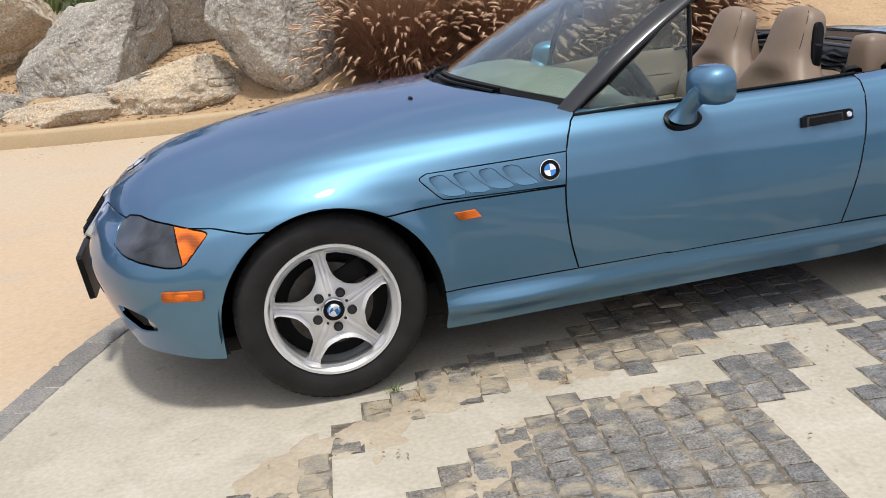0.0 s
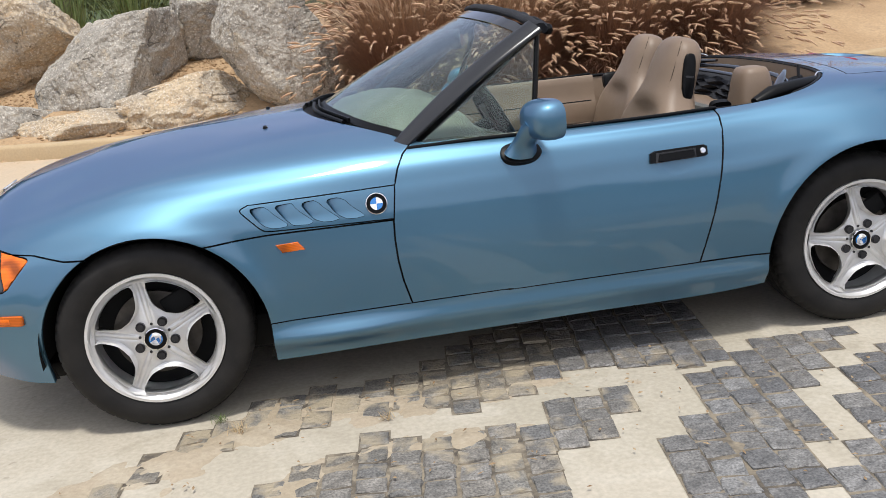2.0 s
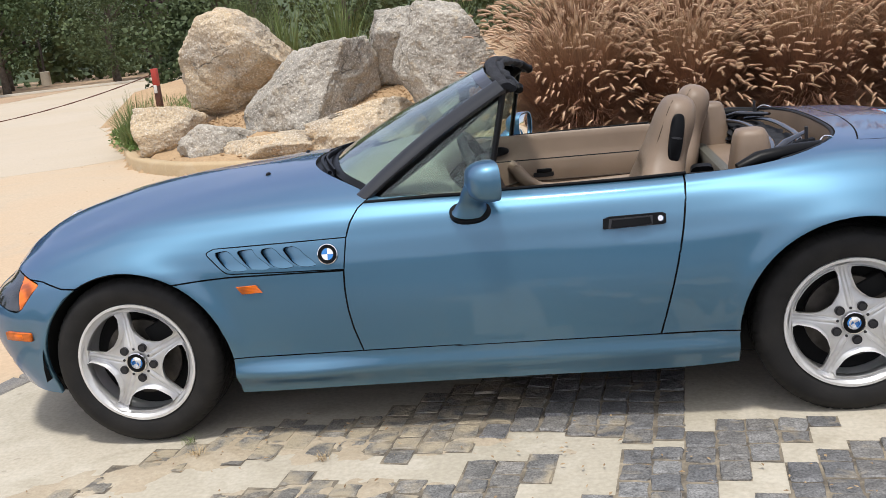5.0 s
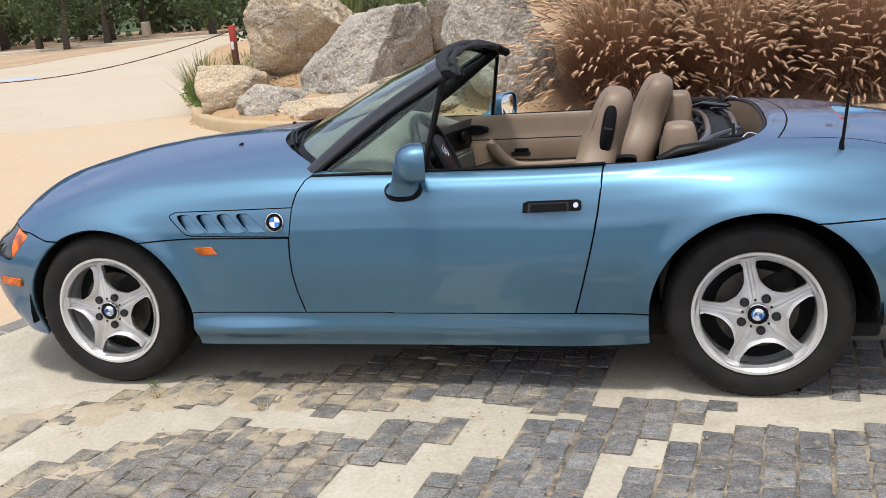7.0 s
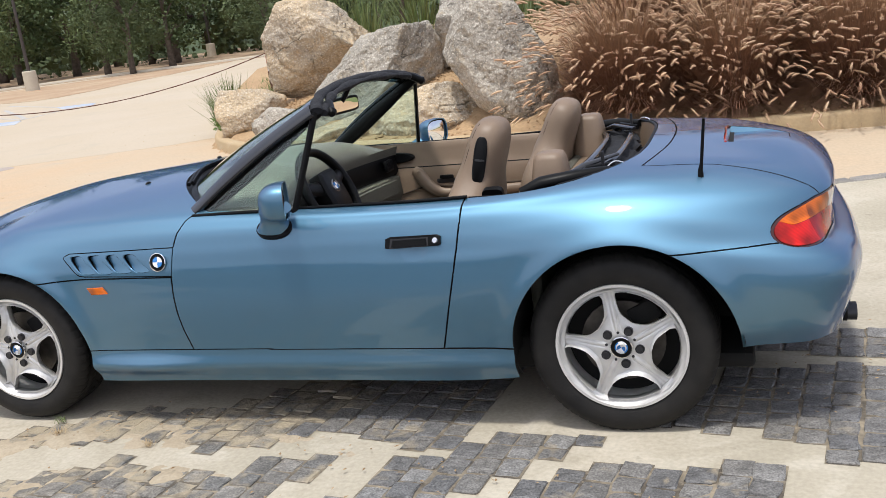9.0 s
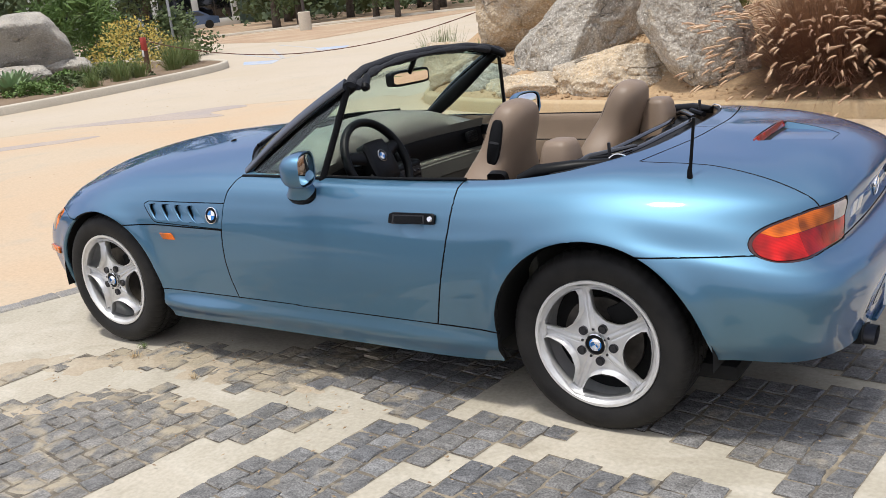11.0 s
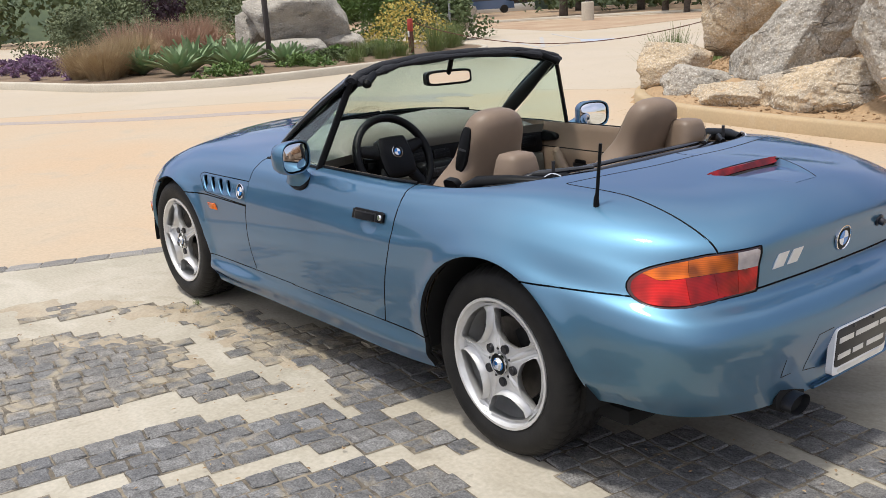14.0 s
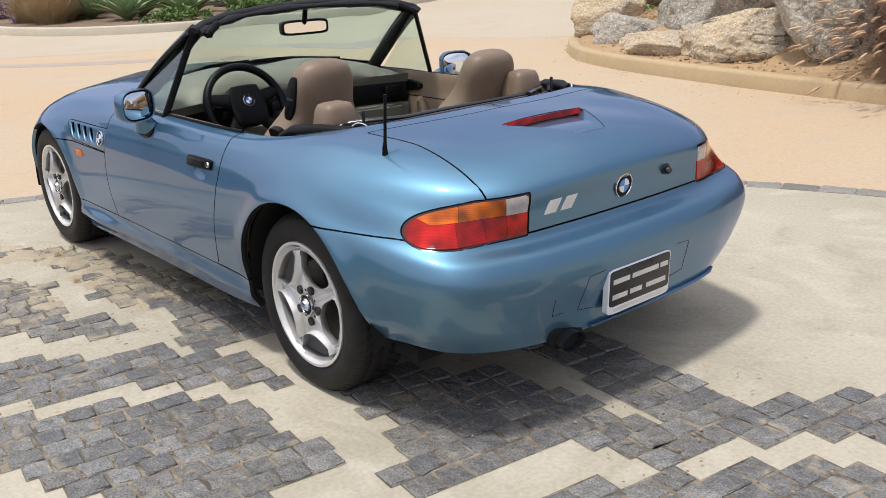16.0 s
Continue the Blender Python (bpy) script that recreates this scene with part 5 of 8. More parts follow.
rim_line = [(p[0], p[1], p[2] - .003) for p in lv[::2]]
shaped("rim_seal", tube(rim_line, .007, 8), BLACK_TRIM, car, "black seal round the rear rim")
# folded roof: layers of fabric and frame bars
random.seed(5)
for k in range(5):
    z, w = .722 + .020 * k, .60 - .015 * k
    v, f, n, m_ = [], [], 36, 12
    for i in range(n + 1):
        y = -w + 2 * w * i / n
        for j in range(m_):
            a = 2 * math.pi * j / m_
            x = 1.155 + .012 * math.sin(i * .9 + k) + (.105 - .008 * k) * math.cos(a) - .09 * (abs(y) / .6) ** 3
            v.append((x, y, z + .012 * math.sin(i * 1.3 + k * 2 + j) * .5 + .018 * math.sin(a)))
    f = [(i * m_ + j, i * m_ + (j + 1) % m_, (i + 1) * m_ + (j + 1) % m_, (i + 1) * m_ + j) for i in range(n) for j in range(m_)]
    shaped("folded_roof", (v, f), FABRIC, car, "folded black soft top", angle=70)
for x, z, half in ((1.085, .838, .50), (1.185, .846, .46)):
    bow = spline([(x - .05, -half, z - .012), (x, -half * .6, z), (x + .012, 0, z + .004), (x, half * .6, z), (x - .05, half, z - .012)], 6)
    shaped("roof_bow", tube(bow, .013, 10, .6), PILLAR_BLACK, car, "black bow of the folded roof")
for s in (-1, 1):
    shaped("roof_rail", tube([(1.02, s * .56, .825), (1.10, s * .46, .858), (1.20, s * .30, .864)], [.013, .016, .010], 10, .6), PILLAR_BLACK, car, "black hinged rail of the folded roof")
    shaped("roof_frame_arm", tube([(.91, s * .634, .812), (.98, s * .622, .836), (1.10, s * .588, .848), (1.20, s * .53, .852)], [.020, .032, .030, .018], 12, .8), BLACK_TRIM, car, "black padded roof frame arm")
    shaped("roof_frame_link", tube([(1.05, s * .60, .79), (1.12, s * .50, .855), (1.20, s * .42, .850)], .011, 8), BLACK_TRIM, car, "black roof frame link")
    shaped("roof_hook", tube(spline([(1.19, s * .535, .858), (1.215, s * .515, .876), (1.245, s * .50, .868), (1.235, s * .495, .850)], 4), .0028, 8), CHROME, car, "chrome roof hook")
    shaped("roof_catch_pin", tube([(1.17, s * .46, .84), (1.17, s * .46, .905)], .006, 8), BOLT, car, "small steel roof pin")
    shaped("belt_reel", prism(oval(.038, .035, 20, 4), .03, .01), BLACK_TRIM, car, "black belt reel cover", at=facing(Vector((.80, s * .60, .79)), Vector((0, -s, .3))))
    shaped("seat_belt", slab(([(.80, s * .60, .78), (.80, s * .56, .80), (.70, s * .60, .45), (.70, s * .56, .45)], [(0, 1, 3, 2)]), (.004, 0, 0)), FABRIC, car, "black seat belt")
# inner door panels
for s in (-1, 1):
    v, f = [], []
    rows = ((.818, .682), (.812, .676), (.785, .670), (.74, .662), (.70, .650), (.685, .640), (.62, .645), (.50, .640), (.30, .635))
    xs = np.linspace(-.36, .74, 23)
    for z, y in rows:
        v += [(x, s * y, z) for x in xs]
    f = [(j * 23 + i, j * 23 + i + 1, (j + 1) * 23 + i + 1, (j + 1) * 23 + i) for j in range(8) for i in range(22)]
    trim = shaped("door_trim", slab((v, f), (0, s * .012, 0)), LEATHER, car, "tan leather door lining")
    inn = Vector((0, -s, .1))
    sweep = [(.075, s * .640, .685), (.101, s * .628, .668), (.128, s * .618, .632), (.165, s * .612, .598), (.215, s * .612, .574), (.30, s * .614, .567), (.50, s * .616, .572), (.70, s * .622, .578)]
    shaped("armrest", tube(spline(sweep, 5), [.020 + .006 * math.sin(math.pi * min(k / 20, 1)) for k in range(36)], 14, 1.25), LEATHER, trim, "tan padded armrest")
    shaped("lock_knob", lathe([(0, .014), (.013, .013), (.017, .008), (.019, 0)], 20, "z"), LEATHER, trim, at=facing(Vector((.105, s * .618, .674)), inn))
    shaped("lower_panel_edge", tube([(x, s * .640, .600 - .10 * min(max((.10 - x) / .35, 0), 1)) for x in np.linspace(-.25, .72, 20)], .004, 6), SEAM, trim)
    shaped("corner_piece", prism(oval(.15, .027, 30, 2.6), .020, .010, .004), BLACK_TRIM, trim, "black door corner piece", at=facing(Vector((-.075, s * .660, .752)), inn))
    shaped("inner_handle", prism(oval(.050, .027, 24, 6), .004, .003, .004), PLATE_BLACK, trim, "black inner door handle", at=facing(Vector((.231, s * .648, .641)), inn))
    shaped("handle_lever", prism(oval(.036, .010, 20, 5, .004, .004), .012, .004), BLACK_TRIM, trim, at=facing(Vector((.231, s * .648, .641)), inn))
    shaped("rail_edge", tube([(x, s * .672, .776) for x in np.linspace(-.3, .72, 12)], .0025, 6), SEAM, trim)
    shaped("trim_seam", tube([(x, s * .653, .700) for x in np.linspace(-.3, .72, 12)], .0045, 6), BLACK_TRIM, trim)

# ---- the place: ground, drive, kerbs ----
def two_tone(name, a, b, c, scale, fine, rough=0.9, bump=0.2, spots=0.0, depth=0.01, contrast=0.19, swirl=None, craggy=0.0):
    """Paving: colours a and b in large drifts, c in small stains, fine grain and relief, in metres."""
    m = bpy.data.materials.new(name)
    m.use_nodes = True
    n, l = m.node_tree.nodes, m.node_tree.links
    p = n["Principled BSDF"]
    co = n.new("ShaderNodeTexCoord")

    def noise_node(sc, det=6.0, dis=0.0):
        t = n.new("ShaderNodeTexNoise")
        t.inputs["Scale"].default_value, t.inputs["Detail"].default_value, t.inputs["Distortion"].default_value = sc, det, dis
        l.new(co.outputs["Object"], t.inputs["Vector"])
        return t.outputs["Fac"]

    def ranged(v, lo, hi, o0=0.0, o1=1.0):
        r = n.new("ShaderNodeMapRange")
        for k, x in (("From Min", lo), ("From Max", hi), ("To Min", o0), ("To Max", o1)):
            r.inputs[k].default_value = x
        l.new(v, r.inputs["Value"])
        return r.outputs["Result"]

    def mixed(fac, x, y, blend="MIX"):
        mx = n.new("ShaderNodeMix")
        mx.data_type, mx.blend_type = "RGBA", blend
        for s, v in (("Factor", fac), ("A", x), ("B", y)):
            if isinstance(v, (tuple, float)):
                mx.inputs[s].default_value = (*v, 1) if isinstance(v, tuple) else v
            else:
                l.new(v, mx.inputs[s])
        return mx.outputs["Result"]

    col = mixed(ranged(noise_node(scale, 5.0, 0.4), 0.38, 0.64), a, b)
    col = mixed(ranged(noise_node(scale * 4.3, 7.0, 0.8), 0.55, 0.75, 0, 0.65), col, c)
    if swirl:
        col = mixed(ranged(noise_node(1.7, 8.0, 2.2), 0.50, 0.66, 0, 0.75), col, swirl)
    col = mixed(1.0, col, ranged(noise_node(fine, 4.0), 0.25, 0.75, 1 - contrast, 1 + contrast), "MULTIPLY")
    if spots:
        col = mixed(ranged(noise_node(fine * 0.25, 2.0), 0.70, 0.74, 0, spots), col, tuple(x * 0.45 for x in c))
    l.new(col, p.inputs["Base Color"])
    p.inputs["Roughness"].default_value = rough
    b_ = n.new("ShaderNodeBump")
    b_.inputs["Strength"].default_value, b_.inputs["Distance"].default_value = bump, depth
    relief = noise_node(fine * 0.6, 6.0)
    if craggy:
        warp = n.new("ShaderNodeMapping")
        warp.inputs["Scale"].default_value, warp.inputs["Rotation"].default_value = (1.0, 1.0, 1.9), (0.4, 0.2, 0.0)
        l.new(co.outputs["Object"], warp.inputs["Vector"])
        ridge = n.new("ShaderNodeTexNoise")
        ridge.noise_type = "RIDGED_MULTIFRACTAL"
        ridge.inputs["Scale"].default_value, ridge.inputs["Detail"].default_value, ridge.inputs["Roughness"].default_value = 3.2, 7.0, 0.55
        l.new(warp.outputs["Vector"], ridge.inputs["Vector"])
        add = n.new("ShaderNodeMath")
        add.operation = "MULTIPLY_ADD"
        l.new(ridge.outputs["Fac"], add.inputs[0])
        add.inputs[1].default_value = -craggy
        l.new(relief, add.inputs[2])
        relief = add.outputs["Value"]
        # pale crystals, dark patches, and crack seams with their shade painted in
        col = mixed(ranged(noise_node(fine * 1.5, 3.0), 0.56, 0.66, 0, 0.6), col, (0.74, 0.70, 0.62))
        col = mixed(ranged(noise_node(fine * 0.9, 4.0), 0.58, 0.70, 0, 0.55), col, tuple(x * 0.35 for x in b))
        seam = n.new("ShaderNodeTexNoise")
        seam.inputs["Scale"].default_value, seam.inputs["Detail"].default_value, seam.inputs["Distortion"].default_value = 1.3, 5.0, 0.6
        l.new(warp.outputs["Vector"], seam.inputs["Vector"])
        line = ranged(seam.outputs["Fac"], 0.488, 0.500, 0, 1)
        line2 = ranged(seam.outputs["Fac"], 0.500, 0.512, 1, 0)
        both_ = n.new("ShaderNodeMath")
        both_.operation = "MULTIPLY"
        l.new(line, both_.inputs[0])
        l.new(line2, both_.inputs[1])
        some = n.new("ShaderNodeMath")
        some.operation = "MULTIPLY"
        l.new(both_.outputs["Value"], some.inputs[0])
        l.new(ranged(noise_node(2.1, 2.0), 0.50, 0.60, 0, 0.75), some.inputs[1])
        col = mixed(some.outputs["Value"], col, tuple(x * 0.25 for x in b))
        cut = n.new("ShaderNodeMath")
        cut.operation = "MULTIPLY_ADD"
        l.new(some.outputs["Value"], cut.inputs[0])
        cut.inputs[1].default_value = -0.5
        l.new(relief, cut.inputs[2])
        relief = cut.outputs["Value"]
        # crevice shade put into the colour: darker where the ridges cut the relief
        darkening = mixed(ranged(ridge.outputs["Fac"], 0.45, 0.95, 0, 0.6), col, tuple(x * 0.42 for x in b))
        l.new(darkening, p.inputs["Base Color"])
    l.new(relief, b_.inputs["Height"])
    l.new(b_.outputs["Normal"], p.inputs["Normal"])
    return m


ROAD = two_tone("sandy_road_concrete", (0.475, 0.38, 0.27), (0.49, 0.36, 0.235), (0.41, 0.35, 0.27), 0.35, 45, bump=0.10, spots=0.2, contrast=0.09)
DRIVE = two_tone("pale_drive_concrete", (0.445, 0.40, 0.32), (0.365, 0.33, 0.255), (0.315, 0.28, 0.21), 0.9, 60, bump=0.2, spots=0.35, contrast=0.13, swirl=(0.49, 0.45, 0.37))
KERB = two_tone("sandy_kerb_concrete", (0.46, 0.34, 0.20), (0.42, 0.32, 0.19), (0.48, 0.39, 0.27), 1.0, 50, bump=0.1, contrast=0.08)
KERB_GREY = two_tone("grey_kerb_concrete", (0.52, 0.47, 0.38), (0.47, 0.42, 0.34), (0.55, 0.50, 0.42), 1.0, 50, bump=0.2)
SOIL = two_tone("sandy_soil", (0.36, 0.24, 0.13), (0.42, 0.29, 0.165), (0.28, 0.19, 0.11), 1.6, 35, bump=0.9, spots=0.6)
LAWN = two_tone("grass_verge", (0.09, 0.13, 0.03), (0.13, 0.15, 0.04), (0.16, 0.14, 0.07), 2.0, 60, bump=0.9)
BAND = material("dark_band_sett", (0.19, 0.185, 0.18), rough=0.8, base2=(0.25, 0.23, 0.2), scale=10, bump=0.6, bump_scale=60, rand=0.25, grain=0.3)


def sheet(name, xs, ys, height, mat, label, kind="structure", category=""):
    verts = [(x, y, height(x, y)) for y in ys for x in xs]
    k = len(xs)
    faces = [(j * k + i, j * k + i + 1, (j + 1) * k + i + 1, (j + 1) * k + i) for j in range(len(ys) - 1) for i in range(k - 1)]
    return tagged(part(name, raw(name, verts, faces), mat), label, category or name, kind=kind)


reach = [-900, -300, -120, -70, -50, -40] + list(np.linspace(-32, 32, 33)) + [40, 50, 70, 120, 300, 900]
sheet("ground", reach, reach, lambda x, y: -0.008, ROAD, "sandy beige concrete road and parking ground", category="ground")

EDGE = spline([(-4.6, -6.5), (-3.55, -3.4), (-2.68, -1.36), (-2.33, -.46), (-1.95, .42), (-1.35, 1.18), (-.45, 1.87), (.76, 2.44), (1.51, 2.74), (3.2, 3.25), (6.5, 3.9), (12, 4.4)], 10)


def outline_slab(name, pts, z0, z1, mat, label, category, bevel=0.0):
    """A flat slab of an outline in plan."""
    bm = bmesh.new()
    f = bm.faces.new([bm.verts.new((*p, z1)) for p in pts])
    if f.normal.z < 0:
        f.normal_flip()
    r = bmesh.ops.extrude_face_region(bm, geom=[f])
    bmesh.ops.translate(bm, vec=(0, 0, z0 - z1), verts=[v for v in r["geom"] if isinstance(v, bmesh.types.BMVert)])
    bmesh.ops.recalc_face_normals(bm, faces=bm.faces)
    return tagged(part(name, bm, mat), label, category, kind="structure")


drive = outline_slab("drive", [tuple(p) for p in EDGE] + [(14, -14), (-5, -14)], -0.05, 0.0, DRIVE, "pale sandy concrete drive inlaid with granite setts", "driveway")

# dark sheet added out of view, so the car's lower flank reflects dark
UNSEEN_GROUND = two_tone("dark_unseen_ground", (0.050, 0.050, 0.052), (0.065, 0.063, 0.060), (0.085, 0.08, 0.07), 0.8, 80, bump=0.4, spots=0.3, contrast=0.25)
outline_slab("road", [(-60, -60), (60, -60), (60, -4.35), (-60, -4.35)], -0.05, 0.004, UNSEEN_GROUND, "unseen dark ground added beyond the drive to darken reflections", "road")


def kerb(name, line, width, height, mat, label, left=True):
    """A kerb along a line in plan, with rounded shoulders."""
    p = spline(line, 8)
    t = np.gradient(p, axis=0)
    t /= np.linalg.norm(t, axis=1, keepdims=True)
    nrm = np.stack([-t[:, 1], t[:, 0]], 1) * (1 if left else -1)
    prof = [(0, -.05), (0.006, height - .03), (0.02, height - .008), (0.045, height), (width - .03, height), (width, height - .03), (width, -.05)]
    verts, k = [], len(prof)
    for q, m in zip(p, nrm):
        verts += [(q[0] + m[0] * a, q[1] + m[1] * a, b) for a, b in prof]
    faces = [(i * k + j, i * k + j + 1, (i + 1) * k + j + 1, (i + 1) * k + j) for i in range(len(p) - 1) for j in range(k - 1)]
    ob = shaped(name, (verts, faces), mat, None, angle=50)
    return tagged(ob, label, "kerb", kind="structure")


ROCK_KERB = [(-8.2, 13.5), (-7.2, 11.2), (-6.0, 9.0), (-5.1, 7.3), (-4.2, 6.35), (-3.3, 5.9), (-2.3, 5.65), (-1.2, 5.46), (0.2, 5.30), (1.7, 5.16), (2.9, 5.18), (4.5, 5.5), (7, 5.95), (14, 6.4), (30, 7.5)]
kerb("rock_bed_kerb", ROCK_KERB, 0.16, 0.14, KERB, "rounded sandy concrete kerb round the rock bed")
ISLAND = [(-34, -2), (-26, 1.2), (-20.5, 2.9), (-16.3, 3.8), (-14.4, 5.2), (-13.95, 7.0), (-14.3, 10.0), (-15.0, 12.8), (-16.2, 14.3), (-18.5, 15.2), (-24, 16.5), (-34, 18)]
kerb("island_kerb", ISLAND, 0.16, 0.16, KERB_GREY, "pale grey concrete kerb of the planted island")
ISLAND_SOIL = two_tone("dark_island_mulch", (0.17, 0.115, 0.07), (0.22, 0.155, 0.095), (0.12, 0.085, 0.055), 1.6, 35, bump=0.9, spots=0.6)
isl = spline(ISLAND, 6)
isl_t = np.gradient(isl, axis=0)
isl_t /= np.linalg.norm(isl_t, axis=1, keepdims=True)
outline_slab("island_bed", [(q[0] - t[1] * .1, q[1] + t[0] * .1) for q, t in zip(isl, isl_t)], -.05, .13, ISLAND_SOIL, "brown planted soil bed inside the island kerb", "soil bed")
RK = spline(ROCK_KERB, 8)


def bank_height(x, y):
    """The soil bank behind the rock bed's kerb."""
    d = np.min(np.hypot(RK[:, 0] - x, RK[:, 1] - y))
    k = np.argmin(np.hypot(RK[:, 0] - x, RK[:, 1] - y))
    t = RK[min(k + 1, len(RK) - 1)] - RK[max(k - 1, 0)]
    inside = (t[0] * (y - RK[k, 1]) - t[1] * (x - RK[k, 0])) > 0
    if not inside or d < 0.10:
        return -0.06
    rise = 0.12 + 0.55 * (1 - math.exp(-max(d - 0.5, 0) / 1.3)) + 0.25 * max(0, 1 - abs(d - 2.5) / 2.5) * (-5.5 < x < 0)
    return rise + 0.05 * noise.noise(Vector((x * 1.3, y * 1.3, 0))) + 0.02 * noise.noise(Vector((x * 5, y * 5, 3)))


sheet("soil_bank", list(np.linspace(-9, 4, 79)) + [5, 6, 8, 10, 13, 17, 22, 28], list(np.linspace(4.9, 12, 54)) + [13, 14, 16, 19, 24], bank_height, SOIL, "sandy brown soil bank behind the kerb", category="soil bank")

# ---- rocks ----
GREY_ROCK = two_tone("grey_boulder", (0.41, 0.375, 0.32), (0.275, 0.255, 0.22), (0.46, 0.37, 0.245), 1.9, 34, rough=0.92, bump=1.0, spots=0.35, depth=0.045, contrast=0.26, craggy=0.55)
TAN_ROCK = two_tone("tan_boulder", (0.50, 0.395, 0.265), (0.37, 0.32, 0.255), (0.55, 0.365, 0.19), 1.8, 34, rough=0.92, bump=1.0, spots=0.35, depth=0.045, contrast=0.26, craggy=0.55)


def boulder(name, at, size, turn, seed, mat, label, detail=5, lean=0, group="boulders of the rock bed", tilt=None):
    """A broken boulder: a rounded polyhedron with a rough skin, standing at its base."""
    rnd = random.Random(seed)
    planes = []
    for ax in ((1, 0, 0), (-1, 0, 0), (0, 1, 0), (0, -1, 0), (0, 0, 1), (0, 0, -1)):
        n_ = (Vector(ax) + Vector((rnd.gauss(0, .45), rnd.gauss(0, .45), rnd.gauss(0, .4)))).normalized()
        planes.append((n_, rnd.uniform(0.70, 0.86)))
    for k in range(11):
        a, z = rnd.uniform(0, 2 * math.pi), rnd.uniform(-0.7, .9)
        r = math.sqrt(max(0, 1 - z * z))
        planes.append((Vector((r * math.cos(a), r * math.sin(a), z)), rnd.uniform(0.76, 0.93)))
    bm = bmesh.new()
    bmesh.ops.create_icosphere(bm, subdivisions=detail, radius=1)
    off = Vector((seed * 3.1, seed * 1.7, 0))
    for v in bm.verts:
        d = v.co.normalized()
        r = 1.22
        soft = 0.0
        for n_, h in planes:
            c = d.dot(n_)
            if c > 0.05:
                soft += math.exp(-130 * (h / c))
        if soft > 0:
            r = min(r, -math.log(soft) / 130 + 0.02)
        q = d * r
        r += 0.06 * noise.fractal(q * 1.6 + off, 1.0, 2.0, 4) + 0.042 * noise.ridged_multi_fractal(q * 2.6 + off, 0.9, 2.2, 5, 1.0, 2.0) - .045 + 0.014 * noise.fractal(q * 9 + off, 0.7, 2.2, 4)
        crack = abs(noise.noise(q * 1.9 + off * 2))
        r -= 0.055 * max(0, 1 - crack / 0.045)
        v.co = d * r
    sx, sy, sz = size
    bmesh.ops.scale(bm, vec=(sx / 2, sy / 2, sz / 2), verts=bm.verts)
    bmesh.ops.rotate(bm, cent=(0, 0, 0), matrix=Euler((radians(tilt[0] if tilt else lean), radians(tilt[1] if tilt else lean * 0.6), radians(turn))).to_matrix(), verts=bm.verts)
    low = min(v.co.z for v in bm.verts)
    bmesh.ops.translate(bm, vec=(0, 0, -low), verts=bm.verts)
    for f in bm.faces:
        f.smooth = True
    ob = part(name, bm, mat)
    ob.location = at
    return tagged(ob, label, "boulder", group)


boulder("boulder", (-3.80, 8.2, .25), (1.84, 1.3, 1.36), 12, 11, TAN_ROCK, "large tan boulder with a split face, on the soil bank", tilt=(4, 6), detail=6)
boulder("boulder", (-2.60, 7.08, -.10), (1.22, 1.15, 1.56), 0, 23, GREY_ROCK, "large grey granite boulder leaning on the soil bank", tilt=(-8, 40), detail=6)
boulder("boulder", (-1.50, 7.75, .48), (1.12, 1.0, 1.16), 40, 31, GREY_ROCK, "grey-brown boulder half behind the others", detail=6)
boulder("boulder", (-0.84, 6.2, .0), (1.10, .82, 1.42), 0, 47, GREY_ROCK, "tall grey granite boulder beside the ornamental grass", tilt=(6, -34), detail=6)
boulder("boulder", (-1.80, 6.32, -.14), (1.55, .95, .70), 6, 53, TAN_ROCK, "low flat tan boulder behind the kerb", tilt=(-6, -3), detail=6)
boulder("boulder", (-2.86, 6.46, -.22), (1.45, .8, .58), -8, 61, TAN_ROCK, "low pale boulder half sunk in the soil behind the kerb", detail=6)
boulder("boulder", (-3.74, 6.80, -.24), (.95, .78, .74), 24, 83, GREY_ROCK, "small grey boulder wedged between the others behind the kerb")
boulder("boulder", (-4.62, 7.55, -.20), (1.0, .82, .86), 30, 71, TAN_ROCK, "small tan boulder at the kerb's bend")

# clods and small stones that have rolled down the bank
rnd = random.Random(515)
cv_, cf_ = [], []
for k in range(1500):
    if k < 1100:
        x, y = rnd.choice(((-2.0, 6.95), (-1.75, 7.2), (-2.2, 7.3), (-3.6, 7.2), (-4.0, 7.5), (-1.4, 6.7)))
        x, y = x + rnd.gauss(0, .28), y + rnd.gauss(0, .22)
    else:
        x, y = rnd.uniform(-4.3, 3.6), 5.5
        y = float(np.interp(x, RK[:, 0], RK[:, 1])) + rnd.uniform(.2, .7)
    r = min(.05, .006 + abs(rnd.gauss(0, .010)))
    z = bank_height(x, y)
    if z < 0:
        continue
    o = len(cv_)
    for d in ((1, 0, 0), (0, 1, 0), (-1, 0, 0), (0, -1, 0), (0, 0, 1), (0, 0, -1)):
        cv_.append(tuple(Vector((x, y, z + r * .35)) + Vector(d) * r * rnd.uniform(.65, 1.25) + Vector((rnd.gauss(0, .2), rnd.gauss(0, .2), 0)) * r))
    cf_ += [(o + a, o + (a + 1) % 4, o + 4) for a in range(4)] + [(o + (a + 1) % 4, o + a, o + 5) for a in range(4)]
tagged(part("soil_clods", raw("soil_clods", cv_, cf_, smooth=False), SOIL), "loose clods and pebbles on the soil bank", "clods", kind="stuff")

# ---- ornamental grass ----
BLADE = material("dry_red_brown_grass", (0.100, 0.044, 0.033), rough=0.55, base2=(0.33, 0.178, 0.105), scale=18)
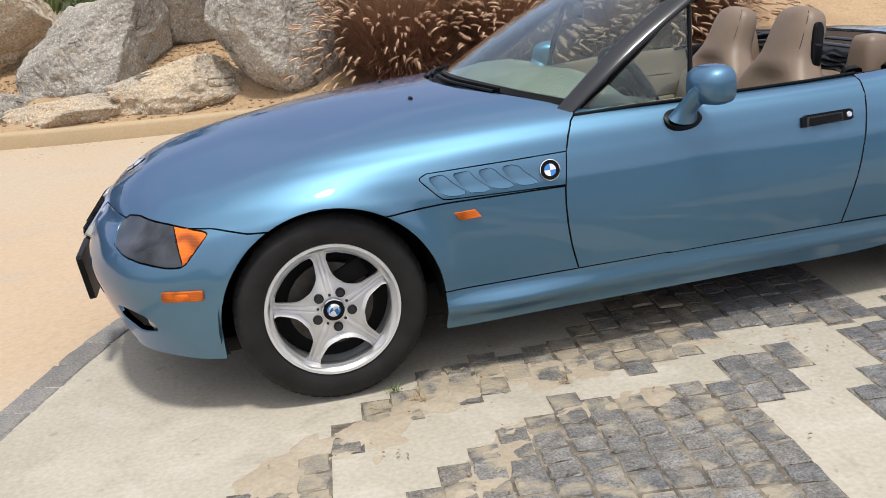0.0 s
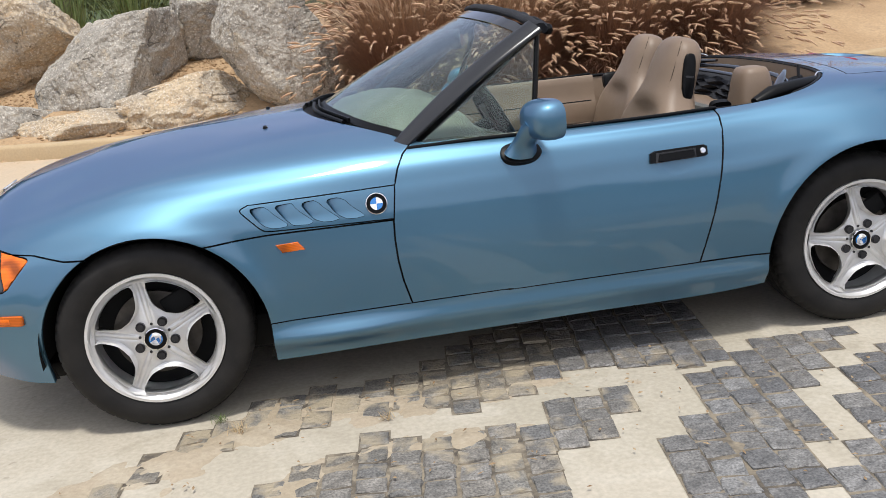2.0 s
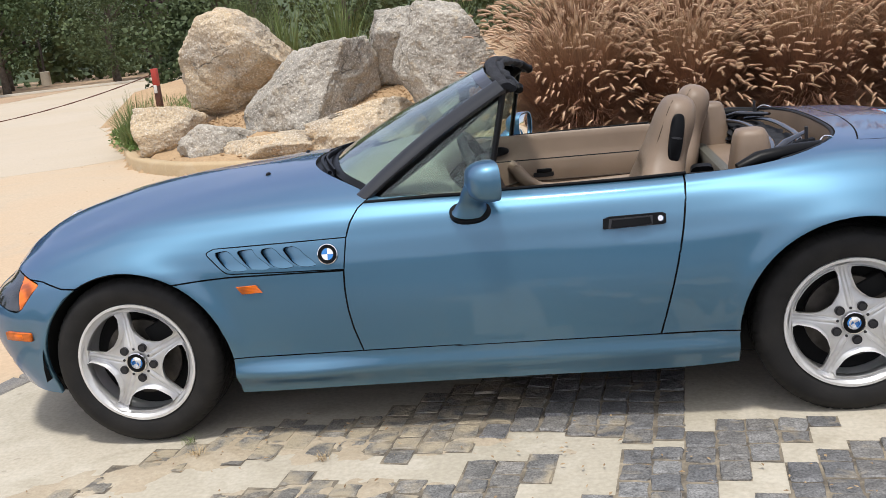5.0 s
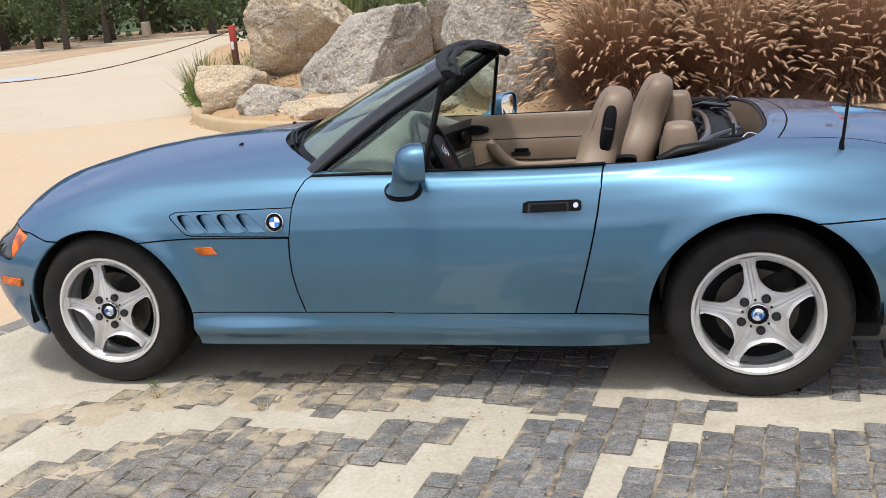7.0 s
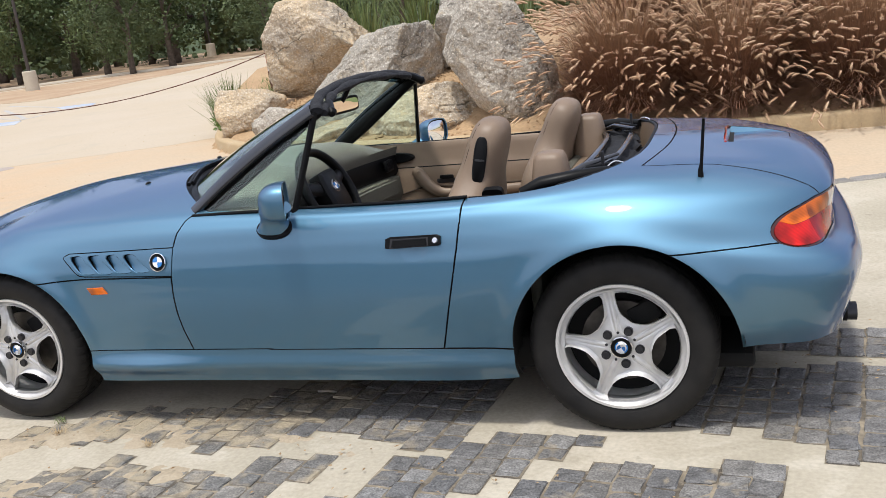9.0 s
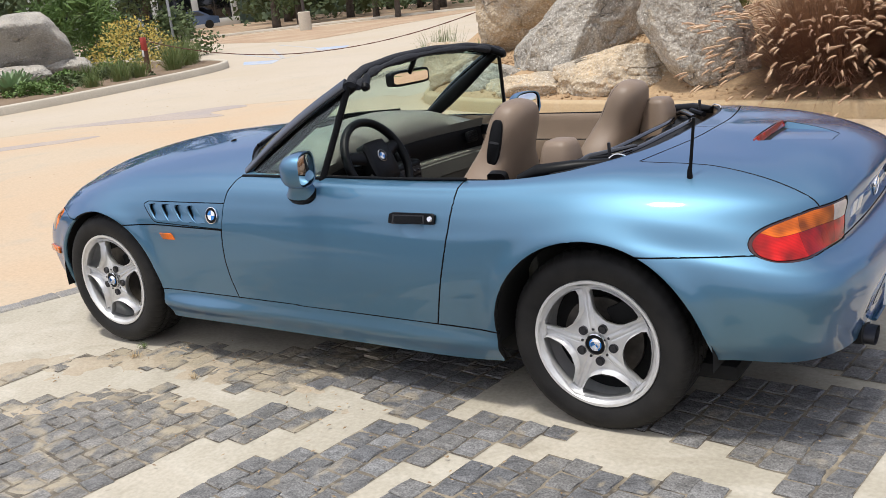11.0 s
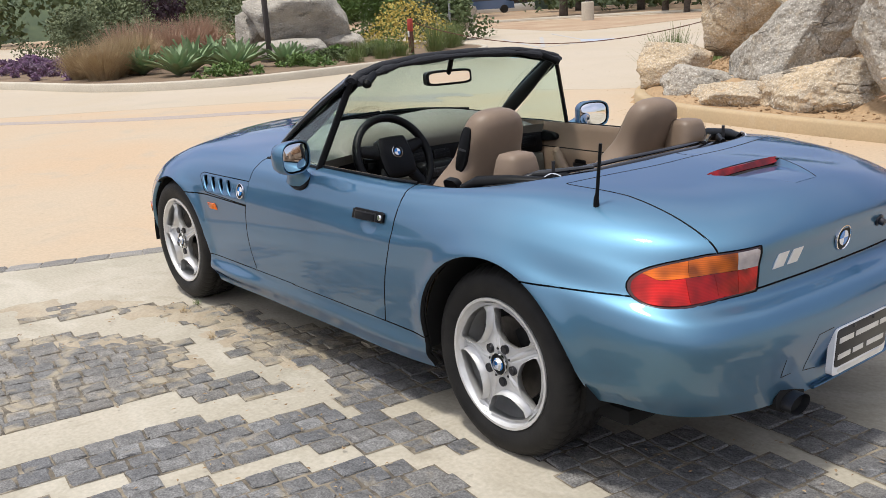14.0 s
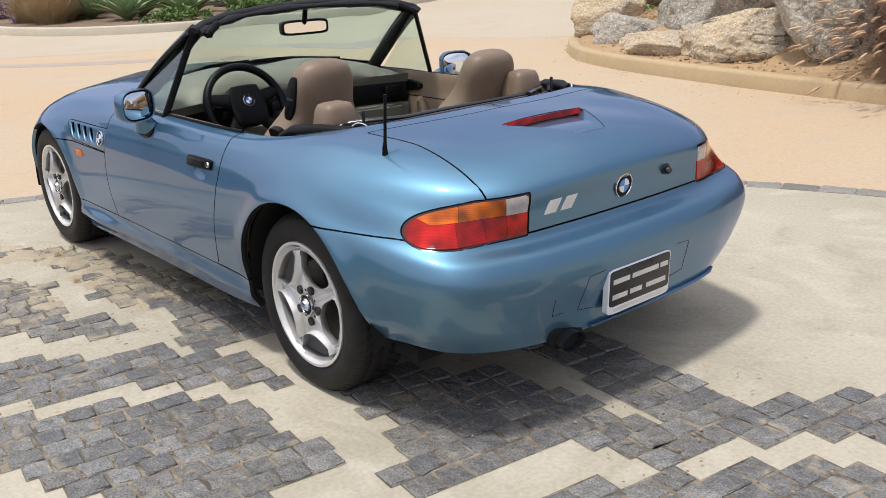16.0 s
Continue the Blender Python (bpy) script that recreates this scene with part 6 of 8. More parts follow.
# the blades pale to straw colour upwards, a highlight painted on their tips
bn, bl = BLADE.node_tree.nodes, BLADE.node_tree.links
b_co, b_xyz, b_rng, b_mix = bn.new("ShaderNodeTexCoord"), bn.new("ShaderNodeSeparateXYZ"), bn.new("ShaderNodeMapRange"), bn.new("ShaderNodeMix")
b_mix.data_type = "RGBA"
b_mix.inputs["B"].default_value = (0.52, 0.33, 0.17, 1)
b_rng.inputs["From Min"].default_value, b_rng.inputs["From Max"].default_value, b_rng.inputs["To Max"].default_value = 0.5, 1.15, 0.68
bl.new(b_co.outputs["Object"], b_xyz.inputs["Vector"])
bl.new(b_xyz.outputs["Z"], b_rng.inputs["Value"])
bl.new(b_rng.outputs["Result"], b_mix.inputs["Factor"])
bl.new(bn["Principled BSDF"].inputs["Base Color"].links[0].from_socket, b_mix.inputs["A"])
bl.new(b_mix.outputs["Result"], bn["Principled BSDF"].inputs["Base Color"])
PLUME = material("buff_seed_plume", (0.70, 0.525, 0.355), rough=0.9, base2=(0.48, 0.30, 0.20), scale=7, bump=0.6, bump_scale=250)


def ribbon(verts, faces, p0, direction, length, droop, width, segs=5):
    """A blade that rises and bends over."""
    side = direction.cross(Vector((0, 0, 1)))
    side = side.normalized() if side.length > 1e-3 else Vector((1, 0, 0))
    p, d, o = p0.copy(), direction.normalized(), len(verts)
    for k in range(segs + 1):
        w = width * (1 - (k / segs) ** 2 * 0.85)
        verts += [tuple(p - side * w), tuple(p + side * w)]
        p = p + d * (length / segs)
        d = (d + Vector((0, 0, -droop / segs)) + Vector((direction.x, direction.y, 0)) * (droop * 0.5 / segs)).normalized()
    for k in range(segs):
        faces.append((o + 2 * k, o + 2 * k + 1, o + 2 * k + 3, o + 2 * k + 2))
    return p, d


def grass_meshes(seed, blades, plumes, height, spread):
    rnd = random.Random(seed)
    bv, bf, pv, pf = [], [], [], []
    up = Vector((0, 0, 1))
    for k in range(blades):
        a, lean = rnd.uniform(0, 2 * math.pi), radians(min(80, abs(rnd.gauss(20, 27))))
        r = 0.36 * math.sqrt(rnd.random())
        p0 = Vector((r * math.cos(a + rnd.uniform(-1, 1)), r * math.sin(a + rnd.uniform(-1, 1)), 0))
        d = Vector((math.cos(a) * math.sin(lean), math.sin(a) * math.sin(lean), math.cos(lean)))
        ribbon(bv, bf, p0, d, height * rnd.uniform(0.6, 1.0) * (1 - .2 * math.sin(lean)), rnd.uniform(0.5, 1.5), 0.0034, 4)
    for k in range(plumes):
        a, lean = rnd.uniform(0, 2 * math.pi), radians(min(74, abs(rnd.gauss(26, 24))))
        p0 = Vector((0.2 * math.cos(a), 0.2 * math.sin(a), 0))
        d = Vector((math.cos(a) * math.sin(lean), math.sin(a) * math.sin(lean), math.cos(lean)))
        p, d = ribbon(bv, bf, p0, d, height * rnd.uniform(0.6, 1.05) * (1 - .15 * math.sin(lean)), rnd.uniform(0.3, 0.9), 0.0018, 5)
        # a bottle-brush head that bends on beyond the stalk, ringed with bristles
        length, rad = rnd.uniform(0.09, 0.165), rnd.uniform(0.014, 0.0215)
        bend = Vector((math.cos(a), math.sin(a), -0.9)) * rnd.uniform(.14, .34)
        q, n, rows = p.copy(), 4, 7
        o = len(pv)
        for j in range(rows):
            side = d.cross(up)
            side = side.normalized() if side.length > 1e-3 else Vector((1, 0, 0))
            upv = side.cross(d)
            core = rad * (0.2, .45, .55, .55, .5, .4, .1)[j]
            for i in range(n):
                b = 2 * math.pi * i / n
                pv.append(tuple(q + side * (math.cos(b) * core) + upv * (math.sin(b) * core)))
            q = q + d * (length / (rows - 1))
            d = (d + bend / rows * 3).normalized()
        for j in range(rows - 1):
            for i in range(n):
                pf.append((o + j * n + i, o + j * n + (i + 1) % n, o + (j + 1) * n + (i + 1) % n, o + (j + 1) * n + i))
        for j in range(1, rows - 1):
            c = sum((Vector(pv[o + j * n + i]) for i in range(n)), Vector()) / n
            ax = (Vector(pv[o + (j + 1) * n]) - Vector(pv[o + j * n])).normalized()
            for i in range(8):
                b = 2 * math.pi * (i + rnd.random()) / 8
                side = ax.cross(Vector((math.cos(b), math.sin(b), .3))).normalized()
                tip = c + side * rad * rnd.uniform(.9, 1.5) + ax * rad * rnd.uniform(.8, 2.0)
                w = ax.cross(side) * rad * .17
                m_ = len(pv)
                pv += [tuple(c - w), tuple(c + w), tuple(tip)]
                pf.append((m_, m_ + 1, m_ + 2))
    return raw("grass_blades", bv, bf), raw("seed_plumes", pv, pf)


GRASS = [grass_meshes(s, b, p, 1.2, 1.35) for s, b, p in ((1, 7000, 760), (2, 7000, 730), (3, 7000, 780), (4, 4000, 470))]


def ornamental_grass(x, y, z, scale, turn, k, label="clump of dry red-brown fountain grass with buff plumes"):
    g = thing("ornamental_grass", label, "ornamental grass", "fountain grass on the bank", (x, y, z))
    g.scale = (scale, scale, scale)
    g.rotation_euler.z = turn
    part("blades", GRASS[k][0], BLADE, g)
    part("seed_plumes", GRASS[k][1], PLUME, g, "buff bushy seed heads")
    return g


random.seed(9)
for k, (x, y, sc) in enumerate(((.48, 6.05, .94), (.55, 7.1, 1.15), (1.55, 5.95, .92), (1.65, 6.95, 1.1), (2.68, 5.98, .96), (2.75, 7.0, 1.12), (3.75, 6.1, .92), (3.85, 7.1, 1.1), (.95, 8.1, 1.2), (2.2, 8.0, 1.2), (3.4, 8.2, 1.2),
                                (4.7, 8.6, 1.05), (6.0, 8.7, .95), (7.2, 9.3, 1.0))):
    ornamental_grass(x, y, max(bank_height(x, y), 0.1) - .02, sc, random.uniform(0, 6.3), 3 if y > 6.8 else k % 3)
sheet("bank_lawn", list(np.linspace(6.6, 12, 19)) + [14, 17, 22, 28], list(np.linspace(7.4, 12, 16)) + [13, 14, 16, 19, 24],
      lambda x, y: bank_height(x, y) + 0.03 + 0.03 * noise.noise(Vector((x * 2, y * 2, 7))) - 0.10 * max(0, 1 - (x - 6.6) / 1.2) - 0.1 * max(0, 1 - (y - 7.4) / .9), LAWN, "green mown grass on the bank", category="lawn")

# ---- planting and the far side of the road ----
LEAF_DARK = material("dark_green_leaves", (0.045, 0.075, 0.028), rough=0.7, base2=(0.085, 0.115, 0.04), scale=0.9, rand=0.25)
LEAF_OLIVE = material("olive_green_leaves", (0.10, 0.135, 0.05), rough=0.7, base2=(0.06, 0.085, 0.03), scale=1.2, rand=0.2)
LEAF_GREY = material("grey_green_leaves", (0.20, 0.235, 0.12), rough=0.75, base2=(0.11, 0.135, 0.065), scale=2.2, rand=0.15)
LEAF_BRIGHT = material("bright_green_leaves", (0.13, 0.21, 0.05), rough=0.65, base2=(0.08, 0.14, 0.03), scale=2.0, rand=0.15)
LEAF_PURPLE = material("purple_leaves", (0.045, 0.022, 0.035), rough=0.7, base2=(0.07, 0.04, 0.05), scale=1.5)
AGAVE_GREEN = material("grey_green_agave", (0.27, 0.36, 0.20), rough=0.55, base2=(0.19, 0.28, 0.13), scale=4)
YELLOW = material("yellow_flowers", (0.55, 0.42, 0.08), rough=0.8, base2=(0.40, 0.33, 0.10), scale=3)
MAUVE = material("mauve_flowers", (0.26, 0.14, 0.26), rough=0.85, base2=(0.17, 0.13, 0.16), scale=5)
STRAW = material("straw_grass", (0.46, 0.36, 0.21), rough=0.8, base2=(0.32, 0.22, 0.12), scale=6)
PINK_GRASS = material("pinkish_grass", (0.46, 0.31, 0.22), rough=0.8, base2=(0.31, 0.19, 0.13), scale=6)
GREEN_BLADE = material("green_grass_blades", (0.10, 0.16, 0.04), rough=0.7, base2=(0.17, 0.19, 0.07), scale=8)
BARK = material("grey_brown_bark", (0.12, 0.095, 0.075), rough=0.9, vary=0.5, scale=7, bump=0.9, bump_scale=25)
POST_RUST = material("rusty_brown_post", (0.115, 0.045, 0.028), rough=0.75, vary=0.4, scale=9, bump=0.3)
POST_RED = material("red_paint", (0.42, 0.05, 0.035), rough=0.5, vary=0.2, scale=12)
STEEL_DARK = material("dark_brown_steel", (0.06, 0.05, 0.045), rough=0.6, vary=0.3, scale=9)
GALV = material("galvanised_steel", (0.42, 0.43, 0.44), rough=0.5, metal=0.5, vary=0.2, scale=10)
WHITE_PAINT = material("white_paint", (0.75, 0.74, 0.72), rough=0.5, vary=0.15, scale=14)
BLUE_PAINT = two_tone("worn_blue_paint", (0.42, 0.45, 0.50), (0.30, 0.38, 0.52), (0.55, 0.50, 0.42), 1.2, 30, bump=0.1)
MULCH = two_tone("dry_mulch", (0.36, 0.24, 0.15), (0.44, 0.33, 0.22), (0.27, 0.19, 0.12), 0.5, 30, bump=0.8)


def leaf_cloud(seed, count, shape, size, aspect=0.45, clumps=40):
    """Small leaf blades gathered in clumps; shape(rnd) gives a clump's centre and radius."""
    rnd = random.Random(seed)
    cl = [shape(rnd) for _ in range(clumps)]
    verts, faces = [], []
    for k in range(count):
        c, r = cl[rnd.randrange(len(cl))]
        d = Vector((rnd.gauss(0, 1), rnd.gauss(0, 1), rnd.gauss(0, 1))).normalized()
        p = Vector(c) + d * r * rnd.uniform(0.35, 1.0) ** 0.5
        u = Vector((rnd.gauss(0, 1), rnd.gauss(0, 1), rnd.gauss(0, 0.8))).normalized()
        w = u.cross(d)
        w = w.normalized() if w.length > 1e-3 else Vector((1, 0, 0))
        s = size * rnd.uniform(0.6, 1.3)
        o = len(verts)
        verts += [tuple(p), tuple(p + u * s * .5 + w * s * aspect), tuple(p + u * s + d * s * .2), tuple(p + u * s * .5 - w * s * aspect)]
        faces.append((o, o + 1, o + 2, o + 3))
    return raw("leaves", verts, faces, smooth=False)


def crown_shape(height, radius, low, narrow=1.0):
    def shape(rnd):
        a, t = rnd.uniform(0, 2 * math.pi), rnd.uniform(0, 1)
        z = low + (height - low) * t
        r = radius * (math.sin(math.pi * (0.12 + 0.80 * t ** narrow)) ** 0.8) * math.sqrt(rnd.uniform(0.05, 1))
        return (r * math.cos(a), r * math.sin(a), z), radius * rnd.uniform(0.16, 0.32)
    return shape


def trunk_mesh(seed, height, radius, limbs, spread):
    rnd = random.Random(seed)
    p = [(0, 0, -.1), (rnd.uniform(-.05, .05), 0, height * .3), (rnd.uniform(-.15, .15), rnd.uniform(-.15, .15), height * .62), (rnd.uniform(-.2, .2), rnd.uniform(-.2, .2), height * .92)]
    pts = spline(p, 4)
    pieces = [tube(pts, [radius * (1.25 - 1.1 * k / (len(pts) - 1)) for k in range(len(pts))], 9)]
    for k in range(limbs):
        b = pts[rnd.randrange(4, len(pts) - 1)]
        a = rnd.uniform(0, 2 * math.pi)
        e = (b[0] + spread * math.cos(a) * .7, b[1] + spread * math.sin(a) * .7, b[2] + spread * rnd.uniform(.4, .9))
        m = ((b[0] + e[0]) / 2, (b[1] + e[1]) / 2, (b[2] + e[2]) / 2 + .12)
        pieces.append(tube(spline([tuple(b), m, e], 4), [radius * .42 * (1 - .8 * j / 8) for j in range(9)], 6))
    v, f = joined(*pieces)
    return raw("trunk", v, f)


def tree(name, label, trunk, crown, leaf, group=""):
    t = thing(name, label, "tree", group)
    part("trunk", trunk, BARK, t)
    part("crown", crown, leaf, t)
    return t


oak = tree("oak_tree", "dark green evergreen tree at the far side of the parking ground", trunk_mesh(1, 4.6, .17, 8, 1.5), leaf_cloud(1, 5200, crown_shape(6.4, 2.5, 1.5), .17, clumps=70), LEAF_DARK, "far trees")
pine = tree("pine_tree", "olive green young pine with low branches, on bare ground", trunk_mesh(2, 4.4, .15, 8, 1.1), leaf_cloud(2, 4600, crown_shape(5.4, 1.9, .7, .8), .2, .16, clumps=60), LEAF_OLIVE, "far trees")
plum = tree("plum_tree", "small tree with dark purple leaves", trunk_mesh(3, 3.4, .1, 7, 1.0), leaf_cloud(3, 2600, crown_shape(4.4, 1.5, 1.4), .14, clumps=40), LEAF_PURPLE, "far trees")
spots = {
    oak: [(-27.8, 41.5, 1.0), (-24, -44, .6), (-14, -47, .55), (-5, -45, .6), (4, -48, .55), (13, -45, .6), (23, -43, .55), (36, -32, .6), (-34, -40, .6), (40, -16, .6), (-31, 47, 1.25), (-24, 46, 1.15), (-36, 44, 1.3), (-37, 40.5, 1.2), (-19, 50, 1.2), (-44, 47, 1.5), (-34, 56, 1.5), (-27, 58, 1.5), (-49, 39, 1.4), (-13, 55, 1.4), (-41, 55, 1.6), (-20, 62, 1.6), (-55, 30, 1.3), (-7, 60, 1.5), (-60, 22, 1.5), (-66, 12, 1.4), (-49, 53, 1.6), (0, 64, 1.6)],
    pine: [(-27.7, 37.7, .95), (-30.5, 39.5, 1.1), (-36, 37.3, 1.45), (-22, 42, 1.0), (-46, 34, 1.2), (-16, 46, 1.1), (-35.5, 51, 1.3)],
    plum: [(-32.5, 49, 1.0), (-24, 52, 1.1), (-30.5, 11.5, 1.0)],
}
random.seed(3)
for kind, places in spots.items():
    for k, (x, y, s) in enumerate(places):
        m = pose(x, y, -.02, 0, 0, random.uniform(0, 360))
        if k == 0:
            kind.matrix_basis = m
            kind.scale = (s, s, s)
        else:
            c = copy_thing(kind, m)
            c.scale = (s, s, s * random.uniform(.9, 1.1))

# scrub and wooded rise that close the distance
wv, wf = [], []
for k in range(73):
    a = radians(60 + 160 * k / 72)
    for j, (r, h) in enumerate(((78, -.1), (84, 2.2), (100, 5), (130, 9), (170, 12))):
        x, y = r * math.cos(a), r * math.sin(a)
        wv.append((x, y, h + (2.2 * noise.noise(Vector((x * .06, y * .06, j))) + 1.0 * noise.noise(Vector((x * .3, y * .3, j)))) * (j > 0)))
wf = [(k * 5 + j, k * 5 + j + 1, (k + 1) * 5 + j + 1, (k + 1) * 5 + j) for k in range(72) for j in range(4)]
tagged(shaped("wooded_rise", (wv, wf), LEAF_DARK, None, angle=180), "dark green wooded rise far behind the parking ground", "hillside", kind="structure")


def scrub_shape(rnd):
    a = radians(rnd.uniform(84, 205))
    r = rnd.uniform(60, 80)
    if radians(135.5) < a < radians(145):
        a += radians(rnd.choice((-10, 10)))
    return (r * math.cos(a), r * math.sin(a), rnd.uniform(.2, 3.6)), rnd.uniform(.9, 1.7)


def near_scrub_shape(rnd):
    x = rnd.uniform(-24, 22)
    return (x * 1.8, -13.5 - rnd.uniform(0, 5) - 0.004 * x * x, rnd.uniform(.1, 1.0)), rnd.uniform(.4, .8)


tagged(part("roadside_scrub", leaf_cloud(18, 15000, near_scrub_shape, .32, clumps=260), LEAF_OLIVE), "olive and brown scrub across the road from the car", "scrub", kind="stuff")
tagged(part("far_scrub", leaf_cloud(8, 26000, scrub_shape, .45, clumps=420), LEAF_OLIVE), "grey-green scrub along the edge of the wood", "scrub", kind="stuff")
# bare mulched ground under the far trees
outline_slab("mulch_ground", [(-70, 8), (-42, 17), (-37.5, 24), (-35, 31), (-31, 36), (-24, 39.5), (-14, 44), (2, 52), (6, 90), (-70, 90)], -.05, .01, MULCH, "bare mulched ground under the trees", "mulch")
kerb("mulch_kerb", [(-42, 17), (-37.5, 24), (-35, 31), (-31, 36), (-24, 39.5), (-14, 44)], .16, .12, KERB_GREY, "pale concrete kerb before the trees")
for corners in ([(-16.4, 15.1), (-15.0, 15.0), (-14.4, 14.1), (-15.4, 14.1)], [(-16.8, 18.5), (-15.7, 18.8), (-15.2, 18.0), (-15.9, 17.6)]):
    outline_slab("blue_parking_mark", corners, -.03, -.002, BLUE_PAINT, "worn blue parking paint on the road", "road marking")
LINE_PAINT = two_tone("worn_line_paint", (0.40, 0.40, 0.41), (0.44, 0.41, 0.37), (0.47, 0.42, 0.35), 1.6, 30, bump=0.1)
for (x0, y0), (x1, y1) in (((-15.2, 14.9), (-15.6, 17.7)), ((-15.3, 15.4), (-20.4, 18.6)), ((-15.4, 15.6), (-19.6, 19.6)), ((-15.7, 17.8), (-21.0, 21.4))):
    t = Vector((x1 - x0, y1 - y0)).normalized() * .06
    outline_slab("parking_line", [(x0 - t.y, y0 + t.x), (x1 - t.y, y1 + t.x), (x1 + t.y, y1 - t.x), (x0 + t.y, y0 - t.x)], -.03, -.003, LINE_PAINT, "faded parking bay line on the pale concrete", "road marking")
outline_slab("bare_verge", [tuple(q) for q in spline([(-33, 27.6), (-27.7, 25.2), (-21.6, 22.9), (-20.8, 25.0), (-21.4, 28.5), (-21.9, 33.0), (-23.4, 40.2), (-27, 37.0), (-31, 33.5), (-34.6, 30.2)], 6, True)], -.05, .003, MULCH,
             "bare brown ground before the far trees", "bare ground")
PALE = two_tone("pale_parking_concrete", (0.475, 0.405, 0.315), (0.455, 0.38, 0.28), (0.41, 0.36, 0.285), 0.3, 45, bump=0.1, spots=0.2, contrast=0.09)
outline_slab("parking_ground", [(-13.6, .4), (-11.9, 2.7), (-10.6, 4.4), (-9.3, 5.7), (-8.3, 7.1), (-6.96, 7.66), (-6.2, 8.0), (-5.6, 8.6), (-6.6, 11.5), (-8, 15), (-9, 24), (0, 60), (-60, 60), (-60, .4)], -.03, -.0062, PALE,
             "pale concrete parking ground beyond the sandy road", "parking ground")
SMEAR = two_tone("dull_road_smear", (0.355, 0.305, 0.275), (0.40, 0.33, 0.275), (0.43, 0.345, 0.265), 1.5, 45, bump=0.1)
outline_slab("road_patch", [tuple(p) for p in spline([(-13.5, .1), (-11.75, 1.35), (-10.2, 2.75), (-9.4, 3.75), (-8.55, 4.5), (-8.5, 4.15), (-9.2, 3.35), (-9.95, 2.4), (-11.6, 1.05), (-13.3, -.2)], 6, True)], -.03, -.0055,
             SMEAR, "dull worn streak across the road", "road marking")
outline_slab("road_patch", [tuple(p) for p in spline([(-10.6, 5.0), (-9.4, 6.1), (-8.6, 7.0), (-8.1, 6.9), (-8.3, 6.35), (-7.7, 6.0), (-8.8, 5.6)], 6, True)], -.03, -.0055,
             SMEAR, "dull grey stain on the road", "road marking")


# lamp poles on concrete feet
def lamp_pole(x, y, height):
    t = thing("lamp_pole", "tall grey lamp pole on a round concrete foot", "lamp pole", "lamp poles", (x, y, 0))
    shaped("concrete_foot", lathe([(0, .86), (.26, .86), (.29, .83), (.30, 0)], 24, "z"), KERB_GREY, t, "round concrete foot")
    shaped("pole", tube([(0, 0, .8), (0, 0, height * .5), (0, 0, height)], [.075, .065, .05], 10), STEEL_DARK, t)
    return t


for x, y in ((-28.4, 31.2), (-31.6, 52.0)):
    lamp_pole(x, y, 7.5)
for x, y in ((-24.5, 13.2), (-22.6, 18.2)):
    t = thing("sign_pole", "slim galvanised pole standing in the planting", "pole", "slim poles", (x, y, .1))
    shaped("pole", tube([(0, 0, 0), (0, 0, 4.5)], .045, 10), GALV, t)


# posts with the chain between them
def chain_post(x, y, z, white):
    t = thing("chain_post", "square rusty post with a red top", "post", "chain posts", (x, y, z))
    part("post", box_bm((.105, .105, .56), (0, 0, .28), .008), POST_RUST, t)
    part("red_cap", box_bm((.109, .109, .32), (0, 0, .72), .01), POST_RED, t, "red painted top")
    if white:
        part("white_band", box_bm((.06, .012, .15), (-.01, -.056, .50), .003), WHITE_PAINT, t, "white reflective band")
    return t


chain_post(-16.5, 12.0, .1, True)
chain_post(-7.3, 13.4, .19, True)
pa, pb, links = Vector((-16.44, 12.05, .88)), Vector((-7.35, 13.42, .97)), []
for k in range(41):
    t = k / 40
    p = pa.lerp(pb, t)
    links.append((p.x, p.y, p.z - 4 * t * (1 - t) * .62))
tagged(shaped("chain", tube(links, [.009 + .004 * (i % 2) for i in range(41)], 6), POST_RUST, None), "rusty chain hanging between two posts", "chain")

# notice on its post
sign = thing("notice_sign", "small red and white notice on a brown steel post", "sign", "", (-18.4, 8.95, .1))
part("post", box_bm((.11, .11, 2.5), (0, 0, 1.25), .01), STEEL_DARK, sign)
part("post_foot", box_bm((.4, .34, .14), (0, 0, .07), .02), STEEL_DARK, sign)
sm_ = facing(Vector((.06, -.05, 2.14)), Vector((.80, -.60, 0)))
board = shaped("board", prism(oval(.24, .17, 24, 14), .012, .004, .01), WHITE_PAINT, sign, "white bordered red notice", at=sm_)
shaped("red_field", prism(oval(.21, .14, 24, 14), .0145, .001), POST_RED, board, "red field", at=sm_)
for yy, ww in ((.07, .15), (.02, .17), (-.03, .12), (-.08, .16)):
    shaped("text_bar", prism(oval(ww, .012, 12, 12, 0, yy), .0165, .0005), WHITE_PAINT, board, "plain white bar", at=sm_)

# island planting
boulder("boulder", (-20.1, 10.8, .36), (3.2, 2.0, 1.5), 43, 61, GREY_ROCK, "broad grey-brown boulder among the island plants", 4, group="boulders of the island")
boulder("boulder", (-19.15, 9.9, .02), (2.5, 1.3, .55), 42, 89, GREY_ROCK, "low flat stone among the island plants", 4, group="boulders of the island")
boulder("boulder", (-19.2, 11.6, .04), (1.6, 1.0, .72), 30, 97, GREY_ROCK, "small grey stone among the island plants", 4, group="boulders of the island")
boulder("boulder", (-21.2, 9.9, .08), (1.0, .9, 1.25), 20, 73, GREY_ROCK, "small pale stone leaning on the broad boulder", 4, group="boulders of the island")
boulder("boulder", (-23.0, 8.6, .08), (1.3, .8, .8), 80, 101, TAN_ROCK, "tan boulder among dry grass", 4, group="boulders of the island")
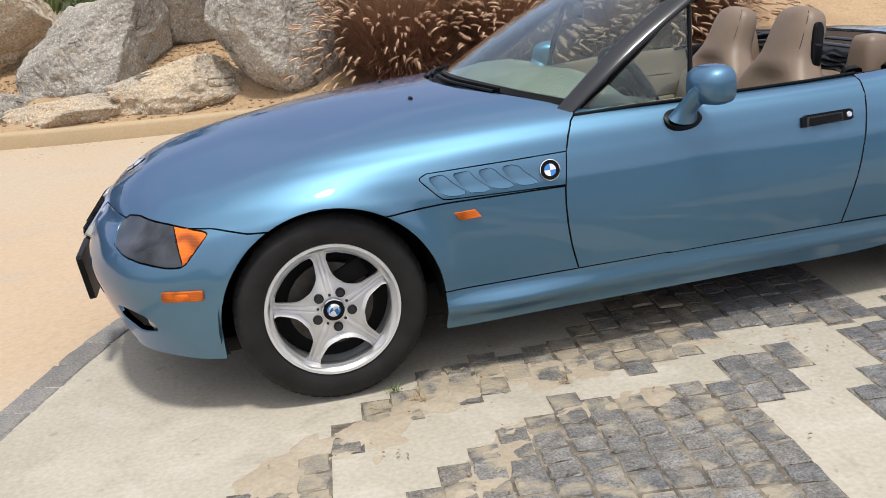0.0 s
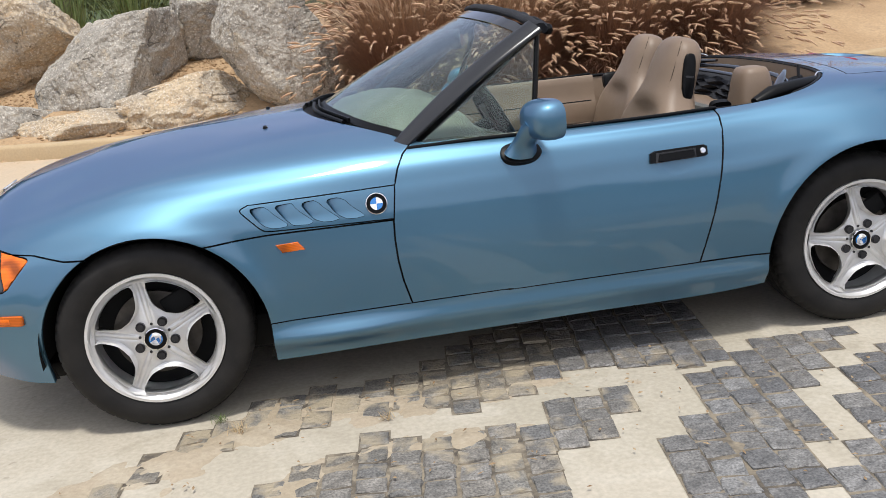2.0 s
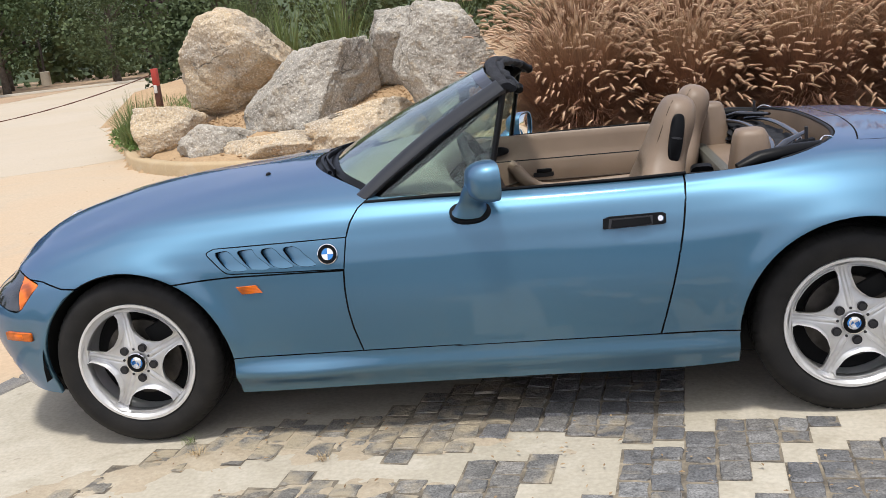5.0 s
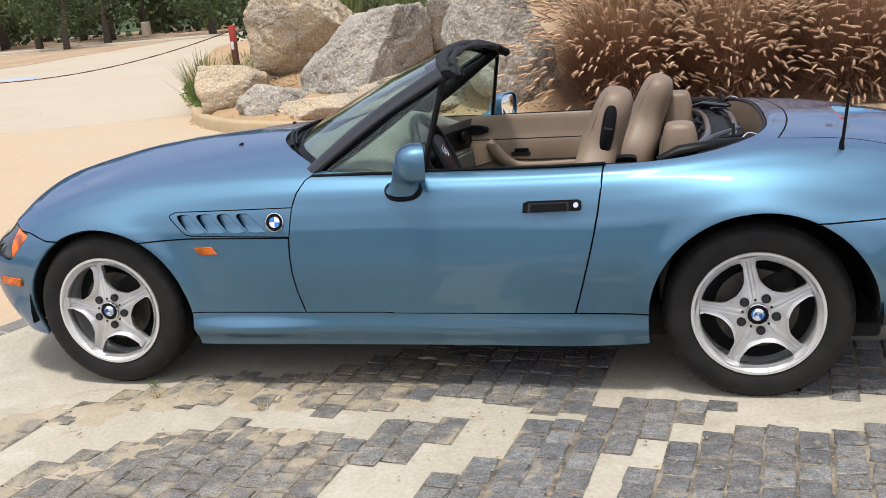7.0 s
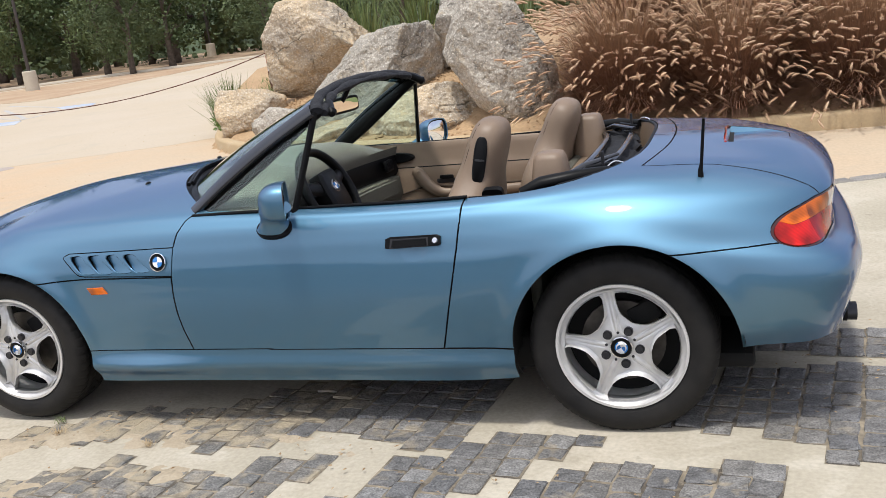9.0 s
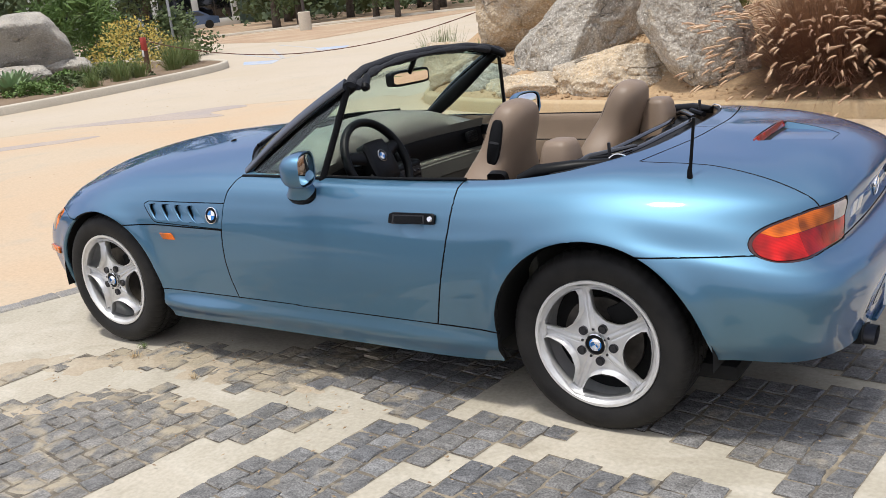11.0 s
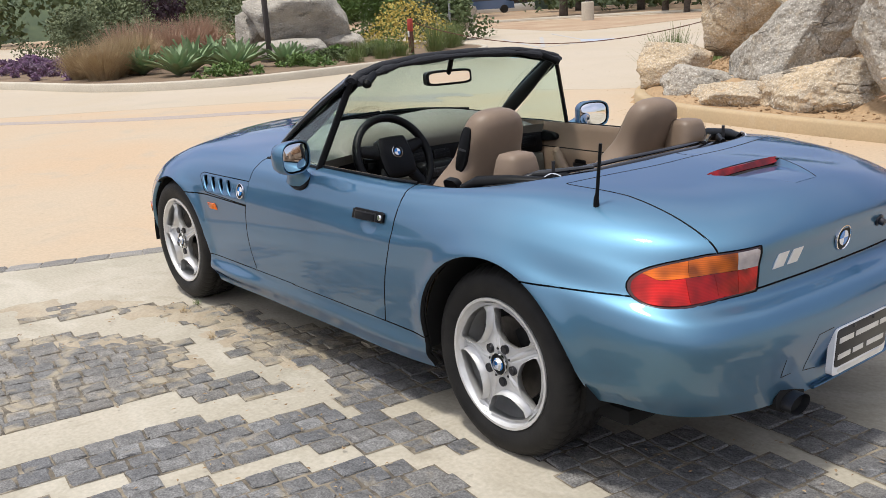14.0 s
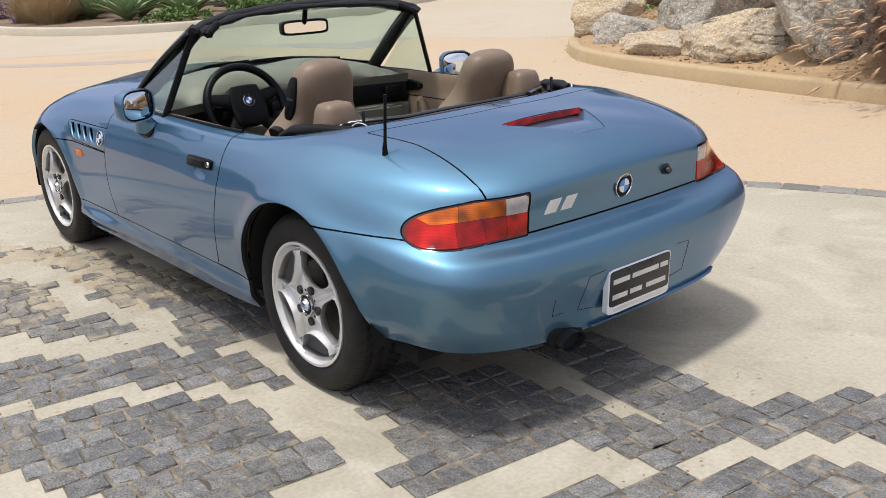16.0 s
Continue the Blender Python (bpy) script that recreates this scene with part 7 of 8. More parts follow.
boulder("boulder", (-30, 24.5, 0), (1.8, 1.3, 1.1), 15, 103, GREY_ROCK, "pale grey boulder before the trees", 4, group="boulders of the island")
boulder("boulder", (-33, 27.0, 0), (1.1, .9, .7), 60, 107, GREY_ROCK, "small pale boulder before the trees", 4, group="boulders of the island")


def agave(x, y, scale, seed):
    """A rosette of broad pointed leaves."""
    rnd = random.Random(seed)
    t = thing("agave", "grey-green agave rosette with broad pointed leaves", "agave", "agaves of the island", (x, y, .12))
    t.scale = (scale, scale, scale)
    for k in range(32):
        a, lean = k * 2.4, 0.22 + 1.15 * (1 - k / 32)
        d = Vector((math.cos(a) * lean, math.sin(a) * lean, 1)).normalized()
        side = d.cross(Vector((0, 0, 1))).normalized()
        length = rnd.uniform(.5, .68)
        verts, faces = [], []
        for j, (u, w) in enumerate(((0, .035), (.25, .055), (.5, .068), (.75, .05), (.92, .022), (1, .002))):
            p = d * (length * u) + Vector((0, 0, -.12 * u * u * lean)) + Vector((d.x, d.y, 0)) * (.1 * u * u)
            nrm = side.cross(d)
            verts += [tuple(p - side * w + nrm * .02), tuple(p - nrm * .012), tuple(p + side * w + nrm * .02)]
        faces = [(3 * j + i, 3 * j + i + 1, 3 * j + i + 4, 3 * j + i + 3) for j in range(5) for i in range(2)]
        part("agave_leaf", raw("agave_leaf", verts, faces), AGAVE_GREEN, t)
    return t


for k, (x, y, s) in enumerate(((-16.2, 6.9, 1.25), (-16.7, 5.8, 1.35), (-17.2, 7.6, 1.3), (-17.6, 6.5, 1.4), (-16.5, 8.3, 1.05), (-18.5, 7.5, 1.3), (-17.0, 8.9, .95), (-18.3, 5.6, 1.2))):
    agave(x, y, s, k)


def tuft(name, label, x, y, z, blades, height, spread, mat, seed, category="grass tuft", group="grass tufts"):
    rnd = random.Random(seed)
    verts, faces = [], []
    for k in range(blades):
        a, lean = rnd.uniform(0, 2 * math.pi), abs(rnd.gauss(0, .45)) * spread
        r = rnd.uniform(0, .25 * spread)
        p = Vector((r * math.cos(a), r * math.sin(a), 0))
        ribbon(verts, faces, p, Vector((math.cos(a) * lean, math.sin(a) * lean, 1)).normalized(), height * rnd.uniform(.5, 1.0), rnd.uniform(.2, 1.0), .006, 4)
    ob = part(name, raw(name, verts, faces), mat)
    ob.location = (x, y, z)
    return tagged(ob, label, category, group)


for k, (x, y, h) in enumerate(((-15.5, 10.4, .6), (-15.7, 11.1, .55), (-16.6, 12.9, .95), (-16.9, 13.6, .9), (-17.4, 14.2, .8), (-16.2, 12.5, .7), (-17.8, 11.6, .5), (-16.9, 10.6, .5), (-15.2, 9.4, .35))):
    tuft("grass_tuft", "green grass tuft in the island bed", x, y, .12, 220, h, 1.0, GREEN_BLADE, 40 + k)
for k, (x, y, h) in enumerate(((-18.5, 5.0, .95), (-19.2, 5.5, 1.1), (-17.9, 4.55, .85), (-19.0, 4.5, .9), (-20.2, 6.3, 1.1))):
    tuft("straw_grass_clump", "dry straw-coloured grass clump in the island bed", x, y, .12, 1500, h, 1.25, STRAW, 60 + k, "ornamental grass", "straw grass")
for k, (x, y, h) in enumerate(((-21.5, 7.6, 1.3), (-22.5, 8.6, 1.4), (-23.5, 9.6, 1.4), (-22.8, 6.8, 1.3), (-24.5, 8.2, 1.4))):
    tuft("pink_grass_clump", "dry pinkish grass clump in the island bed", x, y, .12, 1300, h, 1.35, PINK_GRASS, 70 + k, "ornamental grass", "pink grass")


def bush(name, label, x, y, z, size, count, leaf, mat, seed, aspect=.4):
    sx, sy, sz = size

    def shape(rnd):
        a, t = rnd.uniform(0, 2 * math.pi), rnd.uniform(0, 1)
        r = math.sqrt(rnd.uniform(0, 1)) * math.sqrt(max(.1, 1 - t * t))
        return (sx * r * math.cos(a), sy * r * math.sin(a), sz * t * .85), min(size) * rnd.uniform(.18, .34)

    ob = part(name, leaf_cloud(seed, count, shape, leaf, aspect, 34), mat)
    ob.location = (x, y, z)
    return tagged(ob, label, "shrub", "shrubs of the island")


bush("green_shrub", "bright green feathery shrub behind the boulder", -25.0, 16.2, .1, (1.7, 1.7, 2.8), 3800, .26, LEAF_BRIGHT, 1, .12)
bush("green_shrub", "bright green feathery shrub behind the boulder", -27.2, 14.2, .1, (1.5, 1.5, 2.4), 3000, .26, LEAF_BRIGHT, 2, .12)
bush("flowering_shrub", "yellow flowering shrub behind the red post", -20.5, 15.0, .1, (1.7, 1.3, 1.35), 1500, .075, YELLOW, 3)
bush("flowering_shrub", "yellow flowering shrub behind the red post", -19.2, 13.2, .1, (1.3, 1.0, 1.2), 750, .065, YELLOW, 4)
bush("green_shrub", "olive shrub behind the yellow flowers", -23.0, 18.5, .0, (1.6, 1.4, 1.6), 2400, .14, LEAF_OLIVE, 5)
bush("green_shrub", "olive shrub before the far trees", -29.0, 20.5, .0, (1.8, 1.6, 1.7), 2400, .15, LEAF_OLIVE, 6)
bush("mauve_ground_cover", "low mauve flowering ground cover in the island bed", -21.6, 4.3, .1, (2.8, 1.1, .38), 7000, .06, MAUVE, 7)
bush("mauve_ground_cover", "low mauve flowering ground cover in the island bed", -24.5, 4.6, .1, (2.6, 1.7, .45), 6000, .065, MAUVE, 8)
bush("green_shrub", "grey-green shrub beyond the island bed", -30.5, 9.5, .1, (2.6, 2.2, 2.2), 7000, .10, LEAF_GREY, 9)
bush("green_shrub", "grey-green shrub beyond the island bed", -33.0, 14.0, .1, (2.6, 2.2, 2.6), 7000, .10, LEAF_GREY, 10)
bush("green_shrub", "dark shrub beyond the island bed", -27.5, 7.0, .1, (2.0, 1.8, 1.6), 6000, .08, LEAF_GREY, 11)
for k, (x, y) in enumerate(((-15.6, 8.4), (-16.6, 9.6), (-17.4, 10.4), (-16.4, 11.2), (-18.6, 12.6), (-20.3, 8.6), (-15.0, 6.2))):
    bush("ground_cover", "low green ground cover in the island bed", x, y, .1, (.9, .7, .3), 1100, .07, LEAF_OLIVE if k % 2 else LEAF_BRIGHT, 30 + k)
bush("green_shrub", "dark green shrub at the edge of the parking ground", -13.5, 30.5, .0, (2.2, 2.0, 3.4), 3600, .2, LEAF_DARK, 12)
bush("ground_cover", "fresh green ground cover at the kerb's bend", -6.1, 9.9, .12, (.55, .9, .28), 1600, .05, LEAF_BRIGHT, 13)
bush("ground_cover", "fresh green ground cover at the kerb's bend", -5.4, 8.4, .12, (.35, .5, .22), 900, .045, LEAF_BRIGHT, 14)
for k, (x, y, h) in enumerate(((-5.45, 8.3, .75), (-5.7, 8.9, .8), (-3.3, 8.7, 1.4), (-2.6, 9.0, 1.5), (-1.1, 8.4, 1.4), (-3.9, 9.1, 1.3))):
    tuft("grass_tuft", "sparse green grass behind the boulders", x, y, max(bank_height(x, y), .1), 160, h, .8, GREEN_BLADE, 90 + k)
rnd = random.Random(404)
gv, gf = [], []
while len(gf) < 6000:
    x, y = rnd.uniform(-8.2, -5.0), rnd.uniform(8.2, 15)
    h = bank_height(x, y)
    d_ = np.min(np.hypot(RK[:, 0] - x, RK[:, 1] - y))
    if h < 0 or d_ > 1.5 or d_ < .2:
        continue
    a = rnd.uniform(0, 6.28)
    ln = rnd.uniform(.2, 1.0)
    ribbon(gv, gf, Vector((x, y, h - .01)), Vector((math.cos(a) * ln, math.sin(a) * ln, 1)).normalized(), rnd.uniform(.08, .24), rnd.uniform(.3, 1.2), .006, 4)
tagged(part("bank_grass", raw("bank_grass", gv, gf), GREEN_BLADE), "fresh green grass along the kerb beside the boulders", "grass", kind="stuff")
sheet("lawn", list(np.linspace(5.0, 28, 24)), list(np.linspace(9.0, 20, 14)), lambda x, y: bank_height(x, y) + .02 if y > 9.2 else bank_height(x, y) - .05, LAWN, "green lawn on the bank beyond the grasses", category="lawn")


# cars parked far off
def parked_car(x, y, turn, paint, label):
    t = thing("parked_car", label, "car", "cars parked far off", (x, y, 0))
    t.rotation_euler.z = radians(turn)
    body = [(-2.1, .35), (-2.1, .75), (-1.5, .9), (-.9, 1.35), (.7, 1.4), (1.5, .95), (2.1, .85), (2.15, .35)]
    v = [(a, s * (.85 if b < 1 else .65), b) for s in (-1, 1) for a, b in body]
    f = [tuple(range(8)), tuple(range(15, 7, -1))] + [(k, (k + 1) % 8, 8 + (k + 1) % 8, 8 + k) for k in range(8)]
    shaped("body", (v, f), paint, t)
    for s in (-1, 1):
        shaped("side_window", slab(([(-1.15, s * .80, .98), (-.78, s * .70, 1.28), (.62, s * .70, 1.31), (1.15, s * .80, 1.0)], [(0, 1, 2, 3)]), (0, s * .03, 0)), PLATE_BLACK, t)
        for a in (-1.3, 1.35):
            shaped("wheel", lathe([(0, -.1), (.3, -.1), (.32, -.06), (.32, .06), (.3, .1), (0, .1)], 18, "y"), RUBBER, t, at=pose(a, s * .78, .32))
    return t


WHITE_CAR, BLUE_CAR, SILVER_CAR = (material(n_, c_, rough=.3, coat=1.0, vary=.05, scale=2) for n_, c_ in (("white_car_paint", (.7, .7, .7)), ("dark_blue_car_paint", (.04, .07, .14)), ("silver_car_paint", (.4, .42, .44))))
parked_car(-60.5, 40.5, 50, WHITE_CAR, "white car parked in the distance")
parked_car(-58, 44.5, 50, SILVER_CAR, "silver car parked in the distance")
parked_car(-55, 48, 50, BLUE_CAR, "dark blue car parked in the distance")

# white building behind the parked cars
HOUSE_WHITE = material("white_render", (0.66, 0.66, 0.64), rough=0.85, base2=(0.58, 0.57, 0.54), scale=0.8, bump=0.2, bump_scale=30)
house = thing("office_building", "white two-storey building with dark window bands, beyond the trees", "building", "", (-60.0, 47.0, 0))
house.rotation_euler.z = math.atan2(-.62, .78) + math.pi / 2
for z0, z1 in ((0, .6), (3.0, 4.0), (6.0, 7.2)):
    part("wall", box_bm((16, 7, z1 - z0), (0, 3.5, (z0 + z1) / 2), .03), HOUSE_WHITE, house)
for z0, z1 in ((.6, 3.0), (4.0, 6.0)):
    for k in range(6):
        part("pier", box_bm((.5, 6.9, z1 - z0), (-7.7 + 3.08 * k, 3.5, (z0 + z1) / 2), .02), HOUSE_WHITE, house)
    for k in range(5):
        w_ = part("window", box_bm((2.56, .06, z1 - z0 - .02), (-6.16 + 3.08 * k, .32, (z0 + z1) / 2), .01), PLATE_GLOSS, house, "dark window")
        part("mullion", box_bm((.06, .10, z1 - z0 - .02), (-6.16 + 3.08 * k, .28, (z0 + z1) / 2), .01), STEEL_DARK, w_)
part("roof", box_bm((16.6, 7.6, .25), (0, 3.5, 7.32), .04), KERB_GREY, house, "flat pale roof")

# ---- granite setts laid in the drive ----
random.seed(21)
BED = two_tone("sandy_joint_mortar", (0.085, 0.072, 0.057), (0.27, 0.228, 0.165), (0.36, 0.305, 0.22), 9.0, 60, bump=0.7, spots=0.5)
SETT_ANGLE = radians(-7.0)
E1, E2 = Vector((math.cos(SETT_ANGLE), math.sin(SETT_ANGLE))), Vector((-math.sin(SETT_ANGLE), math.cos(SETT_ANGLE)))
BANDS = [
    ("dark grey granite setts in a stepped band", [(.30, -2.5), (.45, -2.06), (.55, -1.88), (.64, -1.70), (.80, -1.52), (.86, -1.35), (.91, -1.23), (1.0, -1.18), (1.08, -1.06), (1.26, -1.00), (1.45, -1.00),
      (1.58, -1.02), (1.71, -1.05), (1.67, -1.18), (1.80, -1.28), (1.62, -1.62), (1.45, -1.58), (1.36, -1.64), (1.25, -1.66), (1.14, -1.71), (1.02, -1.87), (.83, -2.02), (.73, -2.11), (.60, -2.5)]),
    ("dark grey granite setts in a narrow stepped band", [(.06, -2.5), (.19, -1.99), (.18, -1.64), (.19, -1.40), (.29, -1.40), (.30, -1.30), (.40, -1.28), (.43, -1.18), (.43, -1.05), (.56, -1.03), (.66, -1.01), (.72, -.92), (.88, -.84),
      (.98, -.80), (1.14, -.86), (1.10, -.95), (1.02, -1.03), (.88, -1.10), (.84, -1.19), (.75, -1.19), (.76, -1.36), (.73, -1.47), (.63, -1.52), (.55, -1.72), (.45, -1.86), (.34, -2.05), (.24, -2.5)]),
    ("worn granite setts partly under sand", [(-1.9, -3.0), (-1.5, -2.1), (-1.30, -1.72), (-1.05, -1.42), (-.80, -1.22), (-.68, -1.14), (-.56, -1.12), (-.33, -1.16), (-.16, -1.19), (-.07, -1.15), (.03, -1.05), (.20, -1.03), (.29, -1.10), (.16, -1.24),
      (.06, -1.33), (-.08, -1.32), (-.11, -1.44), (-.11, -1.70), (-.18, -1.80), (-.10, -1.98), (-.4, -2.6), (-.6, -3.0)]),
    ("sand-covered granite setts running under the car", [(-1.78, -1.47), (-1.62, -1.35), (-1.26, -1.03), (-1.07, -.85), (-.90, -.71), (-.67, -.66), (-.36, -.70), (-.27, -.48), (-.10, -.37), (.03, -.23), (.25, -.05), (.60, .15), (.72, -.1), (.73, -.62),
      (.70, -.92), (.60, -.97), (.51, -.96), (.36, -.86), (.18, -.88), (.02, -.89), (-.10, -1.02), (-.31, -1.02), (-.65, -.95), (-.92, -1.01), (-1.24, -1.13), (-1.5, -1.56)]),
    ("dark grey granite setts behind the rear wheel", [(1.30, -.76), (1.33, -.50), (1.50, -.33), (1.63, -.24), (1.78, -.28), (1.87, -.24), (2.09, -.21), (2.28, -.23), (2.27, -.33), (2.20, -.43), (2.09, -.51), (2.05, -.74), (2.07, -.91),
      (2.0, -.99), (1.86, -.97), (1.84, -.90), (1.72, -.89), (1.70, -.82), (1.60, -.75), (1.45, -.79)]),
    ("dark grey granite setts in a stepped band behind the car", [(1.1, .02), (1.64, -.05), (1.97, -.11), (2.25, -.14), (2.26, -.27), (2.29, -.35), (2.37, -.33), (2.42, -.17), (2.48, -.02), (2.54, 0), (2.60, .13), (2.76, .21), (3.2, .5), (3.1, .75), (2.62, .47), (2.51, .40),
      (2.44, .33), (2.39, .14), (2.35, .06), (2.18, .09), (2.14, .17), (1.80, .21), (1.1, .26)]),
    ("dark grey granite setts at the drive's edge", [(2.22, -.75), (2.25, -.55), (2.36, -.55), (2.41, -.44), (2.50, -.29), (2.56, -.17), (2.64, -.10), (2.72, 0), (2.90, .05), (3.5, .3), (3.6, -.2), (3.0, -.8), (2.6, -1.1), (2.35, -1.1)]),
]


# outlines of added setts, out of view
UNSEEN_PAVING = [
    [(-1.9, -3.0), (-.6, -3.0), (-.42, -2.6), (-.1, -2.7), (.0, -4.25), (-2.4, -4.25), (-2.5, -3.4)],
    [(.06, -2.52), (.24, -2.52), (.2, -3.4), (.16, -4.25), (.06, -4.25)],
    [(.28, -2.52), (.62, -2.52), (1.2, -2.5), (2.1, -2.9), (2.6, -4.25), (.30, -4.25)],
    [(2.36, -1.12), (2.62, -1.12), (3.0, -.82), (3.6, -.2), (5.0, -.3), (5.2, -2.2), (4.2, -4.25), (2.9, -4.25), (2.5, -2.6)],
]


def stone(name, dark, light, brown, sand, cover, lo=0.0):
    """Hewn granite, each block of its own shade, with sand lying over it in drifts that run on from block to block."""
    m = bpy.data.materials.new(name)
    m.use_nodes = True
    n, l = m.node_tree.nodes, m.node_tree.links
    p = n["Principled BSDF"]
    geo, oi, co = n.new("ShaderNodeNewGeometry"), n.new("ShaderNodeObjectInfo"), n.new("ShaderNodeTexCoord")

    def tex(src, sc, det, dis=0.0):
        t = n.new("ShaderNodeTexNoise")
        t.inputs["Scale"].default_value, t.inputs["Detail"].default_value, t.inputs["Distortion"].default_value = sc, det, dis
        l.new(src, t.inputs["Vector"])
        return t.outputs["Fac"]

    def rng(v, a, b, c=0.0, d=1.0):
        r = n.new("ShaderNodeMapRange")
        for k, x in (("From Min", a), ("From Max", b), ("To Min", c), ("To Max", d)):
            r.inputs[k].default_value = x
        l.new(v, r.inputs["Value"])
        return r.outputs["Result"]

    def blend(fac, a, b, kind="MIX"):
        x = n.new("ShaderNodeMix")
        x.data_type, x.blend_type = "RGBA", kind
        for s_, v in (("Factor", fac), ("A", a), ("B", b)):
            if isinstance(v, tuple):
                x.inputs[s_].default_value = (*v, 1)
            elif isinstance(v, float):
                x.inputs[s_].default_value = v
            else:
                l.new(v, x.inputs[s_])
        return x.outputs["Result"]

    ramp = n.new("ShaderNodeValToRGB")
    e = ramp.color_ramp.elements
    e[0].color, e[1].color = (*dark, 1), (*light, 1)
    mid = e.new(0.62)
    mid.color = (*brown, 1)
    l.new(oi.outputs["Random"], ramp.inputs["Fac"])
    world_at = geo.outputs["Position"]
    col = blend(1.0, ramp.outputs["Color"], rng(tex(world_at, 150, 3), 0.3, 0.7, 0.55, 1.5), "MULTIPLY")
    col = blend(1.0, col, rng(tex(world_at, 22, 5, .5), 0.3, 0.7, 0.72, 1.28), "MULTIPLY")
    col = blend(rng(tex(world_at, 7.5, 9, .7), cover - .05, cover + .09, lo, 0.92), col, sand)
    l.new(col, p.inputs["Base Color"])
    p.inputs["Roughness"].default_value = 0.58
    b_ = n.new("ShaderNodeBump")
    b_.inputs["Strength"].default_value, b_.inputs["Distance"].default_value = 0.9, 0.008
    l.new(tex(world_at, 55, 6), b_.inputs["Height"])
    l.new(b_.outputs["Normal"], p.inputs["Normal"])
    return m


SAND = (0.36, 0.305, 0.215)
SETT = stone("granite_sett", (0.118, 0.118, 0.120), (0.198, 0.195, 0.190), (0.157, 0.150, 0.140), SAND, 0.66)
SETT_SANDY = stone("sand_covered_sett", (0.13, 0.128, 0.122), (0.20, 0.19, 0.17), (0.17, 0.155, 0.13), SAND, 0.50)
SETT_DUSTY = stone("dusty_sett", (0.135, 0.132, 0.126), (0.22, 0.21, 0.195), (0.18, 0.166, 0.145), SAND, 0.575)


def sett_mesh(seed, a, b):
    """A hewn granite block, a by b in plan, its top uneven and its edges chipped."""
    rnd = random.Random(seed)
    n, verts, faces = 5, [], []
    at = (-.5, -.44, 0, .44, .5)
    skew = rnd.uniform(-.06, .06)
    for j in range(n):
        for i in range(n):
            u, w = at[i], at[j]
            edge = i in (0, n - 1) or j in (0, n - 1)
            corner = i in (0, n - 1) and j in (0, n - 1)
            k = rnd.uniform(.90, .97) if corner else 1.0
            verts.append(((u * a + skew * w * a) * k + rnd.uniform(-.0035, .0035), w * b * k + rnd.uniform(-.0035, .0035), (-.0052 if edge else 0.0) + rnd.uniform(-.0026, .0026)))
    ring = list(range(n)) + [n * k + n - 1 for k in range(1, n)] + [n * n - 1 - k for k in range(1, n)] + [n * k for k in range(n - 2, 0, -1)]
    m_ = len(ring)
    for i in ring:
        x, y, z = verts[i]
        verts.append((x, y, -.04))
    faces = [(j * n + i, j * n + i + 1, (j + 1) * n + i + 1, (j + 1) * n + i) for j in range(n - 1) for i in range(n - 1)]
    faces += [(ring[k], n * n + k, n * n + (k + 1) % m_, ring[(k + 1) % m_]) for k in range(m_)]
    return raw("sett", verts, faces, smooth=False)


LENGTHS = (.082, .092, .104, .122)
SETTS, SANDY, DUSTY = {}, {}, {}
for length in LENGTHS:
    SETTS[length] = [sett_mesh(int(length * 1000) + s, .0905, length - .008) for s in range(5)]
    SANDY[length] = [m_.copy() for m_ in SETTS[length]]
    DUSTY[length] = [m_.copy() for m_ in SETTS[length]]
    for a, b, c in zip(SETTS[length], SANDY[length], DUSTY[length]):
        a.materials.append(SETT)
        b.materials.append(SETT_SANDY)
        c.materials.append(SETT_DUSTY)
for label, outline in BANDS:
    pts = np.array(outline)
    c = pts @ np.array([E1, E2]).T
    u = math.floor(c[:, 0].min() / .097) * .097
    sandy_band = "sand" in label
    under = "under the car" in label
    cells, stones = [], []
    while u < c[:, 0].max():
        w = c[:, 1].min() - random.uniform(0, .12)
        drift = random.uniform(-.004, .004)
        while w < c[:, 1].max():
            length = random.choice((.082, .092, .092, .104, .104, .122))
            p = E1 * (u + .0485 + drift) + E2 * (w + length / 2)
            d = float(poly_distance(np.array([p.x]), np.array([p.y]), outline)[0])
            if d < 0.004:
                cells.append((u, w, length))
                sand = 0 if not sandy_band else (2 if p.x < .12 + .1 * math.sin(p.y * 9) else 0) if under else (2 if -d < .13 and p.x < -.2 else 1)
                stones.append((p, length, sand))
            w += length
        u += .097
    bv, bf = [], []
    for u, w, length in cells:
        o = len(bv)
        for a, b in ((0, 0), (.097, 0), (.097, length), (0, length)):
            q = E1 * (u + a) + E2 * (w + b)
            bv.append((q.x, q.y, .0016))
        bf.append((o, o + 1, o + 2, o + 3))
    band = tagged(part("sett_band", raw("sett_band", bv, bf, smooth=False), BED), label, "cobbles", kind="structure")
    for p, length, sand in stones:
        ob = new("sett", random.choice((SETTS, DUSTY, SANDY)[sand][length]))
        ob.parent = band
        ob.matrix_basis = pose(p.x, p.y, (.0045 if sand == 2 else .0062) + random.uniform(-.0028, .0028), random.uniform(-1.7, 1.7), random.uniform(-1.7, 1.7), math.degrees(SETT_ANGLE) + random.uniform(-3.2, 3.2) + random.choice((0, 180)))
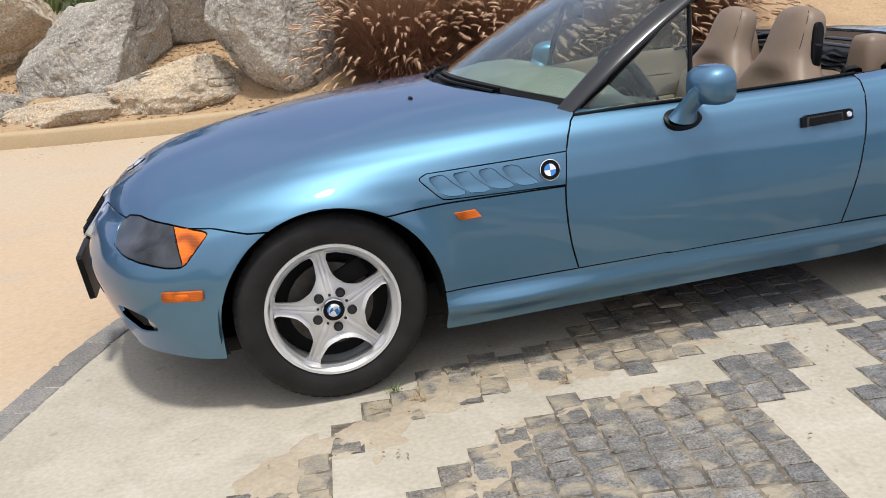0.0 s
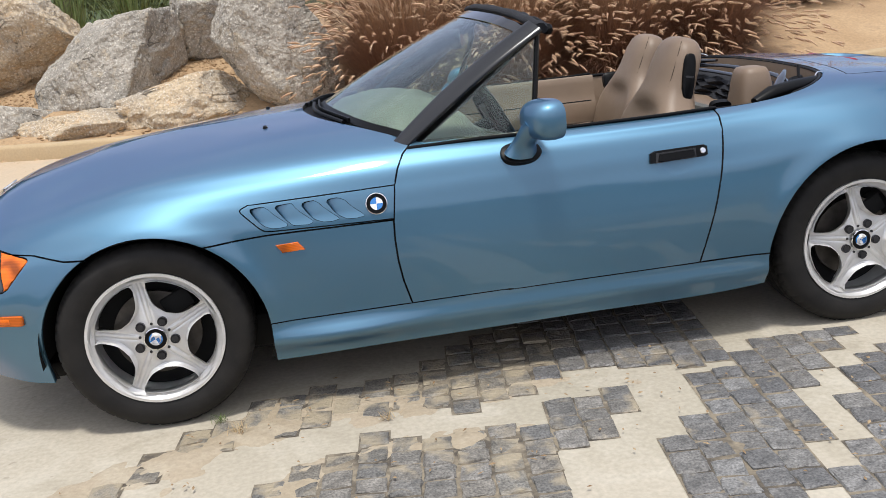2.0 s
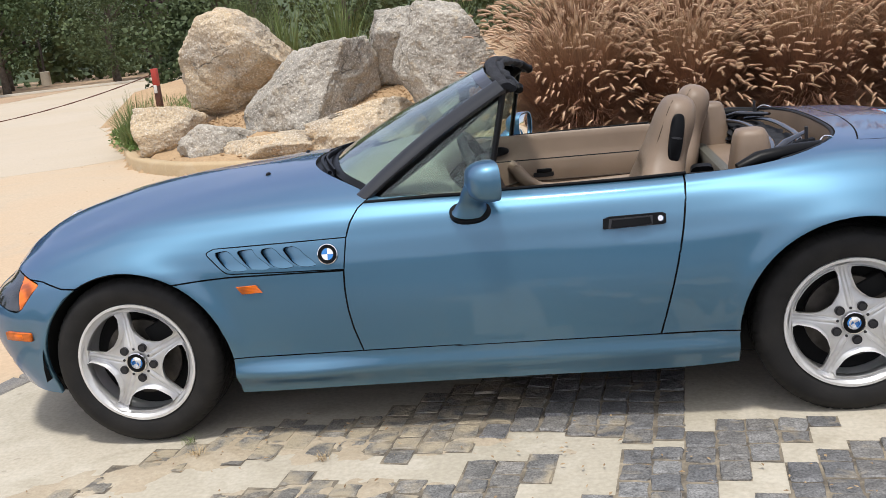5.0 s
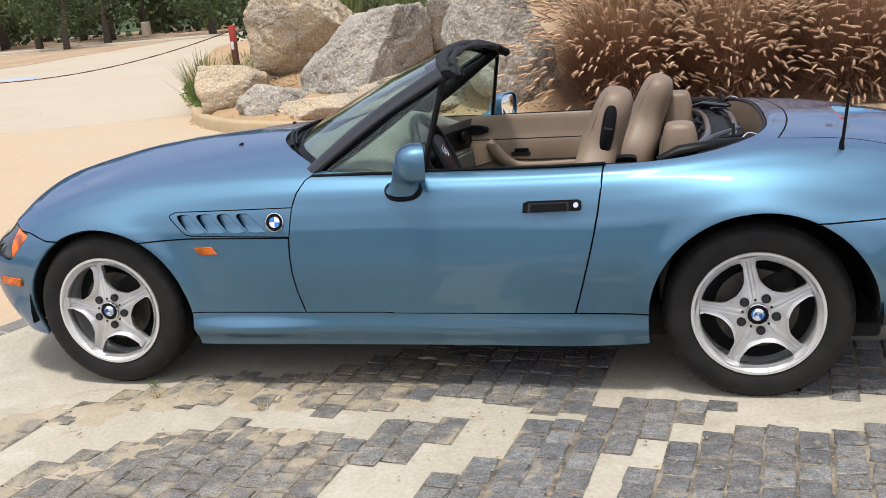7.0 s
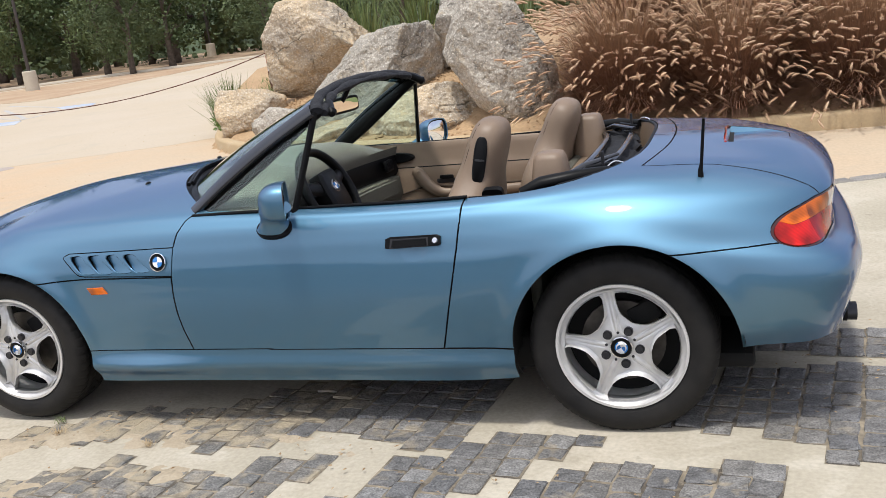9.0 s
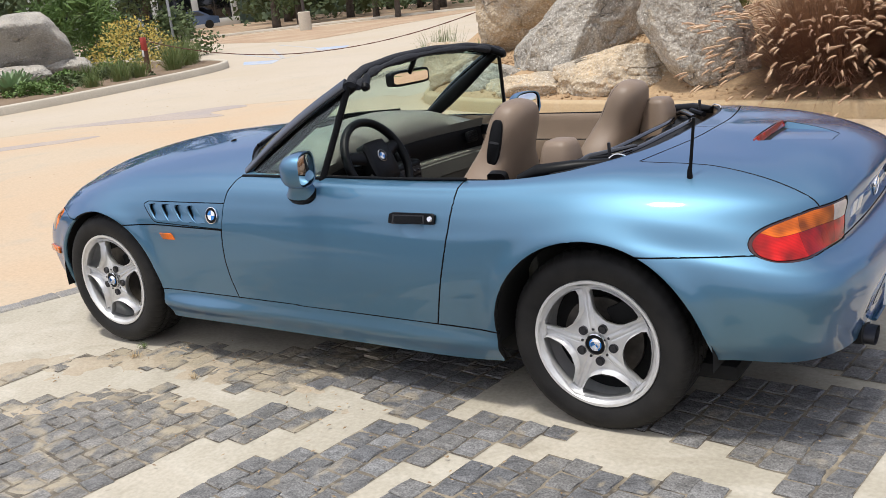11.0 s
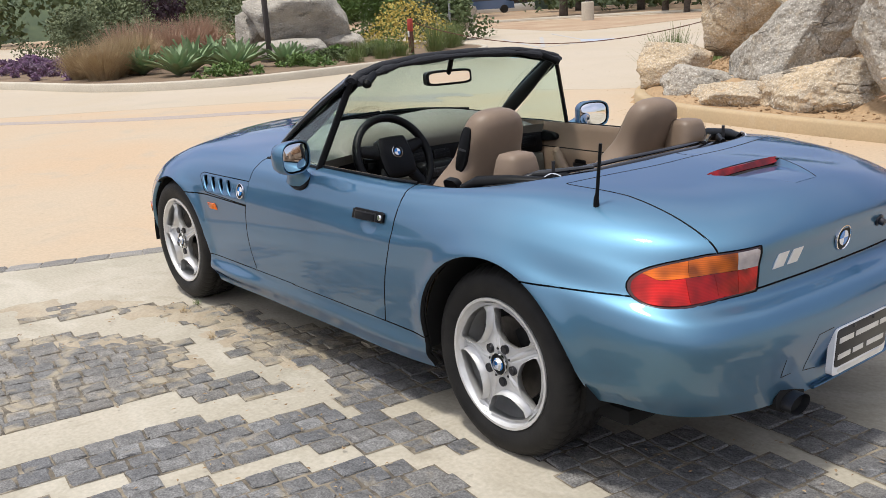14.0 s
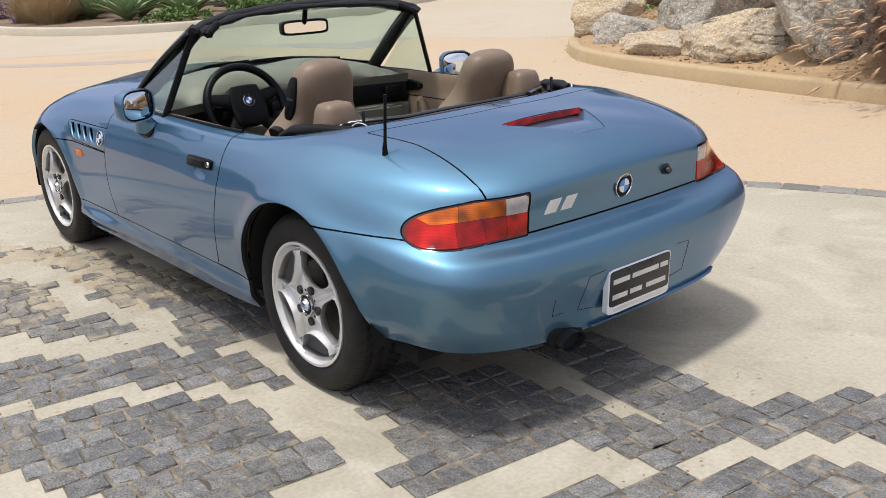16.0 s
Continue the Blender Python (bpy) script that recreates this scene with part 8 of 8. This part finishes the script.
# the same paving carried on out of view, spread broadly to darken the door's reflections
vs_, fs_ = [], []
for outline in UNSEEN_PAVING:
    c = np.array(outline) @ np.array([E1, E2]).T
    u = math.floor(c[:, 0].min() / .097) * .097
    while u < c[:, 0].max():
        w = c[:, 1].min() - random.uniform(0, .12)
        while w < c[:, 1].max():
            length = random.choice(LENGTHS)
            p = E1 * (u + .0485) + E2 * (w + length / 2)
            if float(poly_distance(np.array([p.x]), np.array([p.y]), outline)[0]) < 0:
                o, h, e_ = len(vs_), .004 + random.uniform(0, .004), (.006, .012)
                for inset, z in ((e_[0], .0), (e_[0], h - .004), (e_[1], h)):
                    for a, b in ((-1, -1), (1, -1), (1, 1), (-1, 1)):
                        q = p + E1 * (a * (.0485 - inset)) + E2 * (b * (length / 2 - inset))
                        vs_.append((q.x, q.y, z + random.uniform(-.001, .001)))
                fs_ += [(o + r_ * 4 + k, o + r_ * 4 + (k + 1) % 4, o + r_ * 4 + 4 + (k + 1) % 4, o + r_ * 4 + 4 + k) for r_ in range(2) for k in range(4)] + [(o + 8, o + 9, o + 10, o + 11)]
            w += length
        u += .097
tagged(part("roadside_setts", raw("roadside_setts", vs_, fs_, smooth=False), SETT), "unseen grey granite setts added beside the drive to darken reflections", "cobbles", kind="stuff")

# sand that has drifted over the setts, thickest beside the front wheel
DRIFT_SAND = two_tone("drifted_sand", (0.40, 0.335, 0.245), (0.345, 0.285, 0.20), (0.43, 0.37, 0.28), 3.0, 70, bump=0.5, spots=0.3, contrast=0.12, swirl=(0.43, 0.375, 0.285))
DRIFTS = [([(-1.75, -1.5), (-1.25, -1.08), (-.85, -.86), (-.3, -.92), (.45, -.95)], .15, 1.0), ([(-1.6, -2.4), (-1.15, -1.65), (-.7, -1.2), (-.2, -1.24), (.1, -1.15)], .09, .9)]


def drift_height(x, y):
    best = 0.0
    for line, wide, most in DRIFTS:
        for (ax_, ay_), (bx_, by_) in zip(line, line[1:]):
            u_ = min(max(((x - ax_) * (bx_ - ax_) + (y - ay_) * (by_ - ay_)) / ((bx_ - ax_) ** 2 + (by_ - ay_) ** 2), 0), 1)
            r2 = (x - ax_ - u_ * (bx_ - ax_)) ** 2 + (y - ay_ - u_ * (by_ - ay_)) ** 2
            best = max(best, most * math.exp(-r2 / wide ** 2))
    best *= min(1, max(0, (.75 - x) / 1.3))
    q = Vector((x * 5, y * 5, 2))
    return -.0075 + .0125 * best + (.0095 * noise.fractal(q, .8, 2.1, 5)) * min(1, best * 3)


sheet("sand_drift", list(np.linspace(-2.1, .8, 194)), list(np.linspace(-2.9, -.3, 174)), drift_height, DRIFT_SAND, "dry sand drifted over the granite setts", kind="stuff", category="sand")

# single row of setts along the drive's edge
edge_band = tagged(new("edge_band"), "row of weathered dark stone setts along the drive's edge", "cobbles", kind="structure")
EDGE_SETTS = [sett_mesh(900 + s, .198, .13) for s in range(4)]
for m_ in EDGE_SETTS:
    m_.materials.append(BAND)
steps = np.concatenate([[0], np.cumsum(np.hypot(*np.diff(EDGE, axis=0).T))])
d = 0.0
while d < steps[-1]:
    x, y = np.interp(d, steps, EDGE[:, 0]), np.interp(d, steps, EDGE[:, 1])
    x2, y2 = np.interp(d + .05, steps, EDGE[:, 0]), np.interp(d + .05, steps, EDGE[:, 1])
    ob = new("sett", random.choice(EDGE_SETTS))
    ob.parent = edge_band
    ob.matrix_basis = pose(x, y, .006 + random.uniform(-.002, .002), 0, 0, math.degrees(math.atan2(y2 - y, x2 - x)) + random.uniform(-2, 2))
    d += .200

# dry leaf scraps and grit blown into the joints
random.seed(77)
LITTER = material("dry_leaf_scraps", (0.20, 0.12, 0.06), rough=0.85, base2=(0.42, 0.31, 0.18), scale=40)
lv, lf = [], []
homes = [(p_, 1) for p_ in ((.62, -1.55), (.55, -1.2), (1.2, -1.3), (-.3, -1.4), (-.6, -.85), (-1.05, -1.1), (.1, -.95), (1.8, -.5), (2.3, -.3), (2.0, -.15), (2.45, .2), (2.7, -.4), (-1.0, -1.6), (1.4, -1.45), (-2.0, 5.1), (-1.2, 4.9), (-.4, 4.95), (-3.0, 5.2), (.4, 4.9))]
homes += [((random.uniform(-13, 2), random.uniform(2.9, 11)), 9) for _ in range(14)] + [((x_, float(np.interp(x_, RK[:, 0], RK[:, 1])) - .12), 2.5) for x_ in np.linspace(-4.2, 3.6, 12)]
for (hx, hy), wide in homes:
    for k in range(20):
        x, y = hx + random.gauss(0, .2) * wide, hy + random.gauss(0, .1) * (wide if wide > 5 else 1)
        if wide > 5 and bank_height(x, y) > 0:
            continue
        z, a = .0125 + random.uniform(0, .003), random.uniform(0, 6.3)
        l_, w_ = random.uniform(.004, .013) * min(wide, 3) ** .6, random.uniform(.002, .005) * min(wide, 3) ** .6
        ca, sa_ = math.cos(a), math.sin(a)
        o = len(lv)
        for u_, v_, h_ in ((-1, 0, 0), (0, -1, .002), (1, 0, .003), (0, 1, .004), (0, 0, .006)):
            lv.append((x + u_ * l_ * ca - v_ * w_ * sa_, y + u_ * l_ * sa_ + v_ * w_ * ca, z + h_ * random.uniform(.3, 1)))
        lf += [(o, o + 1, o + 4), (o + 1, o + 2, o + 4), (o + 2, o + 3, o + 4), (o + 3, o, o + 4)]
tagged(part("leaf_litter", raw("leaf_litter", lv, lf, smooth=False), LITTER), "dry brown leaf scraps lying on the drive", "leaf litter", kind="stuff")

# small weeds in the joints
for k, (x, y) in enumerate(((-1.06, -.83), (-1.0, -.93), (-.52, -1.0))):
    rnd = random.Random(300 + k)
    wv_, wf_ = [], []
    for j in range(34):
        a = rnd.uniform(0, 6.28)
        ln = rnd.uniform(.3, 1.2)
        ribbon(wv_, wf_, Vector((rnd.gauss(0, .012), rnd.gauss(0, .012), 0)), Vector((math.cos(a) * ln, math.sin(a) * ln, 1)).normalized(), rnd.uniform(.02, .05), rnd.uniform(.3, 1.2), .0011, 3)
    weed = part("weed_tuft", raw("weed_tuft", wv_, wf_), STRAW if k else GREEN_BLADE)
    weed.location = (x, y, .006)
    tagged(weed, "tiny dry weed growing between the setts", "weed", "weeds in the joints")
